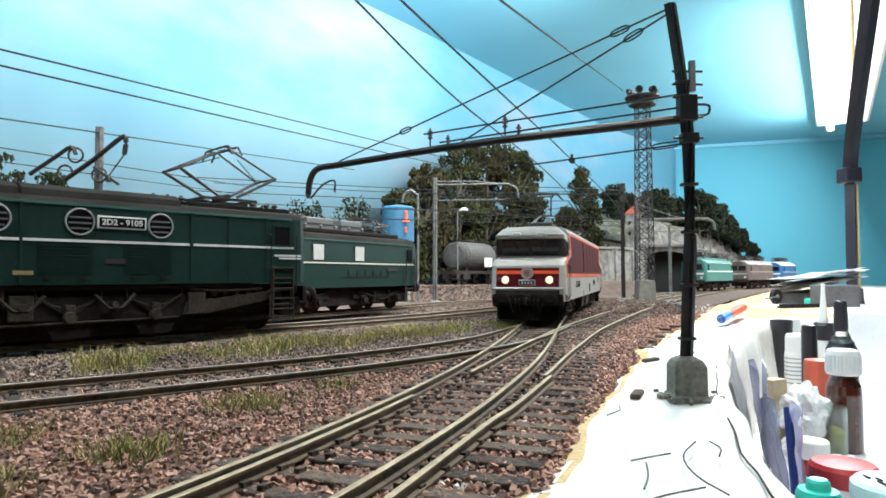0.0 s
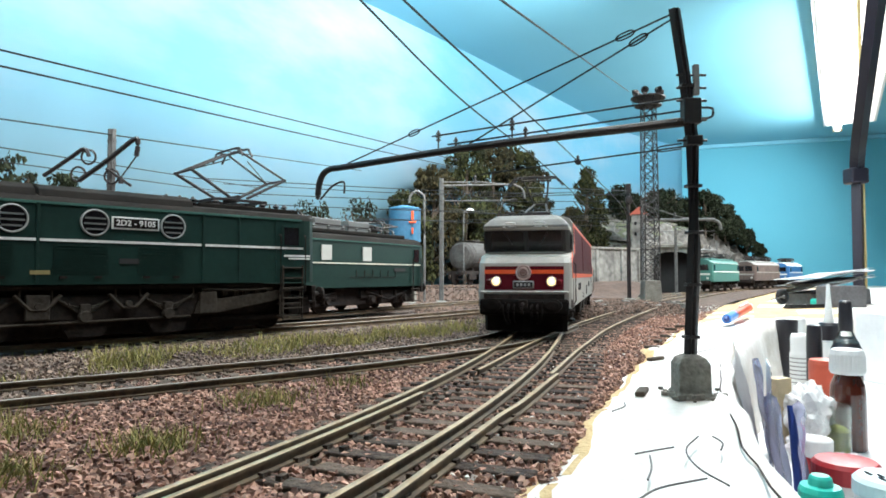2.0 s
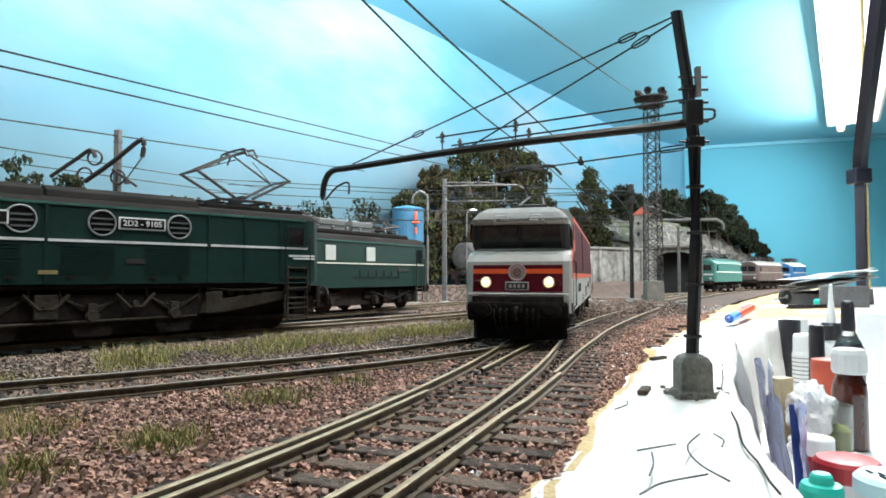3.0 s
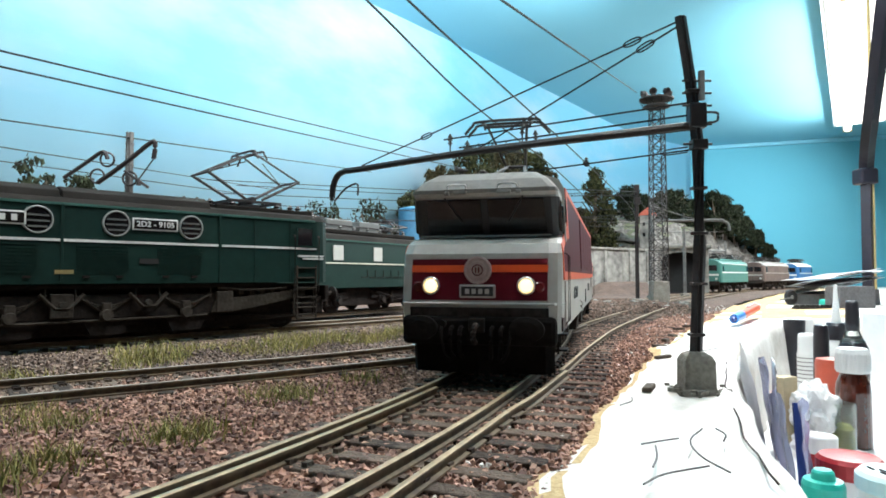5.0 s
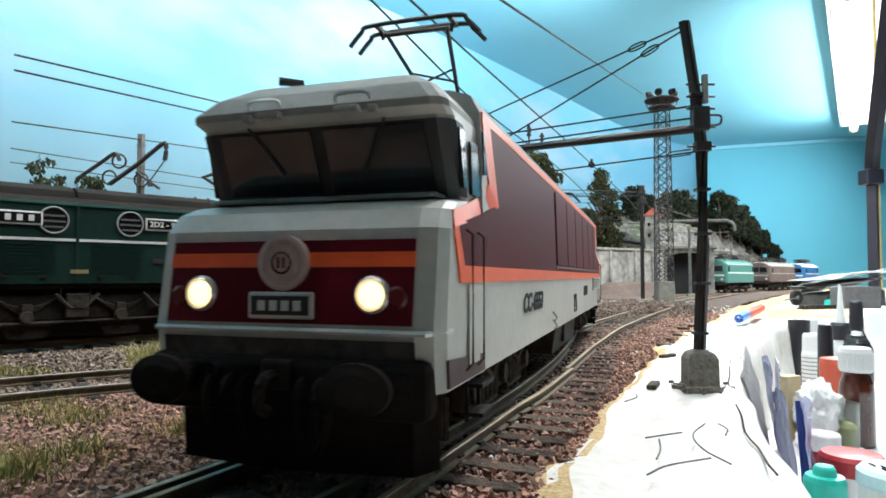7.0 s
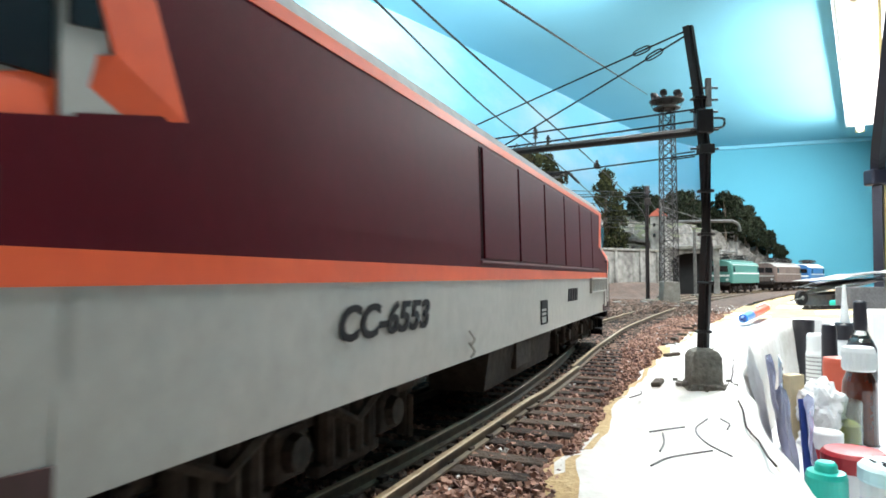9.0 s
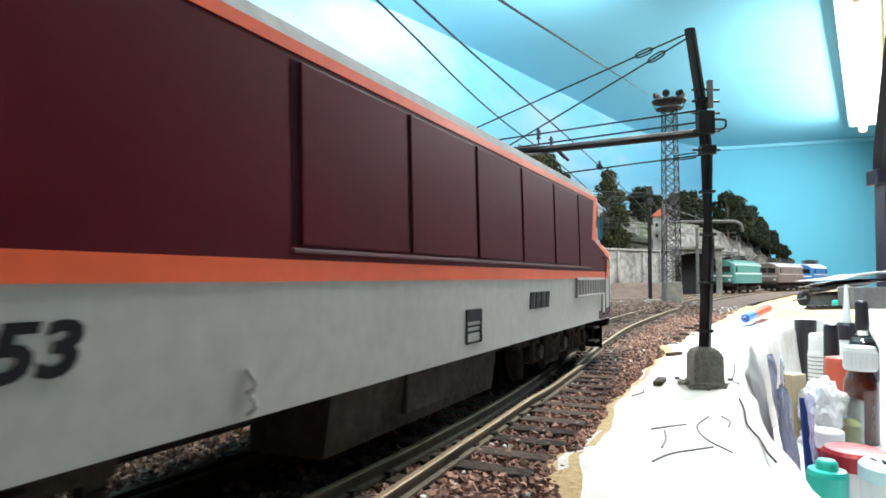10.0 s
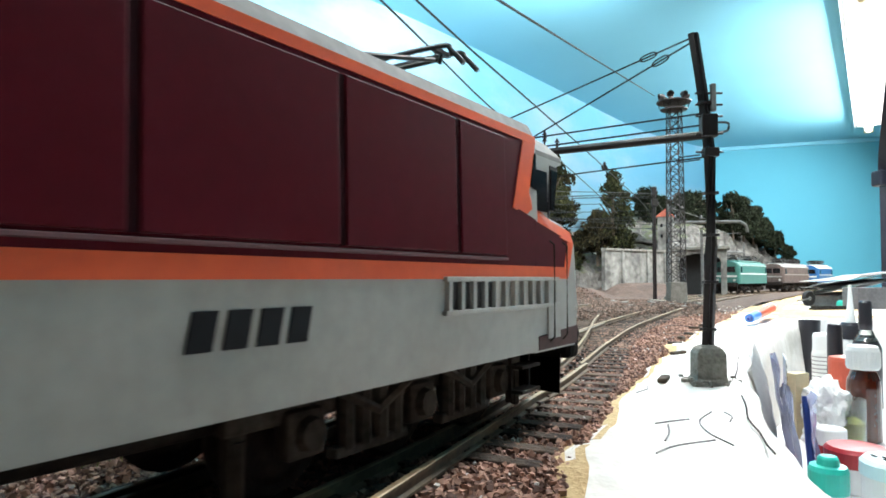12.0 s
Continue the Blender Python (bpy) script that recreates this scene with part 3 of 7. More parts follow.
def pantograph(parent, y, z, up, single=True, w=0.62, flip=1, name="pantograph", material=None):
    """A raised or folded collector in proto metres: base, arms, head with horns."""
    mt = material or BLACK
    bm = bmesh.new()
    for s in (-1, 1):
        box(bm, (s * 0.55, y, z + 0.10), (0.08, 1.9, 0.09), 0.015)
        for q in (-0.8, 0.8):
            lathe(bm, [(0.09, z - 0.12), (0.13, z - 0.08), (0.07, z - 0.04), (0.13, z), (0.07, z + 0.04), (0.05, z + 0.06)], Matrix.Translation((s * 0.55, y + q, 0)), 8)
    for q in (-0.8, 0, 0.8):
        box(bm, (0, y + q, z + 0.10), (1.1, 0.08, 0.08))
    cyl(bm, (-0.45, y, z + 0.2), (0.45, y, z + 0.2), 0.09, n=8)
    p = part(name, scaled(bm), mt, parent, "dark roof pantograph")
    bars = []
    if single:
        knee = Vector((0, y - flip * 1.15, z + up * 0.45))
        head = Vector((0, y + flip * 0.25, z + up))
        for s in (-1, 1):
            bars.append(([(s * 0.42, y + flip * 0.35, z + 0.2), (s * 0.22, knee.y, knee.z)], 0.04))
            bars.append(([(s * 0.24, knee.y, knee.z), (s * 0.46, head.y, head.z - 0.10)], 0.032))
            bars.append(([(s * 0.34, (knee.y + head.y) / 2, (knee.z + head.z) / 2 - 0.05), (-s * 0.30, (knee.y + head.y) / 2 - flip * 0.2, (knee.z + head.z) / 2 - 0.18)], 0.018))
        bars.append(([(-0.3, knee.y, knee.z), (0.3, knee.y, knee.z)], 0.045))
        bars.append(([(-0.5, head.y, head.z - 0.1), (0.5, head.y, head.z - 0.1)], 0.035))
    else:
        head = Vector((0, y, z + up))
        for f in (-1, 1):
            kn = y + f * 1.6
            kz = z + 0.10 + up * 0.46
            for s in (-1, 1):
                bars.append(([(s * 0.45, y + f * 0.30, z + 0.2), (s * 0.58, kn, kz)], 0.05))
                bars.append(([(s * 0.58, kn, kz), (s * 0.42, y + f * 0.12, head.z - 0.08)], 0.035))
            bars.append(([(-0.62, kn, kz), (0.62, kn, kz)], 0.04))
            bars.append(([(-0.58, kn, kz), (0.45, y + f * 0.3, head.z - 0.35)], 0.018))
        bars.append(([(-0.5, y, head.z - 0.08), (0.5, y, head.z - 0.08)], 0.04))
    for pts, r in bars:
        part("arm", scaled(tube(bmesh.new(), pts, r, 6)), mt, p)
    bm = bmesh.new()
    for q in (-0.16, 0.16):
        pts = [(-0.98, head.y + q, head.z - 0.28), (-0.80, head.y + q, head.z - 0.09), (-0.62, head.y + q, head.z), (0.62, head.y + q, head.z), (0.80, head.y + q, head.z - 0.09), (0.98, head.y + q, head.z - 0.28)]
        tube(bm, smooth_path(pts, 4), 0.035, 6)
    for x in (-0.55, 0.55):
        box(bm, (x, head.y, head.z - 0.02), (0.07, 0.34, 0.05))
        tube(bm, [(x, head.y, head.z - 0.02), (x * 0.95, head.y, head.z - 0.16)], 0.03, 5)
    part("collector_head", scaled(bm), mt, p)
    return p


def cab_end(t, e):
    """Front of the broken-nose body; e is +1 at the leading end, -1 at the other."""
    def P(x, y, z):
        return (x * e, y * e, z)
    w = 1.475
    # nose: lower face, ledge, then the windscreen hollow and the visor
    prof = [(9.55, 0.86), (9.62, 1.40), (9.50, 2.28), (9.36, 2.46), (9.14, 2.55), (8.72, 2.62)]
    def ring(y, z, hw, corner, back):
        return [P(-hw, back, z), P(-hw, y - corner, z), P(-hw + corner * 0.3, y - corner * 0.3, z), P(-hw + corner, y, z), P(hw - corner, y, z), P(hw - corner * 0.3, y - corner * 0.3, z), P(hw, y - corner, z), P(hw, back, z)]
    bm = bmesh.new()
    secs = []
    for (y, z), hw in zip(prof, (1.46, w, w, w - 0.02, w - 0.04, w - 0.07)):
        secs.append([Vector(p) for p in ring(y, z, hw, 0.22, 8.0)])
    loft(bm, secs)
    bmesh.ops.recalc_face_normals(bm, faces=bm.faces[:])
    nose = part("nose", scaled(bm), GREY, t, "pale grey broken-nose cab front", smooth=False)
    # cab upper: pillars and the windscreen leaning forward to the visor
    bm = bmesh.new()
    secs = []
    for y, z, hw in ((8.66, 2.60, 1.41), (9.02, 3.38, 1.39), (9.18, 3.43, 1.39), (9.20, 3.50, 1.38), (9.05, 3.69, 1.22), (8.80, 3.85, 0.98)):
        secs.append([Vector(p) for p in ring(y, z, hw, 0.14, 8.0)])
    loft(bm, secs)
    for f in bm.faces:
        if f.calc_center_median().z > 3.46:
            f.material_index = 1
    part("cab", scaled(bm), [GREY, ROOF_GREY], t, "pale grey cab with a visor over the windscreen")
    # windscreen band, wrapped round the corners, in two panes with a pillar
    def scr(u, x, off=0.03):
        """A point of the screen plane: u is 0 at the bottom, 1 at the top."""
        y = 8.66 + 0.36 * u
        z = 2.64 + 0.74 * u
        return P(x, y + off, z)
    hb, ht = 1.20, 1.16
    bm = bmesh.new()
    n = (0, 0.9 * e, -0.43)
    loft(bm, [[Vector(p) for p in ring(8.66 + 0.36 * u + 0.025, 2.60 + 0.78 * u, 1.41 - 0.02 * u + 0.012, 0.15, 8.52 + 0.12 * u)] for u in (0.05, 0.95)])
    part("windscreen_surround", scaled(bm), RUBBER, t, "black band wrapping round the windscreen corners")
    for s in (-1, 1):
        part("windscreen", patch([scr(0.10, s * 0.07, 0.045), scr(0.10, s * 1.16, 0.045), scr(0.90, s * 1.12, 0.045), scr(0.90, s * 0.07, 0.045)], 0.012, n), GLASS_DARK, t, "dark windscreen pane")
        # side quarter light
        part("quarter_light", patch([P(s * 1.42, 8.70, 2.72), P(s * 1.42, 8.58, 2.72), P(s * 1.41, 8.64, 3.28), P(s * 1.41, 8.84, 3.28)], 0.014, (s * e, 0, 0)), GLASS_DARK, t)
        # wiper
        bm = bmesh.new()
        tube(bm, [scr(0.98, s * 0.75, 0.07), scr(0.35, s * 0.45, 0.08)], 0.016, 5)
        part("wiper", scaled(bm), RUBBER, t)
        bm = bmesh.new()
        box(bm, P(s * 0.42, 9.2, 3.44), (0.26, 0.12, 0.07), 0.02)
        box(bm, P(s * 0.68, 9.18, 3.43), (0.10, 0.10, 0.08), 0.02)
        part("washer_box", scaled(bm), WOODGREY, t)
        bm = bmesh.new()
        tube(bm, smooth_path([P(s * 0.30, 9.20, 3.52), P(s * 0.34, 9.24, 3.58), P(s * 0.62, 9.24, 3.58), P(s * 0.66, 9.20, 3.52)], 3), 0.018, 5)
        part("grab_rail", scaled(bm), SILVER, t)
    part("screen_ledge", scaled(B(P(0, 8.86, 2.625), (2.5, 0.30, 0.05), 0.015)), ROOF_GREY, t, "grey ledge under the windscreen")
    # maroon front field with the orange band
    def fz(z, x, off=0.0):
        y = 9.62 - (z - 1.40) / 0.88 * 0.12
        return P(x, y + off, z)
    nn = (0, e, 0.1)
    part("front_field", patch([fz(1.44, -1.24), fz(1.44, 1.24), fz(2.18, 1.24), fz(2.18, -1.24)], 0.012, nn), MAROON, t, "maroon field across the nose")
    part("front_band", patch([fz(1.94, -1.245), fz(1.94, 1.245), fz(2.07, 1.245), fz(2.07, -1.245)], 0.022, nn), ORANGE, t, "orange band across the nose")
    bm = bmesh.new()
    tube(bm, [P(-1.49, 9.3, 1.38), P(-1.36, 9.62, 1.38), P(1.36, 9.62, 1.38), P(1.49, 9.3, 1.38)], 0.028, 6)
    part("waist_rail", scaled(bm), SILVER, t, "silver waist rail under the lamps")
    part("grimy_skirt", patch([P(-1.26, 9.575, 0.92), P(1.26, 9.575, 0.92), P(1.26, 9.615, 1.31), P(-1.26, 9.615, 1.31)], 0.014, (0, e, 0)), GRIME, t, "grime on the lower front")
    # round emblem
    m = Matrix.Translation(P(0, 9.60, 1.98)) @ Matrix.Rotation(math.radians(-90 * e), 4, "X")
    bm = bmesh.new()
    lathe(bm, [(0.25, -0.06), (0.25, 0.03), (0.22, 0.04), (0.205, 0.02), (0.165, 0.02), (0.15, 0.035)], m, 28)
    em = part("emblem", scaled(bm), EMBLEM, t, "round pale pinkish emblem")
    bm = bmesh.new()
    tube(bm, [m @ Vector((0.095 * math.cos(a * math.pi / 8), 0.095 * math.sin(a * math.pi / 8), 0.038)) for a in range(17)], 0.012, 5)
    tube(bm, [m @ Vector((-0.025, -0.05, 0.038)), m @ Vector((-0.025, 0.05, 0.038))], 0.013, 5)
    tube(bm, [m @ Vector((0.03, -0.05, 0.038)), m @ Vector((0.03, 0.05, 0.038))], 0.013, 5)
    part("emblem_mark", scaled(bm), LAMP_OFF, em)
    # number plate with plain bars
    bm = B(P(0, 9.63, 1.60), (0.66, 0.05, 0.24), 0.02)
    np_ = part("number_plate", scaled(bm), SILVER, t, "framed number plate")
    bm = B(P(0, 9.655, 1.60), (0.58, 0.02, 0.17))
    part("plate_field", scaled(bm), RUBBER, np_)
    bm = bmesh.new()
    for i in range(4):
        box(bm, P(-0.18 + 0.12 * i, 9.668, 1.60), (0.075, 0.012, 0.09), 0)
    part("plate_marks", scaled(bm), SILVER, np_)
    for s in (-1, 1):
        m = Matrix.Translation(P(s * 0.87, 9.56, 1.70)) @ Matrix.Rotation(math.radians(-90 * e), 4, "X")
        bm = bmesh.new()
        lathe(bm, [(0.165, -0.05), (0.165, 0.06), (0.14, 0.09), (0.12, 0.06)], m, 20)
        hl = part("headlamp", scaled(bm), SILVER, t, "round headlamp, lit" if e > 0 else "round headlamp, dark")
        bm = bmesh.new()
        lathe(bm, [(0.12, 0.05), (0.11, 0.085), (0.07, 0.105), (0.01, 0.11)], m, 20)
        part("lens", scaled(bm), LAMP_ON if e > 0 else GLASS_DARK, hl, smooth=True)
        m2 = Matrix.Translation(P(s * 1.10, 9.56, 1.68)) @ Matrix.Rotation(math.radians(-90 * e), 4, "X")
        bm = bmesh.new()
        lathe(bm, [(0.10, 0), (0.10, 0.05), (0.07, 0.07)], m2, 14)
        part("tail_lamp", scaled(bm), LAMP_OFF, t)
        # buffer
        bm = bmesh.new()
        a, b = P(s * 0.93, 9.55, 0.97), P(s * 0.93, 10.05, 0.97)
        cyl(bm, a, b, 0.13, n=12)
        lathe(bm, [(0.14, 0.42), (0.25, 0.46), (0.245, 0.53), (0.15, 0.56)], Matrix.Translation(P(s * 0.93, 9.55, 0.97)) @ Matrix.Rotation(math.radians(-90 * e), 4, "X") @ Matrix.Diagonal((1.22, 0.86, 1, 1)), 22)
        part("buffer", scaled(bm), SOOT, t, "grimy black buffer")
        # brake hose
        for k in (0.28, 0.45):
            bm = bmesh.new()
            tube(bm, smooth_path([P(s * k, 9.6, 0.98), P(s * k, 9.82, 0.9), P(s * k, 9.82, 0.55), P(s * k * 0.9, 9.7, 0.42)], 4), 0.04, 6)
            part("hose", scaled(bm), SOOT, t)
        # cab steps and handrail
        bm = bmesh.new()
        for z in (0.42, 0.72):
            box(bm, P(s * 1.36, 7.9, z), (0.22, 0.5, 0.04))
        for q in (7.66, 8.14):
            box(bm, P(s * 1.30, q, 0.6), (0.04, 0.04, 0.5))
        part("cab_step", scaled(bm), UNDER, t)
    bm = bmesh.new()
    box(bm, P(0, 9.52, 0.90), (2.80, 0.34, 0.52), 0.09)
    part("buffer_beam", scaled(bm), SOOT, t, "dark grimy buffer beam")
    for s in (-1, 1):
        part("skirt", patch([P(s * 1.475, 9.34, 0.89), P(s * 1.475, 8.1, 0.89), P(s * 1.475, 8.1, 1.06), P(s * 1.475, 9.38, 1.14)], 0.012, (s * e, 0, 0)), SKIRT, t, "rusty maroon lower edge of the cab side")
        bm = bmesh.new()
        tube(bm, smooth_path([P(s * 0.62, 9.7, 1.02), P(s * 0.62, 9.84, 0.86), P(s * 0.56, 9.86, 0.52), P(s * 0.44, 9.78, 0.36)], 4), 0.035, 6)
        cyl(bm, P(s * 0.62, 9.66, 1.02), P(s * 0.62, 9.78, 1.02), 0.07, n=10)
        part("air_cock", scaled(bm), SOOT, t)
    bm = bmesh.new()
    tube(bm, smooth_path([P(0, 9.6, 1.0), P(0, 9.9, 0.98), P(0.02, 9.93, 0.78), P(0, 9.82, 0.7)], 4), 0.055, 6)
    box(bm, P(0, 9.66, 1.0), (0.3, 0.14, 0.26), 0.03)
    part("coupling_hook", scaled(bm), UNDER, t)
    bm = bmesh.new()
    sec = []
    for x, y in ((-1.32, 9.15), (-1.18, 9.45), (0, 9.62), (1.18, 9.45), (1.32, 9.15)):
        sec.append((x, y))
    lo = [bm.verts.new(P(x, y - 0.05, 0.13)) for x, y in sec]
    hi = [bm.verts.new(P(x, y, 0.72)) for x, y in sec]
    for k in range(4):
        bm.faces.new((lo[k], lo[k + 1], hi[k + 1], hi[k]))
    bmesh.ops.solidify(bm, geom=bm.faces[:], thickness=0.05)
    bmesh.ops.recalc_face_normals(bm, faces=bm.faces[:])
    part("rail_guard", scaled(bm), SOOT, t, "dark snowplough apron")


def red_locomotive():
    t = thing("electric_locomotive", pose(0.0626, 0.4402, 0, 0, 0, 165), "grey, maroon and orange six-axle electric locomotive with lit headlamps", "locomotive")
    w = 1.475
    bm = bmesh.new()
    prof = [(8.1, 3.60, 3.92), (-8.1, 3.60, 3.92)]
    loft(bm, [arc_section(y, w, zs, zr, 0.88, 0.04, 0.55, 0.72) for y, zs, zr in prof])
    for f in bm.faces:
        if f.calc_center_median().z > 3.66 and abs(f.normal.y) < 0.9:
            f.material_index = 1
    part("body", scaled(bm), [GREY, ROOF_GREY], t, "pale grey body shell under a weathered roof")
    for e in (1, -1):
        cab_end(t, e)
    for s in (-1, 1):
        X = s * w
        def S(y, z, off=0.0):
            if abs(y) > 8.07:
                x = w if z <= 2.28 else (w - 0.065 * (z - 2.28) / 0.34 if z < 2.62 else 1.41 - 0.02 * (z - 2.62) / 0.72)
            else:
                x = w if z <= 2.2 else w - 0.04 * (z - 2.2) / 1.42
            return (s * (x + off), y, z)
        nn = (s, 0, 0.03)
        part("side_field", patch([S(8.05, 1.96), S(-8.05, 1.96), S(-8.05, 2.2), S(8.05, 2.2)], 0.012, nn), MAROON, t)
        part("side_field", patch([S(8.03, 2.2), S(-8.03, 2.2), S(-8.03, 2.55), S(-7.45, 2.67), S(-7.78, 3.52), S(7.78, 3.52), S(7.45, 2.67), S(8.03, 2.55)], 0.012, nn), MAROON, t, "maroon side field")
        # nose arrows in orange
        for e in (1, -1):
            part("arrow", patch([S(e * 9.02, 1.80), S(e * 7.95, 1.80), S(e * 7.95, 1.96), S(e * 8.92, 1.96)], 0.016, nn), ORANGE, t, "orange arrow band")
            part("arrow_field", patch([S(e * 8.92, 1.96), S(e * 8.0, 1.96), S(e * 8.0, 2.54), S(e * 9.06, 2.34)], 0.014, nn), MAROON, t)
            part("arrow", patch([S(e * 9.02, 1.80), S(e * 8.90, 1.96), S(e * 9.06, 2.36), S(e * 9.22, 2.30)], 0.02, nn), ORANGE, t)
            part("arrow", patch([S(e * 9.22, 2.29), S(e * 8.60, 2.40), S(e * 8.60, 2.57), S(e * 9.16, 2.46)], 0.022, nn), ORANGE, t)
            part("arrow", patch([S(e * 8.60, 2.40), S(e * 8.09, 2.51), S(e * 8.09, 2.72), S(e * 8.60, 2.57)], 0.022, nn), ORANGE, t)
            part("arrow", patch([S(e * 8.08, 2.51), S(e * 7.40, 2.65), S(e * 7.84, 2.87), S(e * 8.08, 2.78)], 0.018, nn), ORANGE, t)
            part("arrow", patch([S(e * 7.40, 2.65), S(e * 7.84, 2.86), S(e * 8.06, 3.54), S(e * 7.72, 3.54)], 0.018, nn), ORANGE, t)
            part("side_window", patch([S(e * 8.065, 2.93), S(e * 7.90, 2.96), S(e * 8.03, 3.40), S(e * 8.065, 3.40)], 0.022, nn), GLASS_DARK, t)
            # cab door with its window and handrails
            part("cab_door", patch([S(e * 8.74, 1.02, 0.01), S(e * 8.36, 1.02, 0.01), S(e * 8.36, 1.78, 0.01), S(e * 8.74, 1.78, 0.01)], 0.014, nn), GREY, t)
            part("door_window", patch([S(e * 8.46, 2.68, 0.03), S(e * 8.12, 2.68, 0.03), S(e * 8.12, 3.22, 0.03), S(e * 8.46, 3.22, 0.03)], 0.012, nn), GLASS_DARK, t)
            for y in (8.84, 8.42):
                bm = bmesh.new()
                tube(bm, [S(e * y, 0.98, 0.02), S(e * y, 1.05, 0.08), S(e * y, 2.25, 0.08), S(e * y, 2.3, 0.02)], 0.012, 6)
                part("handrail", scaled(bm), FRAME_DARK, t)
        part("waist_stripe", patch([S(8.0, 1.80), S(-8.0, 1.80), S(-8.0, 1.96), S(8.0, 1.96)], 0.0165, nn), ORANGE, t, "orange stripe along the side")
        part("cantrail_stripe", patch([S(8.06, 3.52), S(-8.06, 3.52), S(-8.06, 3.62), S(8.06, 3.62)], 0.02, nn), ORANGE, t, "orange stripe under the roof")
        # ribbed grille panels, proud of the side
        for k, (ya, yb) in enumerate(((2.47, 0.82), (0.74, -0.92), (-1.00, -2.66), (-2.74, -4.40), (-4.48, -6.14), (-6.22, -7.2))):
            bm = bmesh.new()
            box(bm, (s * (w - 0.015), (ya + yb) / 2, 2.77), (0.10, ya - yb, 1.40), 0.014)
            bmesh.ops.rotate(bm, cent=(s * w, 0, 2.2), matrix=Matrix.Rotation(-s * 0.0282, 3, "Y"), verts=bm.verts[:])
            part("grille_panel", scaled(bm), MAROON, t, "raised maroon grille panel")
        for y in (2.52, 0.78, -0.96, -2.70, -4.44, -6.18):
            part("panel_gap", patch([S(y + 0.045, 2.07), S(y - 0.045, 2.07), S(y - 0.045, 3.46), S(y + 0.045, 3.46)], 0.018, nn), GAP_BROWN, t, "dark brown joint beside a grille panel")
        # sill lighter than the maroon side: the edge's highlight is in its colour
        bm = B((s * (w + 0.012), -2.33, 2.03), (0.05, 9.8, 0.035), 0.008)
        part("grille_sill", scaled(bm), SILL, t, "pinkish sill under the grilles, its highlight in the colour")
        # small grille low on the side, near one cab, with open slots
        yy = -7.27 if s < 0 else 7.27
        bm = bmesh.new()
        for q in range(12):
            box(bm, (s * (w + 0.02), yy - 1.29 + q * 0.235, 1.63), (0.07, 0.07, 0.34), 0.008)
        for z in (1.46, 1.80):
            box(bm, (s * (w + 0.02), yy, z), (0.08, 2.75, 0.05), 0.01)
        part("side_louvre", scaled(bm), GREY, t, "grey slotted louvre")
        for q in range(4):
            part("slot", patch([S(yy + (1.17 - q * 0.235) * (1 if s < 0 else -1) - 0.07, 1.49), S(yy + (1.17 - q * 0.235) * (1 if s < 0 else -1) + 0.07, 1.49), S(yy + (1.17 - q * 0.235) * (1 if s < 0 else -1) + 0.07, 1.77), S(yy + (1.17 - q * 0.235) * (1 if s < 0 else -1) - 0.07, 1.77)], 0.006, nn), RUBBER, t)
        rot = Matrix(((0, 0, s, 0), (s, 0, 0, 0), (0, 1, 0, 0), (0, 0, 0, 1)))
        def at(y, z, off=0.012):
            return Matrix.Translation(Vector((s * (w + off), y, z)) * K) @ rot
        lettering("CC-6553", 0.37 * K, at(5.05 * -s, 1.47), INK, t, squeeze=1.24, fat=0.00026, slant=0.22)
        # owner's letters as four plain bars
        for q in range(4):
            bm = bmesh.new()
            prism(bm, [(-0.115, -0.13), (0.075, -0.13), (0.125, 0.13), (-0.065, 0.13)], -0.01, 0.01, Matrix.Translation((s * (w + 0.008), s * (3.17 + 0.275 * q), 1.47)) @ Matrix(((0, 1, 0, 0), (s, 0, 0, 0), (0, 0, 1, 0), (0, 0, 0, 1))))
            part("letter_bar", scaled(bm), INK, t)
        bm = bmesh.new()
        box(bm, (s * (w + 0.008), s * 0.87, 1.36), (0.02, 0.42, 0.13))
        for q in (-0.225, 0.225):
            box(bm, (s * (w + 0.008), s * 0.87 + q, 1.24), (0.02, 0.025, 0.40))
        for z in (1.43, 1.24, 1.17, 1.04):
            box(bm, (s * (w + 0.008), s * 0.87, z), (0.02, 0.44, 0.022))
        part("data_panel", scaled(bm), INK, t, "small illegible data panel")
        bm = bmesh.new()
        for z in (0.98, 1.12):
            tube(bm, smooth_path([(s * (w + 0.01), 3.0 * -s, z + 0.1), (s * (w + 0.08), 3.0 * -s, z), (s * (w + 0.05), 3.05 * -s, z - 0.06)], 3), 0.02, 5)
        part("lifting_hook", scaled(bm), GREY, t)
        # lower valance and tanks between the bogies
        bm = bmesh.new()
        prism(bm, [(s * 1.38, 0.90), (s * 1.30, 0.32), (s * 0.5, 0.30), (s * 0.5, 0.90)], -1.9, 1.9)
        part("battery_box", scaled(bm), FRAME_DARK, t, "sloping grimy battery box")
        bm = bmesh.new()
        box(bm, (s * 1.34, 0.2, 0.66), (0.12, 0.9, 0.42), 0.02)
        part("equipment_cover", scaled(bm), FRAME_DARK, t)
    bogie_parts(t, 6.0, [-1.6, 0, 1.6])
    bogie_parts(t, -6.0, [-1.6, 0, 1.6])
    bm = bmesh.new()
    box(bm, (0, 0, 0.80), (1.7, 17.6, 0.35), 0.03)
    part("underframe", scaled(bm), UNDER, t)
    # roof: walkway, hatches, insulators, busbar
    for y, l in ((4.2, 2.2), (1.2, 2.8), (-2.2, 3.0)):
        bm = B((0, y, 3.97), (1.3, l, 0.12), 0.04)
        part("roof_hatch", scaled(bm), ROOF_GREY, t)
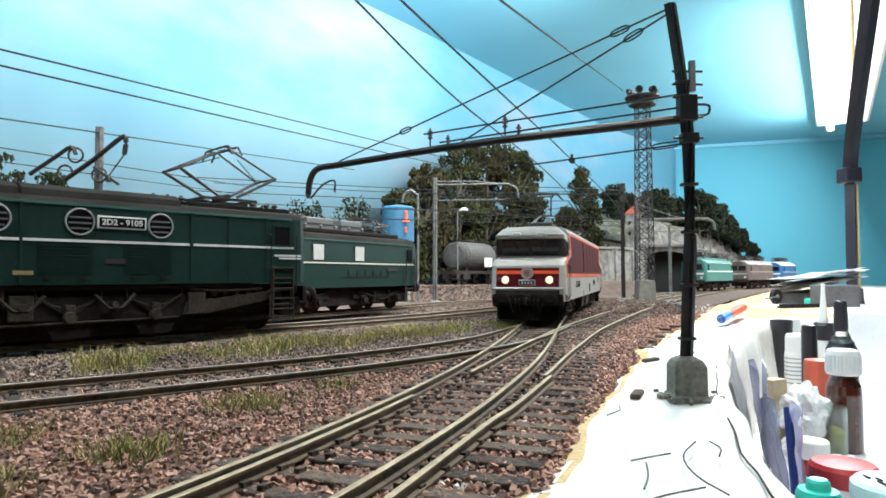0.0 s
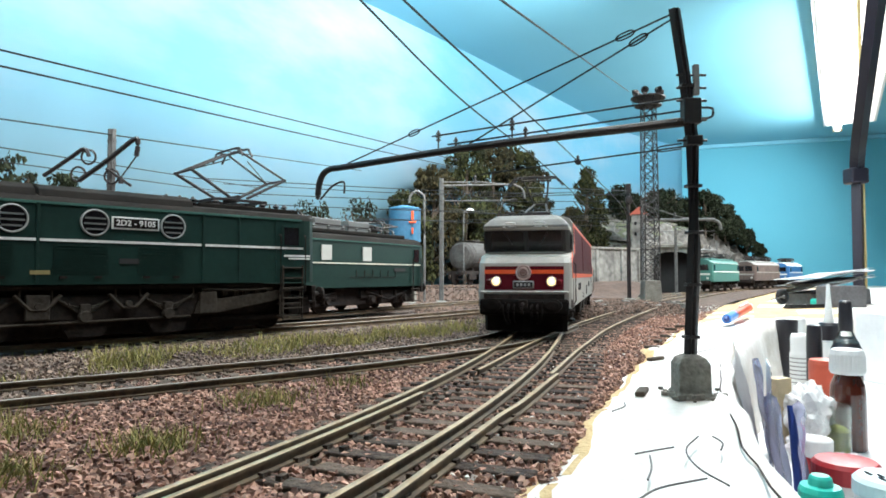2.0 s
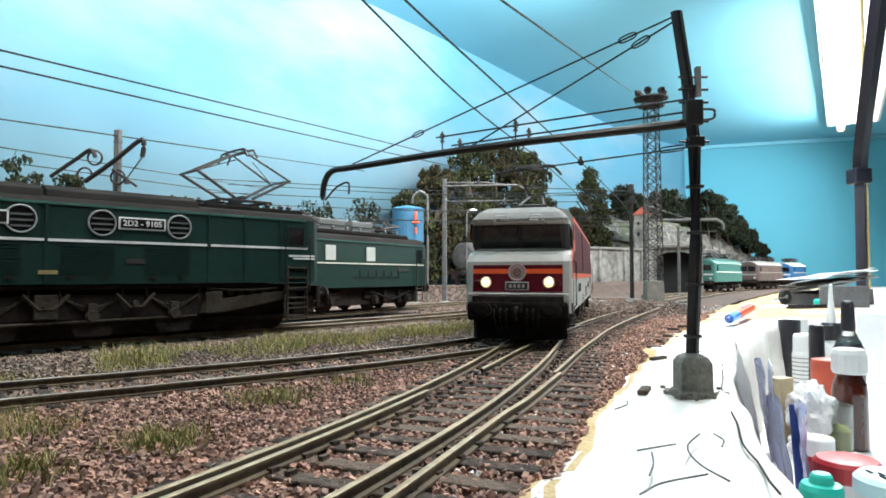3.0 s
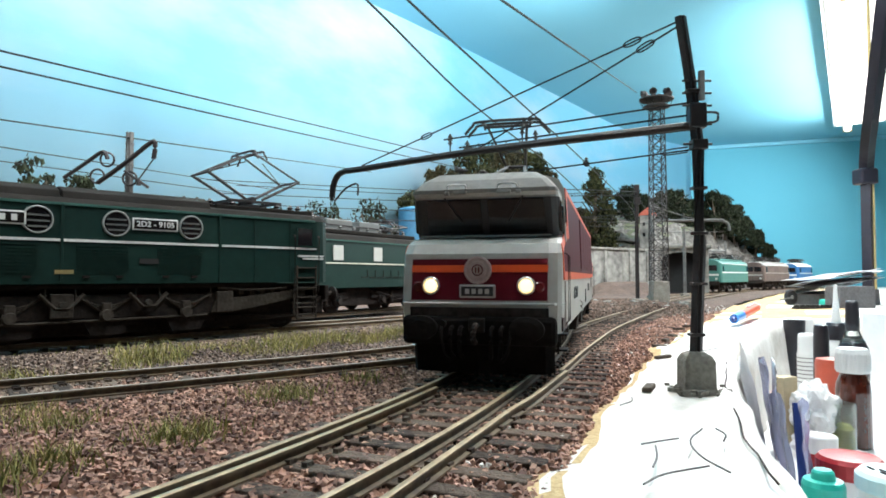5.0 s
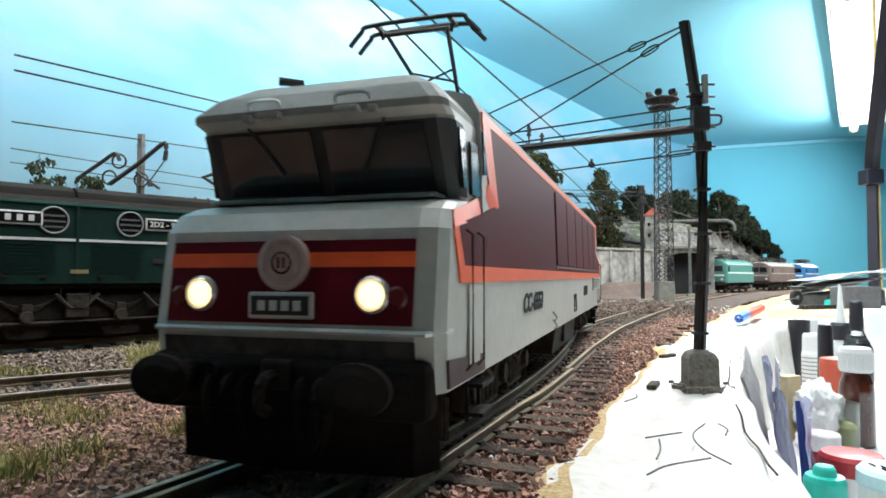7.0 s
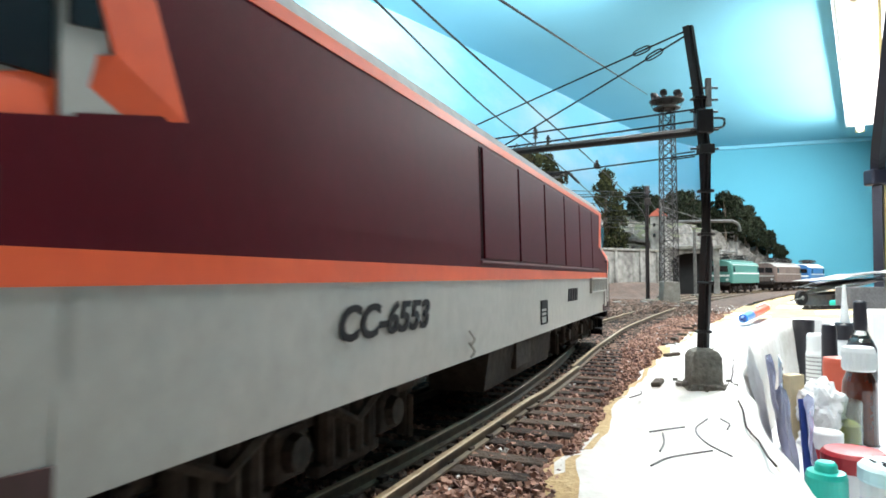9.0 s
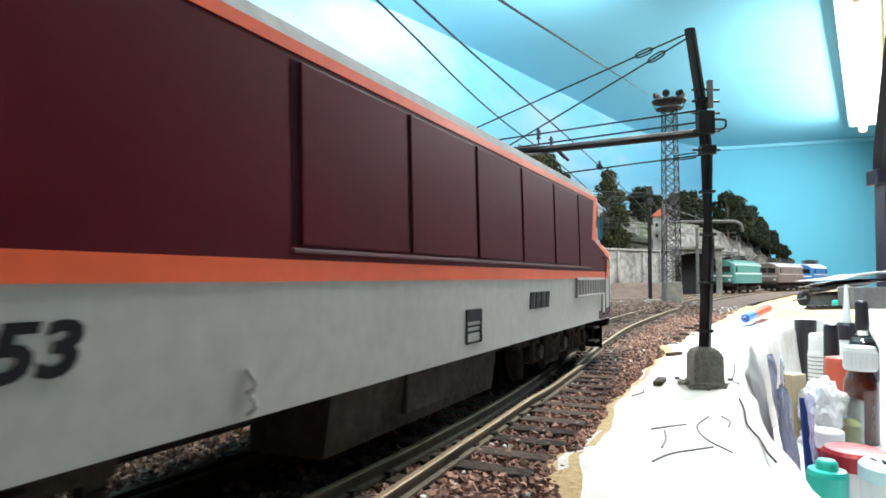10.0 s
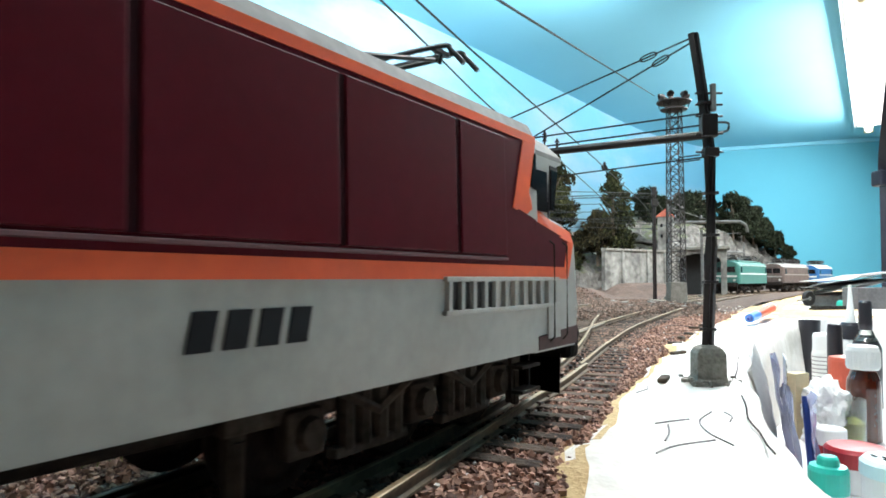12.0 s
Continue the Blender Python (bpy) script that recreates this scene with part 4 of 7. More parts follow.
    for y in (7.4, 5.9, 2.9, -0.6, -3.9):
        bm = bmesh.new()
        lathe(bm, [(0.05, 3.86), (0.11, 3.94), (0.05, 3.98), (0.11, 4.03), (0.05, 4.07), (0.09, 4.12), (0.03, 4.16)], Matrix.Translation((0.35, y, 0)), 8)
        part("roof_insulator", scaled(bm), BLACK, t)
    bm = bmesh.new()
    tube(bm, [(0.35, 7.4, 4.16), (0.35, -3.9, 4.16)], 0.03, 5)
    part("busbar", scaled(bm), BLACK, t)
    bm = bmesh.new()
    cyl(bm, (0.55, 8.5, 3.88), (0.55, 8.5, 4.00), 0.07, n=8)
    cyl(bm, (0.42, 8.55, 3.96), (0.66, 8.66, 3.97), 0.03, 0.05, n=8)
    part("horn", scaled(bm), BLACK, t)
    pantograph(t, 5.9, 3.98, 1.50, True, flip=1)
    pantograph(t, -7.0, 3.98, 0.70, True, flip=-1)
    return t


RED = red_locomotive()

# ---------- parked rolling stock ----------
GREEN = mat("dark_green_paint", (0.006, 0.027, 0.021), 0.5, spec=0.2, color2=(0.004, 0.019, 0.015), scale=260, scale2=18)
GREEN_LIGHT = mat("light_green_line", (0.03, 0.11, 0.085), 0.45, vary=0.08)
ROOF_DARK = mat("sooty_roof", (0.012, 0.011, 0.010), 0.95, spec=0.05, color2=(0.020, 0.018, 0.016), scale=300, scale2=35)
CREAM = mat("cream_line", (0.62, 0.60, 0.48), 0.5, vary=0.08)
BRASS = mat("brass_plate", (0.45, 0.36, 0.16), 0.4, 0.5)
MINT = mat("mint_green_paint", (0.04, 0.155, 0.13), 0.45, vary=0.08)
TAN = mat("faded_brown_paint", (0.115, 0.082, 0.07), 0.75, color2=(0.05, 0.034, 0.03), scale2=40)
BLUE = mat("blue_paint", (0.02, 0.11, 0.28), 0.45, vary=0.1)
RIM = mat("dull_metal_rim", (0.26, 0.27, 0.26), 0.5, vary=0.15)
RUNNING_GEAR = mat("dusty_brown_running_gear", (0.060, 0.050, 0.040), 0.9, spec=0.15, color2=(0.025, 0.021, 0.017), scale=400, scale2=60, bump=0.4)
SLAT = mat("dull_grey_slats", (0.10, 0.105, 0.10), 0.6)
WINDOW_PALE = mat("pale_window", (0.50, 0.50, 0.46), 0.3, vary=0.05)


def side_patch(t, name, w, y0, y1, z0, z1, material, lift=0.015, s=1, label=""):
    return part(name, patch([(s * w, y0, z0), (s * w, y1, z0), (s * w, y1, z1), (s * w, y0, z1)], lift, (s, 0, 0)), material, t, label)


def buffers(t, y, e=1, z=1.05):
    for s in (-1, 1):
        bm = bmesh.new()
        cyl(bm, (s * 0.875, y, z), (s * 0.875, y + e * 0.45, z), 0.12, n=10)
        lathe(bm, [(0.16, 0.40), (0.27, 0.45), (0.26, 0.52), (0.12, 0.55)], Matrix.Translation((s * 0.875, y, z)) @ Matrix.Rotation(math.radians(-90 * e), 4, "X"), 14)
        part("buffer", scaled(bm), UNDER, t)


def old_locomotive():
    """Long dark green box locomotive with round windows, on a rigid frame."""
    t = thing("electric_locomotive", pose(-0.2562, 0.372, RISE, 0, 0, -44.6), "long dark green electric locomotive with round side windows, parked", "locomotive")
    w = 1.46
    bm = bmesh.new()
    ends = [(9.02, 1.12, 0.05), (8.95, 1.30, 0.02), (8.75, 1.43, 0), (8.5, w, 0), (-8.5, w, 0), (-9.0, 1.2, 0)]
    loft(bm, [arc_section(y, ww, 3.50 - d, 3.82 - d, 1.48, 0.04) for y, ww, d in ends])
    for f in bm.faces:
        if f.calc_center_median().z > 3.53 and abs(f.normal.y) < 0.9:
            f.material_index = 1
    part("body", scaled(bm), [GREEN, ROOF_DARK], t, "dark green body under a sooty roof")
    # raised roof hatches
    for ya, yb in ((4.9, 1.0), (0.94, -3.2), (-3.26, -8.0)):
        bm = bmesh.new()
        prism(bm, [(-1.22, 3.58), (-1.12, 3.86), (-0.8, 4.0), (0.8, 4.0), (1.12, 3.86), (1.22, 3.58)], yb, ya)
        bmesh.ops.bevel(bm, geom=bm.edges[:], offset=0.02, segments=1, affect="EDGES")
        part("roof_hatch", scaled(bm), ROOF_DARK, t, "sooty raised roof hatch")
        bm = B((1.2, (ya + yb) / 2, 3.66), (0.06, ya - yb, 0.05))
        part("rain_strip", scaled(bm), ROOF_DARK, t)
    bm = B((0, 6.9, 3.80), (1.9, 3.4, 0.14), 0.03)
    part("roof_walk", scaled(bm), ROOF_DARK, t)
    for s in (1, -1):
        side_patch(t, "gutter_line", w - 0.03, -8.4, 8.4, 3.46, 3.52, GREEN_LIGHT, 0.03, s)
        for ya, yb in ((8.45, 5.14), (5.02, 0.98), (0.90, -4.0), (-4.1, -8.4)):
            side_patch(t, "white_stripe", w, yb, ya, 2.545, 2.61, WHITE_INK, 0.02, s, "thin white waist stripe")
        for y in (5.08, 0.94, -4.05, 7.45, 6.2):
            bm = B((s * (w + 0.005), y, 2.5), (0.03, 0.03 if y in (7.45, 6.2) else 0.07, 1.95), 0.005)
            part("seam_strip", scaled(bm), GREEN, t)
        for y in (4.2, 2.2, 0.4, -2.2, -4.6, -6.5):
            m = Matrix.Translation((s * w, y, 3.06)) @ Matrix.Rotation(math.radians(90 * s), 4, "Y")
            bm = bmesh.new()
            lathe(bm, [(0.345, -0.03), (0.345, 0.03), (0.328, 0.042), (0.308, 0.035), (0.30, 0.0)], m, 28)
            p = part("porthole", scaled(bm), RIM, t, "round window with a dull metal rim", smooth=False)
            bm = bmesh.new()
            lathe(bm, [(0.30, 0.002), (0.30, 0.012)], m, 24)
            part("pane", scaled(bm), GLASS_DARK, p)
            bm = bmesh.new()
            for q in (-0.17, -0.03, 0.11):
                h = math.sqrt(0.28 ** 2 - q * q)
                box(bm, (s * (w + 0.02), y, 3.06 + q), (0.03, 2 * h * 0.95, 0.045))
            part("louvre_bar", scaled(bm), SLAT, p)
        for y, text in ((3.2, "2D2 - 9105"), (-0.45, "")):
            bm = B((s * (w + 0.015), y, 3.08), (0.05, 1.22, 0.33), 0.015)
            p = part("name_plate", scaled(bm), WHITE_INK, t, "black plate with white rim")
            bm = B((s * (w + 0.035), y, 3.08), (0.03, 1.13, 0.25))
            part("plate_field", scaled(bm), SOOT, p)
            if text:
                rot = Matrix(((0, 0, s, 0), (s, 0, 0, 0), (0, 1, 0, 0), (0, 0, 0, 1)))
                lettering(text, 0.21 * K, Matrix.Translation(Vector((s * (w + 0.055), y, 3.08)) * K) @ rot, WHITE_INK, p, squeeze=1.05, fat=0.0001)
            else:
                for q in range(4):
                    bm = B((s * (w + 0.055), y - 0.36 + 0.24 * q, 3.08), (0.012, 0.12, 0.15))
                    part("letter_bar", scaled(bm), WHITE_INK, p)
        # low louvre panels
        for y in (3.9, 1.9, -0.2, -2.4, -4.5):
            bm = bmesh.new()
            for q in range(9):
                box(bm, (s * (w + 0.008), y, 1.78 + q * 0.085), (0.03, 1.25, 0.035))
            part("side_louvre", scaled(bm), GREEN, t, "rows of dark green louvres")
            bm = bmesh.new()
            for q in (-0.4, 0.4):
                box(bm, (s * (w + 0.02), y + q, 1.66), (0.06, 0.16, 0.06))
            part("hinge", scaled(bm), UNDER, t)
        bm = B((s * (w + 0.01), 3.05, 2.08), (0.03, 0.5, 0.14))
        part("maker_plate", scaled(bm), RUBBER, t, "small dark plate")
        bm = B((s * (w + 0.01), 1.0, 1.78), (0.03, 0.42, 0.10))
        part("maker_plate", scaled(bm), BRASS, t, "small brass plate")
        # cab side: window, door lines, steps and rails
        side_patch(t, "cab_window", w, 7.72, 8.28, 2.66, 3.24, GLASS_DARK, 0.02, s)
        bm = bmesh.new()
        for z in (2.64, 3.26):
            box(bm, (s * (w + 0.015), 8.0, z), (0.05, 0.64, 0.045))
        for y in (7.70, 8.30):
            box(bm, (s * (w + 0.015), y, 2.95), (0.05, 0.045, 0.66))
        part("window_frame", scaled(bm), GREEN, t)
        for y in (7.58, 8.5):
            bm = bmesh.new()
            tube(bm, [(s * (w + 0.02), y, 1.1), (s * (w + 0.09), y, 1.2), (s * (w + 0.09), y, 2.95), (s * (w + 0.02), y, 3.0)], 0.025, 6)
            part("handrail", scaled(bm), UNDER, t)
        for k, wd in ((2.30, 0.06), (2.22, 0.05)):
            side_patch(t, "moustache_stripe", w, 7.75 + (2.3 - k) * 2, 8.72, k, k + wd, WHITE_INK, 0.025, s)
        for y in (8.0,):
            bm = bmesh.new()
            for z in (0.42, 0.80, 1.25):
                box(bm, (s * 1.36, y, z), (0.34, 0.72, 0.05))
            for q in (-0.36, 0.36):
                box(bm, (s * 1.44, y + q, 0.82), (0.05, 0.05, 0.85))
            part("cab_step", scaled(bm), RUNNING_GEAR, t, "grimy cab steps")
        # outside frame, springs and wheel guards
        bm = B((s * 1.18, 0.3, 0.88), (0.14, 10.6, 0.62), 0.02)
        part("frame_plate", scaled(bm), UNDER, t, "grimy outside frame")
        bm = B((s * 1.27, 0, 1.40), (0.16, 17.2, 0.10), 0.01)
        part("solebar", scaled(bm), UNDER, t)
        for y in (4.15, 2.05, -0.1, -2.25, -4.3):
            bm = bmesh.new()
            arc = [(s * 1.30, y + q, 1.16 - 0.30 * (1 - (q / 0.72) ** 2)) for q in (-0.72, -0.45, 0, 0.45, 0.72)]
            for k in range(4):
                tube(bm, [(x, y + (yy - y) * (1 - 0.16 * k), z - 0.055 * k) for x, yy, z in arc], 0.03, 4)
            box(bm, (s * 1.31, y, 0.78), (0.18, 0.24, 0.40), 0.03)
            for q in (-0.74, 0.74):
                tube(bm, [(s * 1.30, y + q, 1.35), (s * 1.30, y + q * 0.98, 1.06)], 0.028, 5)
            cyl(bm, (s * 1.30, y, 0.66), (s * 1.46, y, 0.66), 0.17, 0.14, 12)
            part("leaf_spring", scaled(bm), RUNNING_GEAR, t, "dusty brown leaf spring and axle box")
            bm = bmesh.new()
            prism(bm, [(-0.62, 0.56), (0.62, 0.56), (0.40, 0.14), (-0.40, 0.14)], -0.05, 0.05, Matrix.Translation((s * 1.2, y + 0.05, 0)) @ Matrix.Rotation(math.radians(90), 4, "Z"))
            part("sand_guard", scaled(bm), UNDER, t)
        for y in (5.3, 1.0, -3.2):
            bm = B((s * 1.30, y, 0.92), (0.2, 0.52, 0.62), 0.03)
            part("equipment_box", scaled(bm), RUNNING_GEAR, t)
        bm = bmesh.new()
        prism(bm, [(4.9, 0.62), (5.6, 0.62), (8.1, 1.02), (8.1, 1.28), (5.0, 0.95)], -0.06, 0.06, Matrix.Translation((s * 1.28, 0, 0)) @ Matrix.Rotation(math.radians(90), 4, "Z"))
        part("sloping_beam", scaled(bm), RUNNING_GEAR, t, "sloping beam over the leading truck")
        bm = B((s * 1.0, 6.7, 0.40), (0.12, 3.0, 0.16), 0.02)
        part("truck_frame", scaled(bm), UNDER, t)
        for q in range(7):
            bm = B((s * 1.22, 5.5 + q * 0.36, 1.18), (0.16, 0.18, 0.16), 0.03)
            part("pipe_joint", scaled(bm), RUNNING_GEAR, t)
        bm = bmesh.new()
        lathe(bm, [(0.12, -0.05), (0.14, 0.08), (0.11, 0.14), (0.02, 0.16)], Matrix.Translation((s * 0.95, 8.98, 1.86)) @ Matrix.Rotation(math.radians(-90), 4, "X"), 14)
        part("headlamp", scaled(bm), WINDOW_PALE, t)
    for y in (4.15, 2.05, -0.1, -2.25, 6.1, 7.5):
        w_ = bmesh.new()
        r = 0.80 if y < 5 else 0.46
        for s in (-1, 1):
            m = Matrix.Translation((s * 0.80, y, r)) @ Matrix.Rotation(math.radians(90 * s), 4, "Y")
            lathe(w_, [(r * 0.3, -0.06), (r * 0.85, -0.06), (r + 0.04, -0.06), (r, 0.0), (r, 0.07), (r * 0.85, 0.07), (r * 0.8, 0.03), (r * 0.3, 0.06)], m, 24)
        cyl(w_, (-0.8, y, r), (0.8, y, r), 0.1)
        part("wheelset", scaled(w_), UNDER, t)
    bm = B((0, 9.0, 1.12), (2.6, 0.16, 0.5), 0.03)
    part("buffer_beam", scaled(bm), UNDER, t)
    buffers(t, 9.05)
    part("front_apron", scaled(B((0, 8.55, 0.72), (2.2, 0.9, 0.62), 0.06)), UNDER, t, "dark apron ahead of the leading truck")
    for s in (1, -1):
        for q in (7.7, 8.42):
            part("ladder_rail", scaled(B((s * 1.50, q, 1.15), (0.05, 0.05, 1.75), 0.01)), RUNNING_GEAR, t, "dusty rail of the cab ladder")
        for z in (0.34, 0.66, 0.98, 1.30, 1.62, 1.94):
            part("ladder_rung", scaled(B((s * 1.50, 8.06, z), (0.10, 0.70, 0.045), 0.01)), RUNNING_GEAR, t)
        bm = bmesh.new()
        tube(bm, smooth_path([(s * 1.32, 5.1, 1.32), (s * 1.34, 6.2, 1.26), (s * 1.34, 7.4, 1.30)], 4), 0.045, 6)
        tube(bm, smooth_path([(s * 1.30, -8.0, 0.55), (s * 1.33, -2.0, 0.50), (s * 1.30, 4.8, 0.55)], 4), 0.04, 6)
        part("air_pipe", scaled(bm), RUNNING_GEAR, t)
        for y in (3.1, 1.0, -1.2, -3.3):
            bm = bmesh.new()
            tube(bm, [(s * 1.36, y - 0.5, 1.22), (s * 1.38, y - 0.16, 0.86), (s * 1.38, y + 0.16, 0.86), (s * 1.36, y + 0.5, 1.22)], 0.05, 6)
            cyl(bm, (s * 1.30, y, 0.95), (s * 1.44, y, 0.95), 0.10, 0.08, 10)
            part("brake_linkage", scaled(bm), RUNNING_GEAR, t)
    # solid dark box added to fill in the shade between the frames
    bm = B((0, 0.3, 0.74), (1.9, 15.0, 1.22), 0.02)
    part("underside_fill", scaled(bm), UNDER, t)
    for y in (8.2, 7.9, 5.1, 4.7, 4.3):
        bm = bmesh.new()
        lathe(bm, [(0.06, 3.78), (0.12, 3.86), (0.06, 3.90), (0.12, 3.96), (0.06, 4.0), (0.03, 4.05)], Matrix.Translation((0.7, y, 0)), 8)
        part("roof_insulator", scaled(bm), BLACK, t)
    pantograph(t, 6.7, 3.98, 1.75, False)
    return t


old_locomotive()


def box_locomotive(m, label, body, length, stripe, windows, roof=ROOF_DARK, w=1.45, zr=3.75, ends=True, far=False, lower=None):
    """A plain electric locomotive with rounded cab ends, on two bogies."""
    t = thing("electric_locomotive", m, label, "locomotive")
    h = length / 2
    bm = bmesh.new()
    loft(bm, [arc_section(y, ww, 3.30, zr, 1.15, 0.06) for y, ww in ((h, 1.2), (h - 0.12, 1.38), (h - 0.4, w), (-h + 0.4, w), (-h + 0.12, 1.38), (-h, 1.2))])
    for f in bm.faces:
        if f.calc_center_median().z > 3.34 and abs(f.normal.y) < 0.9:
            f.material_index = 1
    part("body", scaled(bm), [body, roof], t)
    bm = B((0, 0, zr - 0.02), (2.0, length - 2.5, 0.2), 0.05)
    part("roof_hatch", scaled(bm), roof, t)
    for s in (1, -1):
        side_patch(t, "stripe", w, -h + 0.4, h - 0.4, 2.22, 2.28 if not far else 2.34, stripe, 0.02, s)
        side_patch(t, "gutter_line", w - 0.05, -h + 0.4, h - 0.4, 3.24, 3.29, stripe if far else GREEN_LIGHT, 0.03, s)
        for y in windows:
            side_patch(t, "side_window", w, y - 0.32, y + 0.32, 2.38, 3.04, WINDOW_PALE, 0.02, s, "pale side window")
        side_patch(t, "cab_window", w, h - 1.05, h - 0.6, 2.40, 3.05, GLASS_DARK, 0.02, s)
        side_patch(t, "cab_window", w, -h + 0.6, -h + 1.05, 2.40, 3.05, GLASS_DARK, 0.02, s)
        if lower:
            side_patch(t, "lower_field", w, -h + 0.4, h - 0.4, 1.16, 1.75, lower, 0.012, s)
        if not far:
            for q in range(6):
                bm = bmesh.new()
                y = h - 3.0 - q * 0.62
                box(bm, (s * (w + 0.008), y, 1.62), (0.03, 0.46, 0.03))
                box(bm, (s * (w + 0.008), y + 0.23, 1.78), (0.03, 0.03, 0.34))
                part("hatch_edge", scaled(bm), UNDER, t)
            bm = B((s * (w + 0.01), h - 2.4, 1.98), (0.03, 0.95, 0.15))
            part("number_plate", scaled(bm), RUBBER, t, "small dark number plate")
            for y in (h - 0.5, h - 1.25):
                bm = bmesh.new()
                tube(bm, [(s * (w + 0.08), y, 1.1), (s * (w + 0.08), y, 2.6)], 0.03, 6)
                part("handrail", scaled(bm), UNDER, t)
        for e in (1, -1):
            bm = bmesh.new()
            y = e * (h - 3.0)
            box(bm, (s * 1.05, y, 0.80), (0.2, 4.3, 0.42), 0.05)
            tube(bm, [(s * 1.2, y - 1.9, 0.95), (s * 1.2, y, 0.5), (s * 1.2, y + 1.9, 0.95)], 0.06, 6)
            for q in (-1.4, 1.4):
                box(bm, (s * 1.12, y + q, 0.55), (0.22, 0.45, 0.42), 0.05)
                cyl(bm, (s * 1.2, y + q, 0.55), (s * 1.34, y + q, 0.55), 0.18, 0.15, 10)
            for q in (-0.6, 0.6):
                cyl(bm, (s * 1.15, y + q, 0.35), (s * 1.15, y + q, 1.0), 0.12, n=8)
            part("bogie_frame", scaled(bm), UNDER, t)
    for e in (1, -1):
        for q in (-1.4, 1.4):
            wbm = bmesh.new()
            y = e * (h - 3.0) + q
            for s in (-1, 1):
                lathe(wbm, [(0.15, -0.06), (0.55, -0.06), (0.62, -0.05), (0.58, 0.06), (0.48, 0.06), (0.15, 0.04)], Matrix.Translation((s * 0.76, y, 0.58)) @ Matrix.Rotation(math.radians(90 * s), 4, "Y"), 20)
            cyl(wbm, (-0.75, y, 0.58), (0.75, y, 0.58), 0.09)
            part("wheelset", scaled(wbm), UNDER, t)
        bm = B((0, e * (h + 0.02), 1.05), (2.5, 0.2, 0.45), 0.03)
        part("buffer_beam", scaled(bm), UNDER, t)
        buffers(t, e * (h + 0.08), e)
        for s in (-1, 1):
            part("windscreen", patch([(s * 0.08, e * (h + 0.01), 2.45), (s * 1.0, e * (h + 0.01), 2.45), (s * 0.95, e * (h + 0.01), 3.1), (s * 0.08, e * (h + 0.01), 3.1)], 0.02, (0, e, 0)), GLASS_DARK, t)
            bm = bmesh.new()
            cyl(bm, (s * 0.9, e * h, 1.55), (s * 0.9, e * (h + 0.1), 1.55), 0.13, n=12)
            part("headlamp", scaled(bm), WINDOW_PALE, t)
        if far:
            part("front_band", patch([(-1.15, e * (h + 0.01), 1.9), (1.15, e * (h + 0.01), 1.9), (1.15, e * (h + 0.01), 2.1), (-1.15, e * (h + 0.01), 2.1)], 0.02, (0, e, 0)), stripe, t)
    bm = B((0, 0, 0.72), (2.1, length - 0.8, 0.84), 0.04)
    part("underframe", scaled(bm), UNDER, t)
    for y in range(int(-h) + 2, int(h) - 1):
        bm = bmesh.new()
        lathe(bm, [(0.05, zr + 0.06), (0.11, zr + 0.12), (0.05, zr + 0.16), (0.11, zr + 0.21), (0.05, zr + 0.25), (0.03, zr + 0.30)], Matrix.Translation((0.75, y, 0)), 8)
        part("roof_insulator", scaled(bm), SLAT, t)
    bm = bmesh.new()
    tube(bm, [(0.75, -h + 2, zr + 0.30), (0.75, h - 2, zr + 0.30)], 0.03, 5)
    part("busbar", scaled(bm), BLACK, t)
    if not far:
        for y, l in ((1.2, 1.6), (-1.0, 1.8)):
            part("resistor_box", scaled(B((0, y, zr + 0.30), (1.5, l, 0.55), 0.05)), SLAT, t, "grey louvred resistor box on the roof")
        for s in (1, -1):
            bm = bmesh.new()
            for z in (0.35, 0.68, 1.0):
                box(bm, (s * 1.38, h - 0.9, z), (0.24, 0.6, 0.05))
            for q in (-0.3, 0.3):
                box(bm, (s * 1.46, h - 0.9 + q, 0.7), (0.04, 0.04, 0.8))
            part("cab_step", scaled(bm), RUNNING_GEAR, t)
    pantograph(t, h - 3.0, zr + 0.2, 0.55, False)
    pantograph(t, -h + 3.0, zr + 0.2, 0.55, False)
    return t


box_locomotive(pose(-0.110, 0.7007, RISE, 0, 0, -32), "dark green electric locomotive with a thin cream line, parked", GREEN, 12.0, CREAM, (0.95, -1.9, -4.2), zr=3.72)
box_locomotive(pose(0.785, 1.765, 0, 0, 0, 141), "mint green electric locomotive with white bands, far off", MINT, 12.2, WHITE_INK, (), roof=MINT, far=True)
box_locomotive(pose(1.075, 2.090, 0, 0, 0, 137), "faded brown electric locomotive at the rock face", TAN, 12.2, WOODGREY, (), roof=WOODGREY, far=True)
box_locomotive(pose(1.285, 2.295, 0, 0, 0, 135), "blue and white shunting locomotive at the end wall", BLUE, 7.5, WHITE_INK, (), roof=WHITE_INK, far=True)


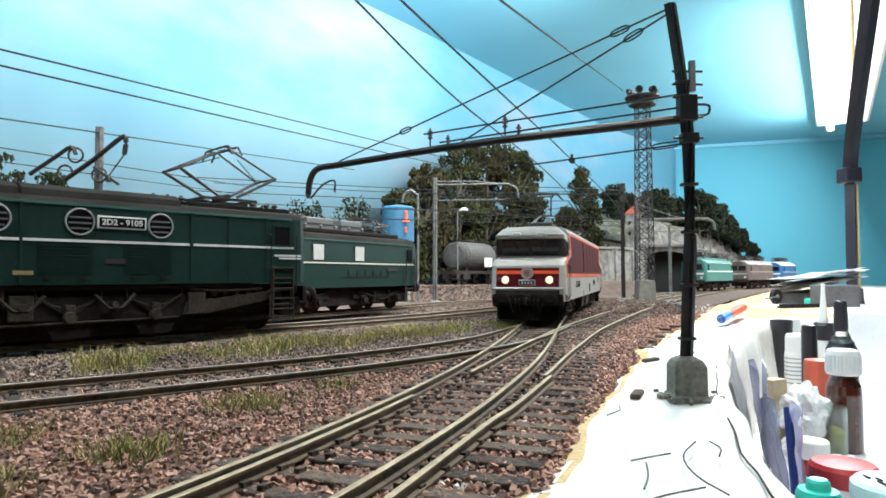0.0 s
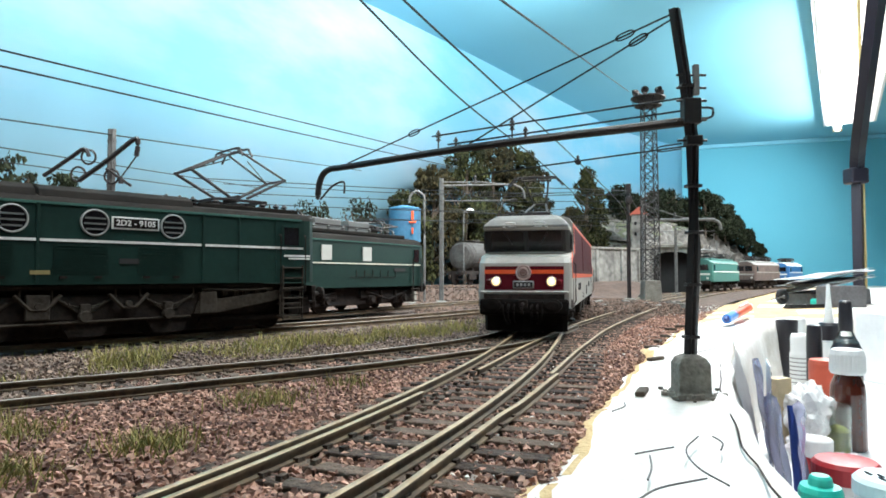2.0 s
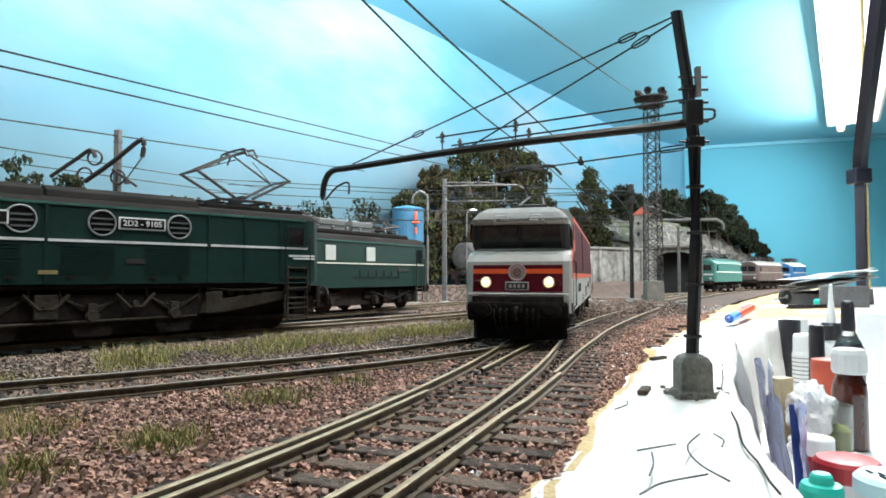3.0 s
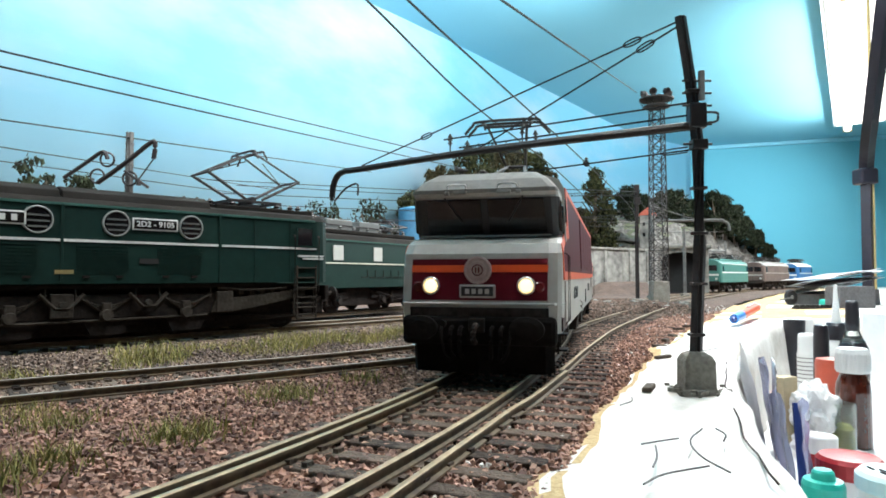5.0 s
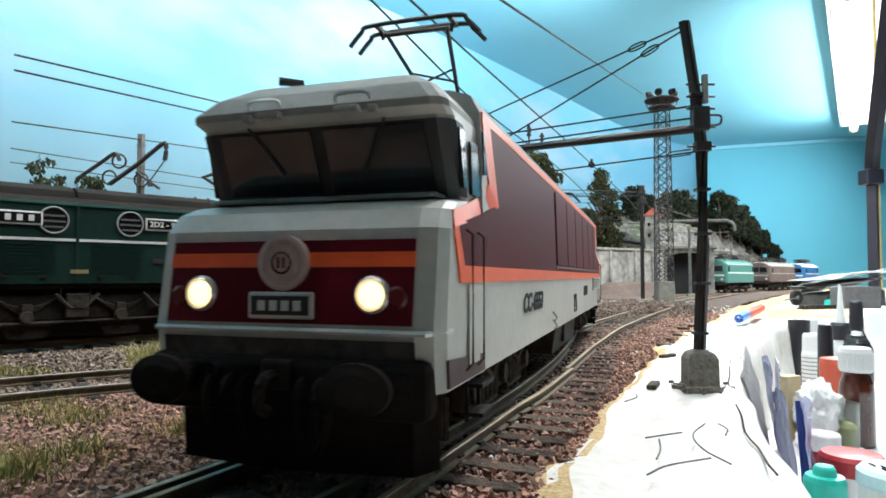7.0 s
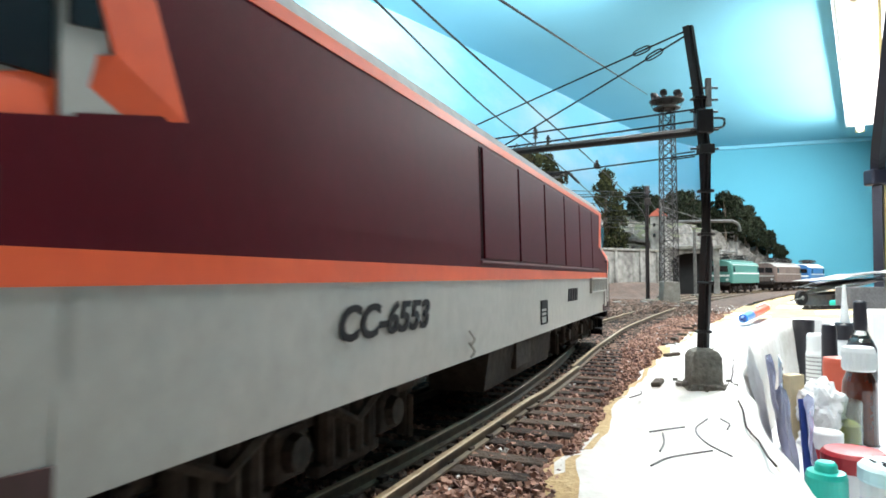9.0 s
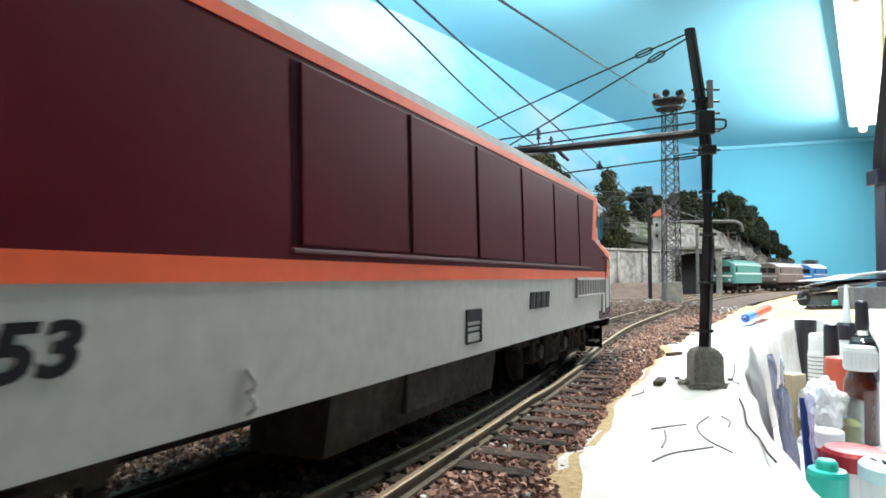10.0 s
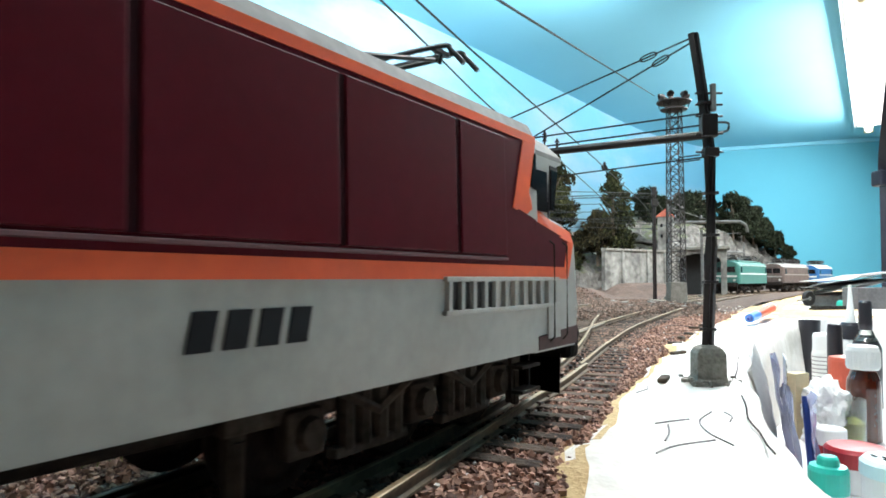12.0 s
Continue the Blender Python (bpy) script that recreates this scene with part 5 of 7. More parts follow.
def tank_wagon(m, label, shell):
    t = thing("tank_wagon", m, label, "wagon", group="tank wagons")
    bm = bmesh.new()
    lathe(bm, [(0.5, -2.7), (1.0, -2.62), (1.22, -2.4), (1.25, -2.0), (1.27, -2.0), (1.27, -1.9), (1.25, -1.9), (1.25, 1.9), (1.27, 1.9), (1.27, 2.0), (1.25, 2.0), (1.22, 2.4), (1.0, 2.62), (0.5, 2.7)], Matrix.Translation((0, 0, 2.45)) @ Matrix.Rotation(math.radians(90), 4, "X"), 28)
    part("tank", scaled(bm), shell, t, smooth=False)
    bm = bmesh.new()
    cyl(bm, (0, 0, 3.6), (0, 0, 3.9), 0.35, n=16)
    part("dome", scaled(bm), shell, t)
    bm = bmesh.new()
    for s in (-1, 1):
        box(bm, (s * 1.0, 0, 1.08), (0.12, 7.0, 0.26))
    for y in (-3.4, -1.8, 0, 1.8, 3.4):
        box(bm, (0, y, 1.08), (2.1, 0.14, 0.24))
    for y in (-1.8, 1.8):
        box(bm, (0, y, 1.3), (1.6, 0.3, 0.35), 0.02)
    part("underframe", scaled(bm), UNDER, t)
    bm = bmesh.new()
    for x in (-0.3, 0.3):
        tube(bm, [(x, 2.85, 1.1), (x, 2.85, 3.6), (x, 2.2, 3.85)], 0.035, 5)
    for k in range(8):
        tube(bm, [(-0.3, 2.85, 1.4 + 0.28 * k), (0.3, 2.85, 1.4 + 0.28 * k)], 0.025, 5)
    part("ladder", scaled(bm), UNDER, t)
    bm = bmesh.new()
    box(bm, (0, 0, 3.78), (0.8, 5.0, 0.05))
    part("walkway", scaled(bm), UNDER, t)
    for s in (-1, 1):
        bm = B((s * 1.27, 1.0, 1.95), (0.06, 1.3, 0.8), 0.01)
        part("notice_board", scaled(bm), WINDOW_PALE, t, "pale rusty data board")
    for y in (-2.2, 2.2):
        wbm = bmesh.new()
        for s in (-1, 1):
            lathe(wbm, [(0.15, -0.06), (0.48, -0.06), (0.53, -0.05), (0.50, 0.06), (0.15, 0.04)], Matrix.Translation((s * 0.76, y, 0.5)) @ Matrix.Rotation(math.radians(90 * s), 4, "Y"), 18)
            box(wbm, (s * 1.0, y, 0.72), (0.14, 1.1, 0.5), 0.04)
        cyl(wbm, (-0.75, y, 0.5), (0.75, y, 0.5), 0.08)
        part("wheelset", scaled(wbm), UNDER, t)
    buffers(t, 3.5, 1)
    buffers(t, -3.5, -1)


TANK_GREY = mat("weathered_grey_tank", (0.060, 0.056, 0.050), 0.8, color2=(0.014, 0.011, 0.009), scale=300, scale2=30)
TANK_BLACK = mat("sooty_black_tank", (0.03, 0.03, 0.03), 0.7, color2=(0.014, 0.013, 0.012), scale=300, scale2=30)
YARD = 0.024
tank_wagon(pose(0.087, 1.28, YARD, 0, 0, -35), "weathered grey tank wagon in the yard", TANK_GREY)
tank_wagon(pose(0.187, 1.42, YARD, 0, 0, -35), "sooty black tank wagon in the yard", TANK_BLACK)

# ---------- lineside structures ----------
STEEL_GREY = mat("grey_galvanised_steel", (0.13, 0.13, 0.125), 0.7, 0.0, color2=(0.06, 0.055, 0.05), scale=300, scale2=60)
TOWER_BLUE = mat("blue_tank_paint", (0.02, 0.115, 0.20), 0.65, color2=(0.014, 0.07, 0.13), scale2=30)


def lattice_tower():
    t = thing("lighting_tower", pose(0.3945, 1.15, 0), "tall dark lattice lighting tower with floodlights, on a concrete block", "lighting tower")
    bm = bmesh.new()
    prism(bm, [(-0.016, -0.008), (0.016, -0.008), (0.014, 0.034), (-0.014, 0.034)], -0.014, 0.014)
    bmesh.ops.bevel(bm, geom=bm.edges[:], offset=0.001, segments=1, affect="EDGES")
    part("foot", bm, CONCRETE, t)
    n, z0, z1, w0, w1 = 17, 0.034, 0.352, 0.0135, 0.0105
    for sx, sy in ((-1, -1), (-1, 1), (1, 1), (1, -1)):
        bm = bmesh.new()
        tube(bm, [(sx * w0, sy * w0, z0), (sx * w1, sy * w1, z1)], 0.0011, 4)
        part("leg", bm, BLACK, t)
    for k in range(n):
        za, zb = z0 + (z1 - z0) * k / n, z0 + (z1 - z0) * (k + 1) / n
        wa, wb = w0 + (w1 - w0) * k / n, w0 + (w1 - w0) * (k + 1) / n
        bm = bmesh.new()
        for (ax, ay), (bx, by) in (((-1, -1), (1, -1)), ((1, -1), (1, 1)), ((1, 1), (-1, 1)), ((-1, 1), (-1, -1))):
            tube(bm, [(ax * wa, ay * wa, za), (bx * wb, by * wb, zb)], 0.0007, 4)
            tube(bm, [(bx * wa, by * wa, za), (ax * wb, ay * wb, zb)], 0.0007, 4)
            tube(bm, [(ax * wb, ay * wb, zb), (bx * wb, by * wb, zb)], 0.0006, 4)
        part("lattice_bay", bm, BLACK, t)
    for z, r in ((0.352, 0.024), (0.366, 0.031)):
        bm = bmesh.new()
        lathe(bm, [(r, z), (r, z + 0.002), (r - 0.002, z + 0.002), (r - 0.002, z + 0.0005)], n=18)
        part("platform_ring", bm, BLACK, t)
        bm = bmesh.new()
        for a in range(0, 360, 30):
            c, s_ = math.cos(math.radians(a)), math.sin(math.radians(a))
            tube(bm, [(0.008 * c, 0.008 * s_, z), (r * c, r * s_, z + 0.001)], 0.0006, 4)
            tube(bm, [(0.024 * c, 0.024 * s_, 0.353), (0.030 * c, 0.030 * s_, 0.367)], 0.0005, 4)
        part("platform_spokes", bm, BLACK, t)
    for a in (0, 60, 120, 180, 240, 300):
        c, s_ = math.cos(math.radians(a)), math.sin(math.radians(a))
        bm = bmesh.new()
        m = Matrix.Translation((0.022 * c, 0.022 * s_, 0.377)) @ Matrix.Rotation(math.radians(a), 4, "Z") @ Matrix.Rotation(math.radians(105), 4, "Y")
        lathe(bm, [(0.002, -0.006), (0.0055, -0.002), (0.007, 0.005), (0.0062, 0.005), (0.004, 0.0)], m, 12)
        tube(bm, [(0.022 * c, 0.022 * s_, 0.367), (0.022 * c, 0.022 * s_, 0.374)], 0.001, 5)
        part("floodlight", bm, BLACK, t)


lattice_tower()


def bracket_mast(m, h, arm, side, material, label, head=True, zf=0.80, ra=0.0032):
    """Line mast with a bracket arm with a bent tip, a hanger rod and insulators."""
    t = thing("catenary_mast", m, label, "catenary mast", group="small catenary masts")
    bm = bmesh.new()
    for s in (-1, 1):
        tube(bm, [(s * 0.0016, 0, -0.007), (s * 0.0013, 0, h)], 0.0021, 4)
    for k in range(int(h / 0.018)):
        box(bm, (0, 0, 0.01 + k * 0.018), (0.006, 0.003, 0.0016))
    part("post", bm, material, t)
    part("foot", B((0, 0, -0.002), (0.016, 0.016, 0.012), 0.002), CONCRETE, t)
    if head:
        bm = bmesh.new()
        box(bm, (0, -0.001, h - 0.008), (0.0085, 0.006, 0.016), 0.0008)
        box(bm, (0.001, -0.001, h - 0.028), (0.011, 0.006, 0.012), 0.0008)
        part("head_gear", bm, BLACK, t)
    if arm:
        za = h * zf
        bm = bmesh.new()
        tube(bm, smooth_path([(0, 0, za), (side * arm * 0.9, 0, za + 0.002), (side * arm, 0, za), (side * (arm + 0.010), 0, za - 0.006), (side * (arm + 0.013), 0, za - 0.020)], 5), ra, 8)
        part("arm", bm, material, t)
        bm = bmesh.new()
        tube(bm, [(0, 0, h - 0.006), (side * arm * 0.55, 0, za + 0.006), (side * arm * 0.8, 0, za + 0.003)], 0.0011, 5)
        part("stay", bm, material, t)
        bm = bmesh.new()
        tube(bm, [(0, 0, za - 0.024), (side * arm, 0, za - 0.022)], 0.0008, 6)
        part("registration_rod", bm, material, t)
        bm = bmesh.new()
        insulator(bm, (side * arm * 0.45, 0, za + 0.010), (0, 0, 1), 4, 0.0028, 0.003)
        part("insulator", bm, BLACK, t)
        bm = bmesh.new()
        insulator(bm, (side * arm * 0.97, 0, za - 0.022), (1, 0, 0), 3, 0.0024, 0.003)
        part("insulator", bm, BLACK, t)
    return t


bracket_mast(pose(0.340, 1.10, 0), 0.202, 0, 1, BLACK, "dark steel catenary mast between the tracks")
bracket_mast(pose(0.430, 1.30, 0), 0.195, 0.150, 1, STEEL_GREY, "grey bracket mast with a long bent arm", head=False)
bracket_mast(pose(0.545, 1.42, 0), 0.150, 0, 1, STEEL_GREY, "grey steel mast at the depot", head=False)
bracket_mast(pose(0.885, 1.97, 0), 0.150, 0.05, -1, STEEL_GREY, "grey bracket mast by the far locomotives", head=False)
bracket_mast(pose(0.0145, 1.00, 0.0), 0.196, 0.118, 1, STEEL_GREY, "pale grey line mast with a thin bent arm in the yard", head=False, zf=0.94, ra=0.0016)
bracket_mast(pose(-0.262, 0.53, 0.0), 0.164, 0.0, 1, STEEL_GREY, "grey line mast behind the parked locomotive", head=False)


def left_gear():
    """The tensioning gear on the mast behind the parked locomotive."""
    t = thing("tension_gear", pose(-0.262, 0.522, 0.13), "dark wire tensioning gear with pulleys and levers", "line gear")
    bm = bmesh.new()
    tube(bm, smooth_path([(-0.022, 0, -0.010), (0.0, 0, 0.006), (0.022, 0, 0.024), (0.025, 0, 0.020), (0.024, 0, 0.010)], 4), 0.0019, 6)
    part("lever", bm, BLACK, t)
    bm = bmesh.new()
    tube(bm, smooth_path([(-0.050, 0, -0.006), (-0.030, 0, 0.008), (-0.018, 0, 0.016), (-0.014, 0, 0.010)], 4), 0.0016, 6)
    part("lever", bm, BLACK, t)
    bm = bmesh.new()
    for x, z in ((-0.024, -0.004), (-0.016, 0.010), (0.003, -0.006)):
        tube(bm, [(x + 0.0058 * math.cos(a * math.pi / 8), 0.003, z + 0.0058 * math.sin(a * math.pi / 8)) for a in range(17)], 0.0009, 5)
    part("pulley", bm, BLACK, t)
    bm = bmesh.new()
    tube(bm, [(0.0, 0, 0.0), (0.020, 0, -0.014)], 0.0012, 5)
    tube(bm, [(0.024, 0, 0.010), (0.010, 0, -0.010)], 0.0006, 5)
    cyl(bm, (0.012, 0, -0.012), (0.012, 0, -0.006), 0.0022, 0.001, 8)
    part("rod", bm, BLACK, t)


left_gear()


def water_tower():
    t = thing("water_tower", pose(-0.046, 1.06, -0.006), "blue round water tank with a filler pipe and red valve", "water tower")
    bm = bmesh.new()
    lathe(bm, [(0.025, 0.104), (0.027, 0.105), (0.027, 0.107), (0.0265, 0.107), (0.0265, 0.158), (0.0272, 0.158), (0.0272, 0.160), (0.024, 0.162), (0.004, 0.166)], n=32)
    part("tank", bm, TOWER_BLUE, t)
    bm = bmesh.new()
    lathe(bm, [(0.022, 0.0), (0.020, 0.01), (0.018, 0.10), (0.024, 0.104)], n=24)
    part("pedestal", bm, CONCRETE, t)
    bm = bmesh.new()
    tube(bm, smooth_path([(0.033, -0.010, 0.0), (0.033, -0.010, 0.165), (0.030, -0.012, 0.182), (0.020, -0.014, 0.188), (0.010, -0.016, 0.180), (0.008, -0.016, 0.168)], 5), 0.0019, 6)
    part("filler_pipe", bm, STEEL_GREY, t)
    bm = bmesh.new()
    box(bm, (0.014, -0.025, 0.146), (0.004, 0.003, 0.016), 0.0008)
    box(bm, (0.014, -0.025, 0.136), (0.012, 0.003, 0.003), 0.0008)
    box(bm, (0.014, -0.025, 0.122), (0.003, 0.003, 0.010), 0.0006)
    part("valve", bm, ORANGE, t, "red valve gear")


water_tower()


def street_lamp():
    t = thing("yard_lamp", pose(0.060, 1.22, 0.0), "slim grey yard lamp with a flat white shade", "lamp post")
    bm = bmesh.new()
    tube(bm, smooth_path([(0, 0, -0.006), (0, 0, 0.15), (0.003, 0, 0.165), (0.010, 0, 0.170)], 5), 0.0013, 6)
    part("post", bm, STEEL_GREY, t)
    bm = bmesh.new()
    lathe(bm, [(0.009, 0.166), (0.008, 0.169), (0.003, 0.172)], Matrix.Translation((0.012, 0, 0)), 14)
    part("shade", bm, WINDOW_PALE, t)


street_lamp()

# wires over the tracks
wire([(-0.213, 0.30, 0.1513), (-0.1, 0.62, 0.186), (0.0414, 1.0, 0.2244)])
wire([(-0.2128, 0.30, 0.1436), (-0.1, 0.62, 0.175), (0.0413, 1.0, 0.2126)])
wire([(-0.2969, 0.42, 0.1478), (-0.1114, 1.0, 0.2081)])
wire([(-0.3528, 0.50, 0.1459), (-0.2591, 0.95, 0.1741)], 0.0005)
wire([(-0.3877, 0.55, 0.1437), (-0.259, 0.95, 0.1612)], 0.0005)
wire([(-0.063, 0.06, 0.1272), (-0.0107, 0.19, 0.1274), (0.0317, 0.29, 0.1275), (0.1082, 0.47, 0.1270), (0.2379, 0.79, 0.1271), (0.34, 1.10, 0.13)], 0.00042, "contact wire over the running line")
wire([(-0.066, 0.06, 0.1272), (-0.0231, 0.19, 0.1274), (0.0172, 0.312, 0.1271), (0.0885, 0.49, 0.1261), (0.20, 0.80, 0.125)], 0.00042, "contact wire over the running line")
wire([(-0.08, 0.02, 0.11), (0.0281, 0.30, 0.1762), (0.3438, 1.10, 0.3645)], 0.0007, "thick black feeder cable")
wire([(0.0144, 1.0, 0.165), (0.34, 1.10, 0.185)], 0.0006)
wire([(-0.10, 0.80, 0.128), (0.10, 0.95, 0.135), (0.34, 1.10, 0.140)], 0.0005)
wire([(-0.08, 0.80, 0.115), (0.12, 0.97, 0.122), (0.34, 1.10, 0.128)], 0.0005)
wire([(0.0144, 1.0, 0.150), (0.20, 1.2, 0.152), (0.43, 1.30, 0.150)], 0.0005)
wire([(0.34, 1.10, 0.196), (0.43, 1.30, 0.175), (0.62, 1.50, 0.14)], 0.0006)


for za, zb, ya in ((0.140, 0.172, 0.74), (0.132, 0.160, 0.78), (0.150, 0.182, 0.70), (0.122, 0.150, 0.84), (0.158, 0.190, 0.80)):
    wire([(-0.26, ya, za), (0.02, ya + 0.2, (za + zb) / 2 - 0.003), (0.34, 1.10, zb)], 0.0005)
wire([(0.02, 1.0, 0.184), (0.12, 1.25, 0.190), (0.30, 1.55, 0.20)], 0.0005)
wire([(0.10, 0.70, 0.140), (0.24, 0.90, 0.165), (0.34, 1.10, 0.19)], 0.0005)


def wire_insulator():
    t = thing("line_insulator", pose(0.1082, 0.47, 0.1268), "black ribbed insulator hanging in the wire", "insulator")
    bm = bmesh.new()
    insulator(bm, (0, 0, 0), (0.35, 0.9, 0), 4, 0.0022, 0.0016)
    insulator(bm, (0, 0, 0.003), (0, 0, 1), 2, 0.0016, 0.0014)
    part("ribs", bm, BLACK, t)


wire_insulator()

# ---------- scenery ----------
def rock_material():
    m = mat("grey_rock", (0.15, 0.138, 0.122), 0.95, color2=(0.026, 0.023, 0.020), scale=120, scale2=22, bump=1.0)
    n, l = m.node_tree.nodes, m.node_tree.links
    b = n["Principled BSDF"]
    src = b.inputs["Base Color"].links[0].from_socket
    g = n.new("ShaderNodeNewGeometry")
    sep = n.new("ShaderNodeSeparateXYZ")
    l.new(g.outputs["Normal"], sep.inputs[0])
    r = n.new("ShaderNodeValToRGB")
    r.color_ramp.elements[0].position, r.color_ramp.elements[1].position = 0.80, 0.95
    l.new(sep.outputs["Z"], r.inputs[0])
    mx = n.new("ShaderNodeMix")
    mx.data_type = "RGBA"
    l.new(r.outputs[0], mx.inputs[0])
    l.new(src, mx.inputs[6])
    mx.inputs[7].default_value = (0.06, 0.07, 0.025, 1)
    l.new(mx.outputs[2], b.inputs["Base Color"])
    return m


ROCK = rock_material()
LEAF = mat("olive_foliage", (0.042, 0.044, 0.015), 0.9, spec=0.15, color2=(0.007, 0.009, 0.004), scale=60, scale2=14, island=True)
LEAF_DARK = mat("dark_foliage", (0.022, 0.027, 0.014), 0.9, spec=0.1, color2=(0.007, 0.009, 0.005), scale=60, scale2=14, island=True)
LEAF_BROWN = mat("brownish_foliage", (0.042, 0.034, 0.014), 0.9, spec=0.15, color2=(0.008, 0.008, 0.004), scale=60, scale2=14, island=True)
BARK = mat("brown_bark", (0.09, 0.065, 0.045), 0.9, color2=(0.04, 0.03, 0.02), scale=200, scale2=60, bump=0.6)
OLD_WALL = mat("stained_white_wall", (0.26, 0.25, 0.225), 0.95, color2=(0.07, 0.065, 0.058), scale=90, scale2=26, bump=0.5)
ROOF_RED = mat("red_tile_roof", (0.42, 0.10, 0.06), 0.8, vary=0.15)
SHADE = mat("interior_shade", (0.02, 0.02, 0.02), 0.9)


def hillside():
    front = smooth_path([(0.22, 1.50, 0), (0.30, 1.54, 0), (0.38, 1.60, 0), (0.55, 1.70, 0), (0.63, 1.74, 0), (0.735, 1.90, 0), (0.90, 2.13, 0), (1.12, 2.38, 0), (1.33, 2.57, 0), (1.52, 2.69, 0)], 12)
    n = len(front)
    bm = bmesh.new()
    rows = []
    for i, p in enumerate(front):
        u = i / (n - 1)
        d = (front[min(i + 1, n - 1)] - front[max(i - 1, 0)]).normalized()
        left = Vector((-d.y, d.x, 0))
        if u < 0.42:
            h = 0.03 + 0.085 * min(1, u / 0.15) + 0.02 * max(0, (u - 0.25) / 0.17)
        else:
            h = 0.135 + 0.085 * min(1, (u - 0.42) / 0.2) - 0.14 * max(0, (u - 0.78) / 0.22) ** 1.3
        row = []
        for k in range(26):
            v = k / 25
            z = -0.01 + h * min(1, v / 0.30) ** 0.7 + max(0, v - 0.3) * 0.10 * (1 if u < 0.7 else (1 - u) / 0.3)
            o = 0.012 + v * 0.26
            q = p + left * o
            f = min(1, v * 8)
            nv = noise.cell((q.x * 34, q.y * 34, z * 46)) * 0.5 + noise.noise((q.x * 22, q.y * 22, z * 30))
            q = q - left * (0.022 * nv * f) + Vector((0, 0, 0.010 * noise.noise((q.x * 40, q.y * 40, 3)) * f))
            row.append(bm.verts.new((q.x, q.y, z + (0.008 * nv * f))))
        rows.append(row)
    for a, b in zip(rows, rows[1:]):
        for k in range(25):
            bm.faces.new((a[k], b[k], b[k + 1], a[k + 1]))
    bmesh.ops.recalc_face_normals(bm, faces=bm.faces[:])
    tagged(part("hillside", bm, ROCK), "grey rock face with grass on its ledges", "rock face", kind="structure")


hillside()


def stone_wall():
    t = thing("retaining_wall", pose(0, 0, 0), "stained whitish retaining wall with a coping", "wall")
    a, b = Vector((0.345, 1.515, 0)), Vector((0.562, 1.655, 0))
    d = (b - a).normalized()
    m = Matrix.Translation((a + b) / 2) @ Matrix.Rotation(math.atan2(d.y, d.x), 4, "Z")
    L = (b - a).length
    bm = bmesh.new()
    box(bm, (0, 0, 0.050), (L, 0.012, 0.116), 0.001, m)
    part("face", bm, OLD_WALL, t)
    for k in range(9):
        bm = bmesh.new()
        box(bm, (-L / 2 + L / 9 * (k + 0.5), -0.001, 0.110), (L / 9 - 0.001, 0.017, 0.006), 0.001, m)
        part("coping_stone", bm, CONCRETE, t)
    for x in (-0.07, 0.02, 0.085):
        bm = bmesh.new()
        box(bm, (x, -0.007, 0.050), (0.008, 0.006, 0.112), 0.001, m)
        part("pier", bm, OLD_WALL, t)


stone_wall()


def engine_shed():
    t = thing("engine_shed", pose(0.622, 1.640, -0.007, 0, 0, -22), "pale concrete engine shed with a dark arched opening", "shed")
    w, h, d = 0.130, 0.122, 0.08
    for s in (-1, 1):
        part("wall", B((s * (w / 2 - 0.007), d / 2, h / 2), (0.014, d, h), 0.001), OLD_WALL, t)
    # near-black back wall: the shade inside the shed is in its colour
    part("back_wall", B((0, d - 0.004, h / 2), (w - 0.028, 0.008, h), 0.0), SHADE, t)
    part("roof", B((0, d / 2 - 0.004, h + 0.004), (w + 0.016, d + 0.016, 0.008), 0.001), CONCRETE, t)
    bm = bmesh.new()
    half = w / 2 - 0.014
    pts = [(-half, h)]
    for k in range(9):
        a = math.pi * (1 - k / 8)
        pts.append((half * math.cos(a), h - 0.030 + 0.020 * math.sin(a)))
    pts.append((half, h))
    prism(bm, pts, 0.0, 0.008)
    part("lintel", bm, OLD_WALL, t)


engine_shed()


def small_house():
    t = thing("house", pose(0.588, 1.80, 0.115, 0, 0, -20), "small pale house with a red tiled roof on the hill", "house")
    part("wall", B((0, 0, 0.048), (0.042, 0.035, 0.105), 0.0005), OLD_WALL, t)
    bm = bmesh.new()
    prism(bm, [(-0.026, 0.100), (0.026, 0.100), (0.0, 0.122)], -0.022, 0.022)
    part("roof", bm, ROOF_RED, t)
    for x in (-0.010, 0.010):
        for z in (0.045, 0.075):
            part("window", B((x, -0.0178, z), (0.006, 0.002, 0.009)), GLASS_DARK, t)


small_house()


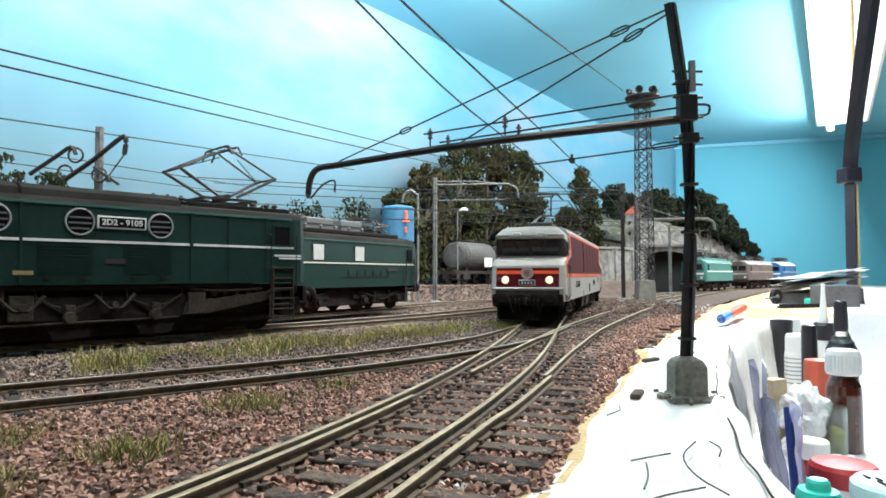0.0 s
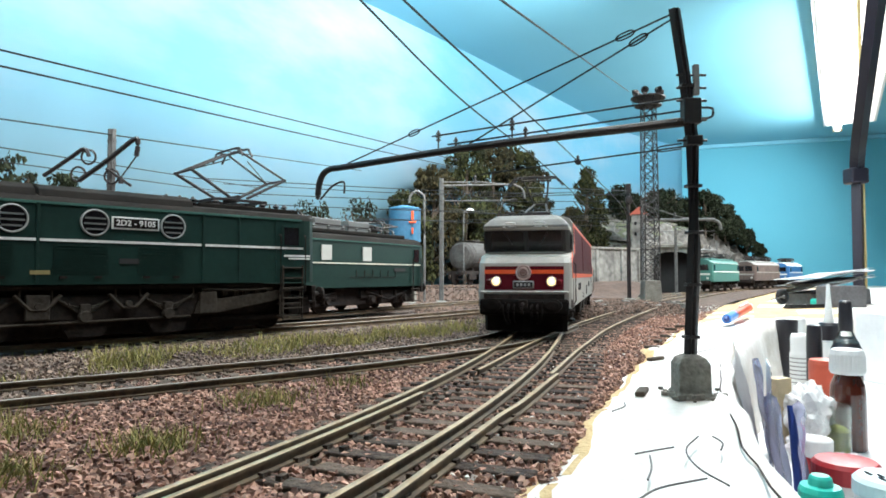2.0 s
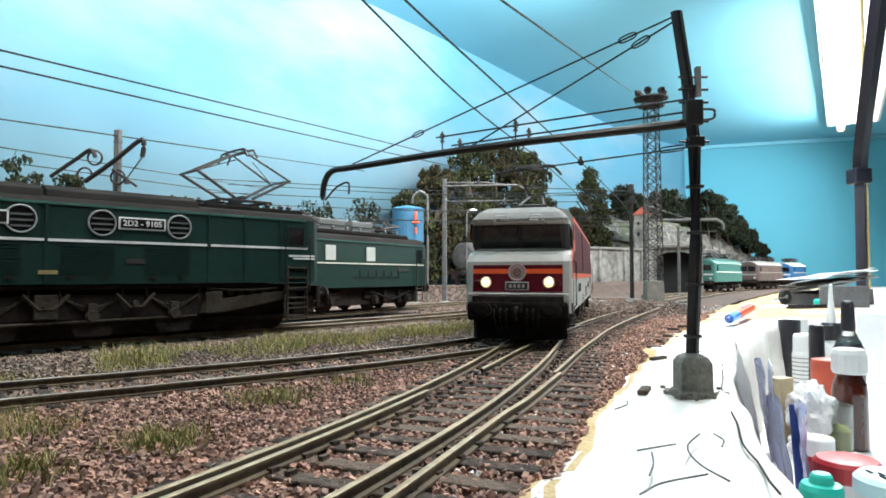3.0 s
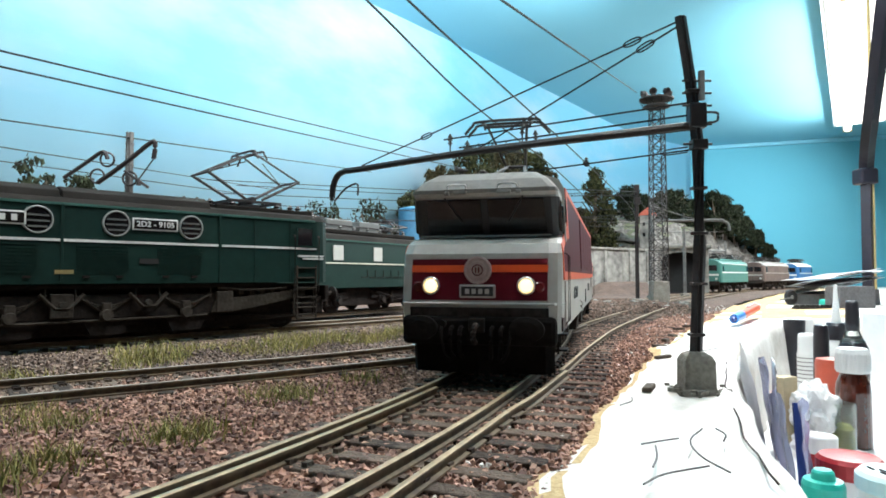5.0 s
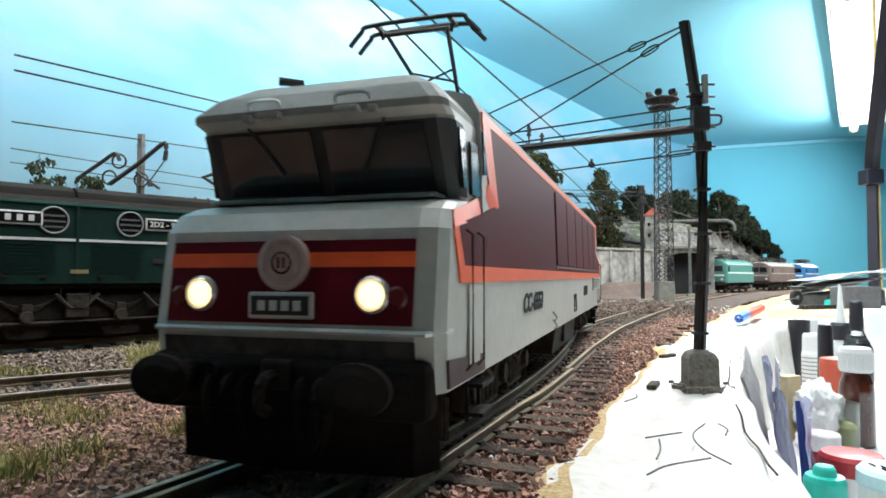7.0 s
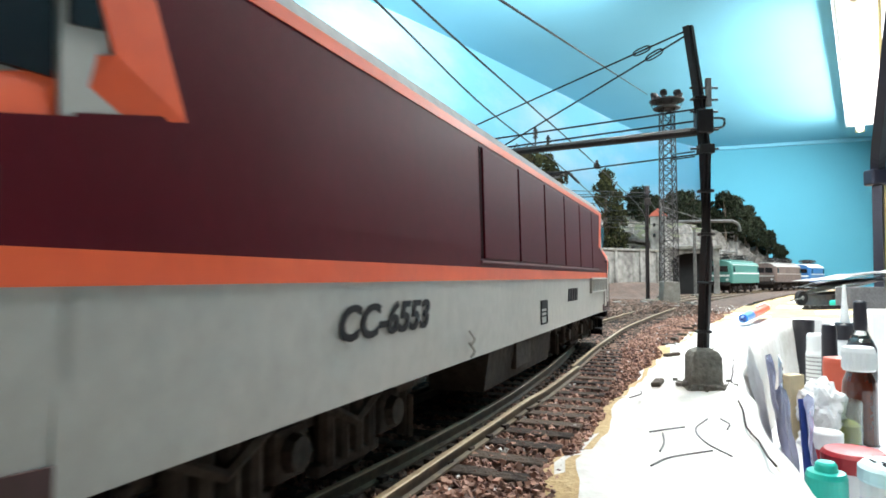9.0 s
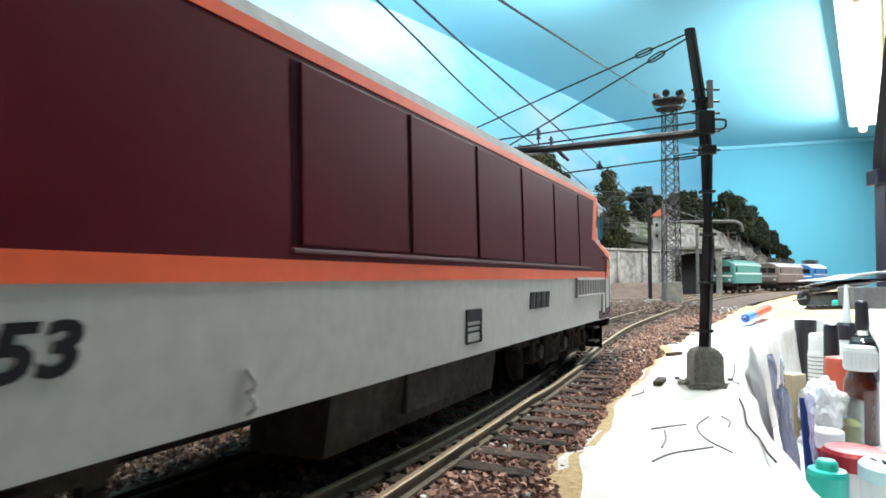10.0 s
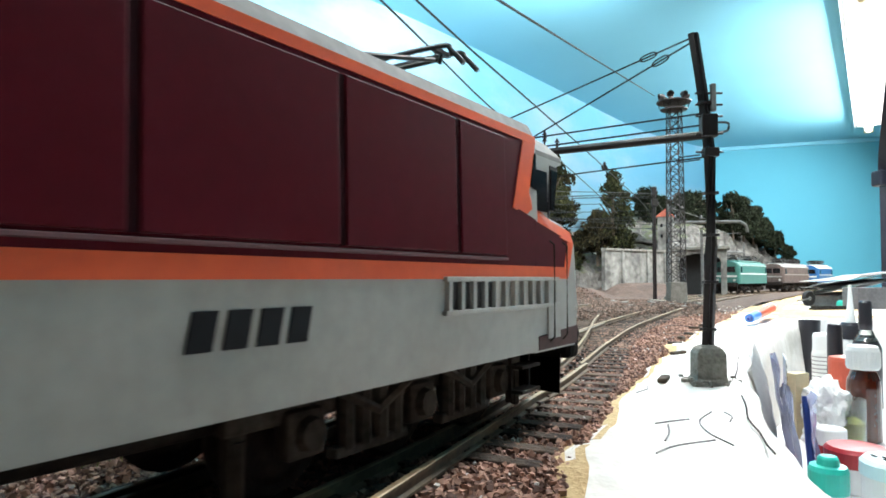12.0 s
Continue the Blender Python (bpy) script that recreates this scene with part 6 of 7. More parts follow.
def tree(x, y, z, h, r, leaf, seed, label, n=2600, conic=0.4, card=0.0052):
    rng = random.Random(seed)
    t = thing("tree", pose(x, y, z), label, "tree", group="trees on the layout")
    bm = bmesh.new()
    tube(bm, smooth_path([(0, 0, -0.01), (rng.uniform(-.004, .004), 0, h * 0.3), (rng.uniform(-.008, .008), rng.uniform(-.008, .008), h * 0.85)], 4), 0.004, 6)
    limbs = []
    for k in range(9):
        a, f = rng.uniform(0, 6.28), rng.uniform(0.25, 0.8)
        e = Vector((math.cos(a) * r * 0.6, math.sin(a) * r * 0.6, h * (f + 0.12)))
        tube(bm, [(0, 0, h * f * 0.8), e], 0.0014, 4)
    part("trunk", bm, BARK, t)
    clumps = []
    for k in range(70):
        f = rng.uniform(0.12, 1.0)
        rad = r * (1 - conic * f) * (1 - max(0, f - 0.75) * 2.0) * math.sqrt(rng.uniform(0.05, 1)) * 1.02
        a = rng.uniform(0, 6.28)
        clumps.append((Vector((rad * math.cos(a), rad * math.sin(a), h * f)), rng.uniform(0.16, 0.32) * r))
    vs, fs = [], []
    for k in range(n):
        c, cr = rng.choice(clumps)
        d = Vector((rng.gauss(0, 1), rng.gauss(0, 1), rng.gauss(0, 0.8)))
        d.normalize()
        p = c + d * cr * rng.uniform(0.5, 1.08)
        q = Euler((rng.uniform(0, 6.28), rng.uniform(0, 6.28), rng.uniform(0, 6.28))).to_matrix()
        s = card * rng.uniform(0.5, 1.25)
        b = len(vs)
        vs += [p + q @ Vector(o) for o in ((-s, 0, 0), (0, -s * 0.5, s * 0.2), (s, 0, 0), (0, s * 0.5, s * 0.2))]
        fs.append((b, b + 1, b + 2, b + 3))
    me = bpy.data.meshes.new("crown")
    me.from_pydata([tuple(v) for v in vs], [], fs)
    me.materials.append(leaf)
    o = new("crown", me)
    o.parent = t
    return t


BIG = "tall olive green broadleaf tree in the yard"
for x, y, h, r, lf, sd in ((0.00, 1.44, 0.270, 0.070, LEAF_BROWN, 1), (0.075, 1.52, 0.330, 0.080, LEAF, 2), (0.150, 1.58, 0.345, 0.075, LEAF_BROWN, 3), (0.215, 1.62, 0.345, 0.080, LEAF, 4), (0.265, 1.66, 0.30, 0.060, LEAF_BROWN, 5), (-0.055, 1.38, 0.20, 0.055, LEAF, 6)):
    tree(x, y, 0.015, h, r, lf, sd, BIG, n=11000, conic=0.2, card=0.0052)
tree(0.395, 1.62, 0.095, 0.215, 0.056, LEAF, 11, "dense green tree above the retaining wall", 7000, 0.55, 0.0045)
tree(0.350, 1.60, 0.080, 0.130, 0.045, LEAF_BROWN, 12, "brownish bushy tree above the retaining wall", 5000, 0.3, 0.0045)
tree(0.430, 1.66, 0.090, 0.125, 0.038, LEAF, 13, "low green bush above the retaining wall", 1800, 0.3)
for x, y, z, h, r, sd in ((0.60, 2.02, 0.19, 0.13, 0.055, 21), (0.67, 2.11, 0.19, 0.12, 0.05, 22), (0.79, 2.24, 0.20, 0.135, 0.06, 23), (0.86, 2.32, 0.20, 0.150, 0.065, 24), (0.95, 2.41, 0.19, 0.140, 0.06, 25), (1.04, 2.49, 0.17, 0.12, 0.055, 26), (1.13, 2.57, 0.145, 0.10, 0.05, 27), (1.22, 2.64, 0.12, 0.08, 0.042, 28), (1.30, 2.70, 0.09, 0.06, 0.035, 29), (1.02, 2.36, 0.19, 0.16, 0.06, 41), (1.09, 2.43, 0.19, 0.155, 0.055, 42), (1.16, 2.50, 0.18, 0.14, 0.05, 43), (1.23, 2.56, 0.16, 0.12, 0.045, 44), (1.31, 2.63, 0.13, 0.10, 0.04, 45), (1.39, 2.69, 0.09, 0.08, 0.035, 46)):
    tree(x, y, z, h, r, LEAF_DARK, sd, "dark bushy tree on top of the rock face", 4000, 0.25, 0.006)
for x, y, h, r, sd in ((-0.480, 0.74, 0.180, 0.030, 31), (-0.445, 0.78, 0.165, 0.026, 32), (-0.20, 1.08, 0.165, 0.045, 33), (-0.13, 1.14, 0.178, 0.045, 34), (-0.28, 1.02, 0.150, 0.045, 35)):
    tree(x, y, 0.0, h, r, LEAF_DARK, sd, "slender dark tree behind the parked locomotives", 1300, 0.2, 0.0042)


def clutter():
    rng = random.Random(8)
    for k in range(30):
        x, y = 0.315 + rng.uniform(-0.06, 0.09), 0.99 + rng.uniform(-0.11, 0.12)
        bm = B((0, 0, 0.003), (rng.uniform(0.006, 0.022), rng.uniform(0.004, 0.009), rng.uniform(0.003, 0.010)), 0.0006)
        o = part("rubble_block", bm, OLD_WALL)
        o.matrix_world = pose(x, y, -0.0052, rng.uniform(-12, 12), rng.uniform(-12, 12), rng.uniform(0, 180))
        tagged(o, "pale broken block lying on the ballast", "rubble", group="rubble blocks")


clutter()
slab("board", [(0.56, 1.30, -0.0045), (0.63, 1.28, -0.0045), (1.22, 2.20, -0.0045), (1.02, 2.20, -0.0045)], 0.004, FOAM, "yellowish bare board strip beside the far track", "board")


# ---------- ballast and grass ----------
def stones(name, count, region, material, seed, label, smin=0.00055, smax=0.0012):
    rng = random.Random(seed)
    vs, fs = [], []
    base = [(-.8, -.7, -.6), (.8, -.7, -.6), (.8, .7, -.6), (-.8, .7, -.6), (-.6, -.5, .6), (.6, -.5, .6), (.6, .5, .6), (-.6, .5, .6)]
    tri = [(0, 3, 2, 1), (4, 5, 6, 7), (0, 1, 5, 4), (1, 2, 6, 5), (2, 3, 7, 6), (3, 0, 4, 7)]
    made = 0
    while made < count:
        p = region(rng)
        if p is None:
            continue
        x, y = p
        s = rng.uniform(smin, smax)
        q = Euler((rng.uniform(0, 6.28), rng.uniform(0, 6.28), rng.uniform(0, 6.28))).to_matrix()
        b = len(vs)
        z = -0.0052 + rise(x, y) + rng.uniform(-0.0006, 0.0012)
        for v in base:
            w = q @ (Vector(v) * s * rng.uniform(0.7, 1.35))
            vs.append((x + w.x, y + w.y, z + w.z * 0.85))
        fs += [(i + b, j + b, k + b, l + b) for i, j, k, l in tri]
        made += 1
    me = bpy.data.meshes.new(name)
    me.from_pydata(vs, [], fs)
    me.materials.append(material)
    return tagged(new(name, me), label, "ballast", kind="stuff")


def side2_d(x, y):
    return (x + 0.30) * -0.735 + (y - 0.135) * 0.678


def near_pink(rng):
    y = 0.06 + rng.random() ** 1.6 * 0.9
    x = xloco(y) - 0.17 + rng.random() * (bank_left(y) + 0.176 - xloco(y))
    if x > bank_left(y) + 0.004 or side2_d(x, y) > -0.012 + rng.uniform(-0.03, 0.02):
        return None
    return x, y


def near_grey(rng):
    y = 0.10 + rng.random() ** 1.3 * 0.75
    x = rng.uniform(-0.36, 0.08)
    d = side2_d(x, y)
    if d < -0.045 + rng.uniform(-0.02, 0.02) or d > 0.09 or x < -0.85 * y:
        return None
    return x, y


def yard_pink(rng):
    y = rng.uniform(0.65, 1.2)
    x = rng.uniform(-0.02, 0.36)
    if x > bank_left(y) or side2_d(x, y) < 0.0:
        return None
    return x, y


stones("pink_ballast", 72000, near_pink, STONE, 5, "loose pinkish brown ballast stones")
stones("grey_ballast", 26000, near_grey, STONE_GREY, 6, "loose grey brown gravel between the sidings")
stones("yard_ballast", 16000, yard_pink, STONE_YARD, 7, "brownish ballast of the yard", 0.0010, 0.0020)



def verge_crumbs(rng):
    y = 0.10 + rng.random() ** 1.5 * 0.9
    x = bank_left(y) - abs(rng.gauss(0, 0.022)) - 0.001
    return x, y


stones("plaster_crumbs", 420, verge_crumbs, PLASTER, 17, "white plaster crumbs scattered on the ballast", 0.0004, 0.0010)

GRASS = mat("straw_green_grass", (0.36, 0.31, 0.09), 0.8, color2=(0.13, 0.14, 0.032), scale=90, scale2=30, island=True)


def grass():
    rng = random.Random(12)
    vs, fs = [], []

    def blade(x, y, h):
        a = rng.uniform(0, 6.28)
        w = 0.00028
        lx, ly = rng.gauss(0, 0.35) * h, rng.gauss(0, 0.35) * h
        z = -0.0078 + rise(x, y)
        dx, dy = math.cos(a) * w, math.sin(a) * w
        b = len(vs)
        vs.extend([(x - dx, y - dy, z), (x + dx, y + dy, z), (x + lx * 0.4 + dx * 0.7, y + ly * 0.4 + dy * 0.7, z + h * 0.6), (x + lx * 0.4 - dx * 0.7, y + ly * 0.4 - dy * 0.7, z + h * 0.6), (x + lx, y + ly, z + h)])
        fs.extend([(b, b + 1, b + 2, b + 3), (b + 3, b + 2, b + 4)])

    # strip between the sidings
    for k in range(15000):
        s = rng.uniform(-0.25, 0.62)
        d = rng.gauss(0.042, 0.010)
        x, y = -0.30 + 0.678 * s - 0.735 * d, 0.135 + 0.735 * s + 0.678 * d
        if noise.noise((s * 26, d * 30, 2)) < -0.05:
            continue
        blade(x, y, rng.uniform(0.0045, 0.0105) * (1.0 + 0.35 * noise.noise((s * 18, 0, 5))))
    # tufts in the gravel
    tufts = ((-0.076, 0.190, 0.013, 520), (-0.061, 0.252, 0.016, 420), (-0.124, 0.205, 0.014, 330), (-0.106, 0.146, 0.013, 700), (-0.098, 0.165, 0.010, 260), (-0.148, 0.218, 0.016, 240), (-0.035, 0.29, 0.012, 160), (-0.125, 0.160, 0.012, 300))
    for cx, cy, r, n in tufts:
        for k in range(n):
            blade(cx + rng.gauss(0, r * 0.5), cy + rng.gauss(0, r * 0.5), rng.uniform(0.004, 0.0095))
    for k in range(2500):
        s = rng.uniform(-0.2, 0.75)
        d = rng.choice((rng.gauss(0.0, 0.012), rng.gauss(0.10, 0.015)))
        x, y = -0.30 + 0.678 * s - 0.735 * d, 0.135 + 0.735 * s + 0.678 * d
        if noise.noise((s * 20, d * 20, 8)) > 0.05:
            blade(x, y, rng.uniform(0.002, 0.005))
    me = bpy.data.meshes.new("grass")
    me.from_pydata(vs, [], fs)
    me.materials.append(GRASS)
    tagged(new("grass", me), "dry straw green grass fibres between the tracks", "grass", kind="stuff")


grass()

# ---------- light fittings and the post ----------
TUBE = mat("lit_fluorescent_tube", (1.0, 0.97, 0.92), 0.4, emit=2.2, vary=0.0)
POST = mat("dark_painted_steel", (0.022, 0.020, 0.032), 0.4, 0.3, vary=0.1)
TUBE_GLARE = mat("added_tube_glare", (1.0, 0.98, 0.95), 0.5, emit=1.15, vary=0.0)
YELLOWED = mat("yellowed_plastic", (0.55, 0.42, 0.18), 0.5)


def light_fitting(a, b, width, label):
    a, b = Vector(a), Vector(b)
    d = (b - a).normalized()
    m = Matrix.Translation((a + b) / 2) @ Matrix.Rotation(math.atan2(d.y, d.x), 4, "Z")
    L = (b - a).length
    t = thing("light_fitting", m, label, "light fitting", group="ceiling light fittings")
    bm = bmesh.new()
    prism(bm, [(-width / 2, 0.035), (-width / 2 - 0.004, 0.012), (-width / 2 + 0.008, 0.014), (-width * 0.2, 0.026), (width * 0.2, 0.026), (width / 2 - 0.008, 0.014), (width / 2 + 0.004, 0.012), (width / 2, 0.035)], -L / 2, L / 2, Matrix.Rotation(math.radians(-90), 4, "Z"))
    part("reflector", bm, WHITE, t, "white enamelled reflector")
    # glowing strip added above the tubes, for their glare on the reflector
    bm = B((0, 0, 0.010), (L - 0.06, width * 0.94, 0.006), 0.001)
    part("glare_strip", bm, TUBE_GLARE, t, "added glowing strip for the glare round the tubes")
    for s in (-1, 1):
        bm = bmesh.new()
        cyl(bm, (-L / 2 + 0.03, s * width * 0.25, -0.004), (L / 2 - 0.03, s * width * 0.25, -0.004), 0.013, n=16)
        part("tube", bm, TUBE, t, "lit fluorescent tube", smooth=False)
        for e in (-1, 1):
            bm = bmesh.new()
            cyl(bm, (e * (L / 2 - 0.03), s * width * 0.25, -0.004), (e * (L / 2 - 0.015), s * width * 0.25, -0.004), 0.0135, n=16)
            box(bm, (e * (L / 2 - 0.012), s * width * 0.25, 0.008), (0.012, 0.030, 0.045), 0.003)
            part("lamp_holder", bm, YELLOWED, t)


light_fitting((0.82, 1.19, 0.606), (1.587, 2.377, 0.606), 0.16, "white twin-tube fluorescent fitting under the ceiling, lit")
light_fitting((0.04, 0.10, 0.606), (0.68, 1.20, 0.606), 0.20, "white twin-tube fluorescent fitting over the verge, lit")
light_fitting((-0.43, -0.04, 0.609), (0.37, 1.17, 0.609), 0.12, "white twin-tube fluorescent fitting facing the backdrop, lit")


def verge_rim():
    """A rolled plaster lip along the drop to the worktop."""
    bm = bmesh.new()
    pts = []
    for k in range(40):
        y = 0.04 + 0.0083 * k
        pts.append((bank_right(y) + 0.0025 + 0.002 * noise.noise((0, y * 30, 6)), y, -0.0035 + 0.0012 * noise.noise((3, y * 22, 1))))
    tube(bm, pts, 0.0021, 8)
    tagged(part("verge_lip", bm, PLASTER, smooth=True), "rolled white plaster lip on the edge of the verge", "verge", kind="structure")


verge_rim()


def lip_line():
    """A thin dark line on the plaster beside its rolled lip."""
    bm = bmesh.new()
    pts = []
    for k in range(26):
        y = 0.135 + 0.0075 * k
        pts.append((bank_right(y) - 0.0012 + 0.0008 * noise.noise((0, y * 60, 6)), y, -0.0002 + 0.0008 * noise.noise((3, y * 22, 1))))
    tube(bm, pts, 0.00028, 5)
    tagged(part("lip_dark_line", bm, GRIME), "thin dark line along the plaster lip", "joint", kind="structure")


lip_line()


def dark_post():
    t = thing("steel_post", pose(0.808, 1.2, 0), "dark painted steel post with a slanting upper arm", "post")
    bm = bmesh.new()
    tube(bm, [(0, 0, -0.062), (0.002, 0, 0.235)], 0.0115, 4)
    part("upright", bm, POST, t)
    bm = bmesh.new()
    tube(bm, smooth_path([(0.002, 0, 0.225), (-0.004, -0.012, 0.262), (-0.040, -0.075, 0.305), (-0.170, -0.31, 0.45), (-0.30, -0.55, 0.62)], 4), 0.0125, 4)
    part("arm", bm, POST, t)
    bm = B((0.0, 0, 0.232), (0.034, 0.03, 0.03), 0.004)
    part("knuckle", bm, POST, t)
    bm = bmesh.new()
    tube(bm, [(0.016, 0.004, -0.06), (0.018, 0.004, 0.6)], 0.003, 5)
    part("cable", bm, YELLOWED, t)


dark_post()

# ---------- things on the worktop ----------
BROWN_GLASS = mat("brown_glass", (0.075, 0.014, 0.006), 0.12, color2=(0.05, 0.009, 0.004), coat=0.5)
CAP_WHITE = mat("white_plastic", (0.78, 0.78, 0.76), 0.4, vary=0.03)
BLACK_PLASTIC = mat("black_plastic", (0.015, 0.014, 0.02), 0.35)
RED_PLASTIC = mat("red_plastic", (0.42, 0.02, 0.025), 0.35, vary=0.08)
ORANGE_JAR = mat("translucent_red_plastic", (0.50, 0.085, 0.045), 0.4, vary=0.1)
TEAL = mat("teal_plastic", (0.02, 0.50, 0.40), 0.35, vary=0.06)
PALE_BLUE = mat("pale_blue_plastic", (0.62, 0.80, 0.82), 0.4, vary=0.04)
TISSUE = mat("white_tissue", (0.80, 0.79, 0.78), 0.95, vary=0.05, bump=0.5, scale=300)
FILM = mat("bluish_clear_film", (0.62, 0.64, 0.86), 0.2, vary=0.1, glass=0.55, scale2=80)
CLEAR = mat("clear_plastic", (0.80, 0.84, 0.78), 0.1, vary=0.03, glass=0.95)
LIME = mat("yellow_green_flock", (0.46, 0.48, 0.07), 0.95, vary=0.25, scale=900, bump=0.8)
STICK_BLUE = mat("blue_plastic", (0.03, 0.07, 0.30), 0.35)
PEN_BLUE = mat("bright_blue_plastic", (0.05, 0.27, 0.75), 0.3)
PAPER = mat("white_paper", (0.80, 0.80, 0.80), 0.9, vary=0.05, scale2=60)
BLOCK = mat("grey_block", (0.16, 0.155, 0.16), 0.85, color2=(0.09, 0.085, 0.09), scale=300, scale2=50, bump=0.5)
PINE = mat("pale_wood", (0.62, 0.50, 0.32), 0.8, vary=0.12, scale2=60)
SHELF = -0.062


def turned(t, name, prof, material, label="", n=28):
    bm = bmesh.new()
    lathe(bm, prof, n=n)
    bmesh.ops.recalc_face_normals(bm, faces=bm.faces[:])
    return part(name, bm, material, t, label, smooth=False)


def bottle(x, y, label, pieces, category="bottle"):
    t = thing("bottle" if category == "bottle" else category, pose(x, y, SHELF), label, category, group="pots on the worktop")
    for name, prof, material in pieces:
        turned(t, name, prof, material)
    return t


bt = bottle(0.2545, 0.395, "small brown glass bottle with a white screw cap", [
    ("body", [(0.0088, 0), (0.0097, 0.001), (0.0097, 0.034), (0.0092, 0.039), (0.0072, 0.044), (0.0066, 0.047)], BROWN_GLASS),
    ("cap", [(0.0086, 0.0455), (0.0092, 0.0465), (0.0092, 0.0575), (0.0086, 0.0600), (0.0075, 0.0606)], CAP_WHITE)])
bm = bmesh.new()
for k in range(30):
    a = k * 2 * math.pi / 30
    box(bm, (0.0093 * math.cos(a), 0.0093 * math.sin(a), 0.052), (0.0005, 0.0005, 0.010))
part("cap_ribs", bm, CAP_WHITE, bt)
bottle(0.240, 0.384, "clear plastic jar half full of yellow green flock", [
    ("jar", [(0.0070, 0), (0.0076, 0.001), (0.0078, 0.029), (0.0072, 0.029), (0.0070, 0.002)], CLEAR),
    ("flock", [(0.0060, 0.002), (0.0066, 0.003), (0.0067, 0.014), (0.0040, 0.0165), (0.001, 0.0175)], LIME)], "jar")
bottle(0.287, 0.47, "translucent red plastic jar with a pale lid rim", [
    ("jar", [(0.0098, 0), (0.0105, 0.001), (0.0105, 0.041), (0.0098, 0.044), (0.004, 0.045)], ORANGE_JAR)], "jar")
bottle(0.310, 0.52, "black tube with a long black cap", [
    ("body", [(0.0062, 0), (0.0062, 0.030), (0.0055, 0.031)], BLACK_PLASTIC),
    ("cap", [(0.0060, 0.031), (0.0056, 0.060), (0.0050, 0.065), (0.003, 0.0655)], BLACK_PLASTIC)])
bottle(0.360, 0.58, "pale glue bottle with a black collar and a long white nozzle", [
    ("body", [(0.0080, 0), (0.0085, 0.001), (0.0085, 0.044), (0.0075, 0.048)], CAP_WHITE),
    ("collar", [(0.0088, 0.047), (0.0088, 0.060), (0.0075, 0.0625)], BLACK_PLASTIC),
    ("nozzle", [(0.0042, 0.0625), (0.0036, 0.068), (0.0022, 0.082), (0.0014, 0.097), (0.0009, 0.0975)], CAP_WHITE)])
bottle(0.323, 0.50, "black bottle with translucent shoulder and tall dark cap", [
    ("body", [(0.0100, 0), (0.0108, 0.001), (0.0108, 0.048), (0.0085, 0.053)], BLACK_PLASTIC),
    ("shoulder", [(0.0090, 0.053), (0.0070, 0.056), (0.0046, 0.062), (0.0042, 0.066)], CLEAR),
    ("cap", [(0.0047, 0.062), (0.0050, 0.066), (0.0046, 0.084), (0.0036, 0.0855)], BLACK_PLASTIC)])
wb = bottle(0.333, 0.58, "small white plastic bottle with grey printed lines", [
    ("body", [(0.0082, 0), (0.0086, 0.001), (0.0086, 0.034), (0.0078, 0.037)], CAP_WHITE),
    ("cap", [(0.0078, 0.037), (0.0076, 0.050), (0.0066, 0.0525)], CAP_WHITE)])
for k in range(7):
    bm = bmesh.new()
    for a in range(-60, 61, 15):
        an = math.radians(230 + a)
        box(bm, (0, 0, 0), (0.0003, 0.0022, 0.0009), 0, Matrix.Translation((0.0087 * math.cos(an), 0.0087 * math.sin(an), 0.031 - k * 0.0036)) @ Matrix.Rotation(an, 4, "Z"))
    part("print_line", bm, WOODGREY, wb)
bottle(0.344, 0.62, "black tapered plastic cup", [
    ("cup", [(0.0070, 0), (0.0075, 0.001), (0.0098, 0.062), (0.0092, 0.062), (0.0068, 0.003)], BLACK_PLASTIC)], "cup")
bottle(0.372, 0.655, "white plastic pot behind the cup", [
    ("pot", [(0.0090, 0), (0.0095, 0.001), (0.0095, 0.060), (0.0085, 0.062)], CAP_WHITE)], "pot")
bottle(0.2085, 0.352, "small white screw cap on a red pot", [
    ("pot", [(0.0075, 0), (0.0078, 0.001), (0.0078, 0.007), (0.0070, 0.0085)], RED_PLASTIC),
    ("cap", [(0.0078, 0.0085), (0.0080, 0.0095), (0.0080, 0.0170), (0.0072, 0.0180)], CAP_WHITE)], "pot")
bottle(0.1905, 0.300, "jar with a glossy red lid", [
    ("jar", [(0.0125, 0), (0.0130, 0.001), (0.0130, 0.013)], CAP_WHITE),
    ("lid", [(0.0138, 0.0125), (0.0140, 0.014), (0.0140, 0.0195), (0.0125, 0.0213), (0.006, 0.0217)], RED_PLASTIC)], "jar")
tb = bottle(0.1515, 0.2555, "teal plastic cap with a knob on a pot", [
    ("pot", [(0.0070, 0), (0.0073, 0.001), (0.0073, 0.014)], CAP_WHITE),
    ("lid", [(0.0076, 0.0135), (0.0078, 0.015), (0.0078, 0.0225), (0.0070, 0.0245), (0.0044, 0.0248), (0.0040, 0.0275), (0.0032, 0.0285)], TEAL)], "jar")
pt = bottle(0.186, 0.262, "pale blue white tub lid with small dark printing", [
    ("tub", [(0.0140, 0), (0.0145, 0.001), (0.0145, 0.0185)], CAP_WHITE),
    ("lid", [(0.0152, 0.0180), (0.0154, 0.019), (0.0152, 0.0235), (0.0135, 0.0252), (0.004, 0.0256)], PALE_BLUE)], "tub")
for k, (x, y, l) in enumerate(((-0.008, -0.004, 0.005), (-0.006, 0.0005, 0.0035), (-0.0085, 0.004, 0.004))):
    part("print_bar", B((x, y, 0.0259), (0.0009, l, 0.0004)), INK, pt)


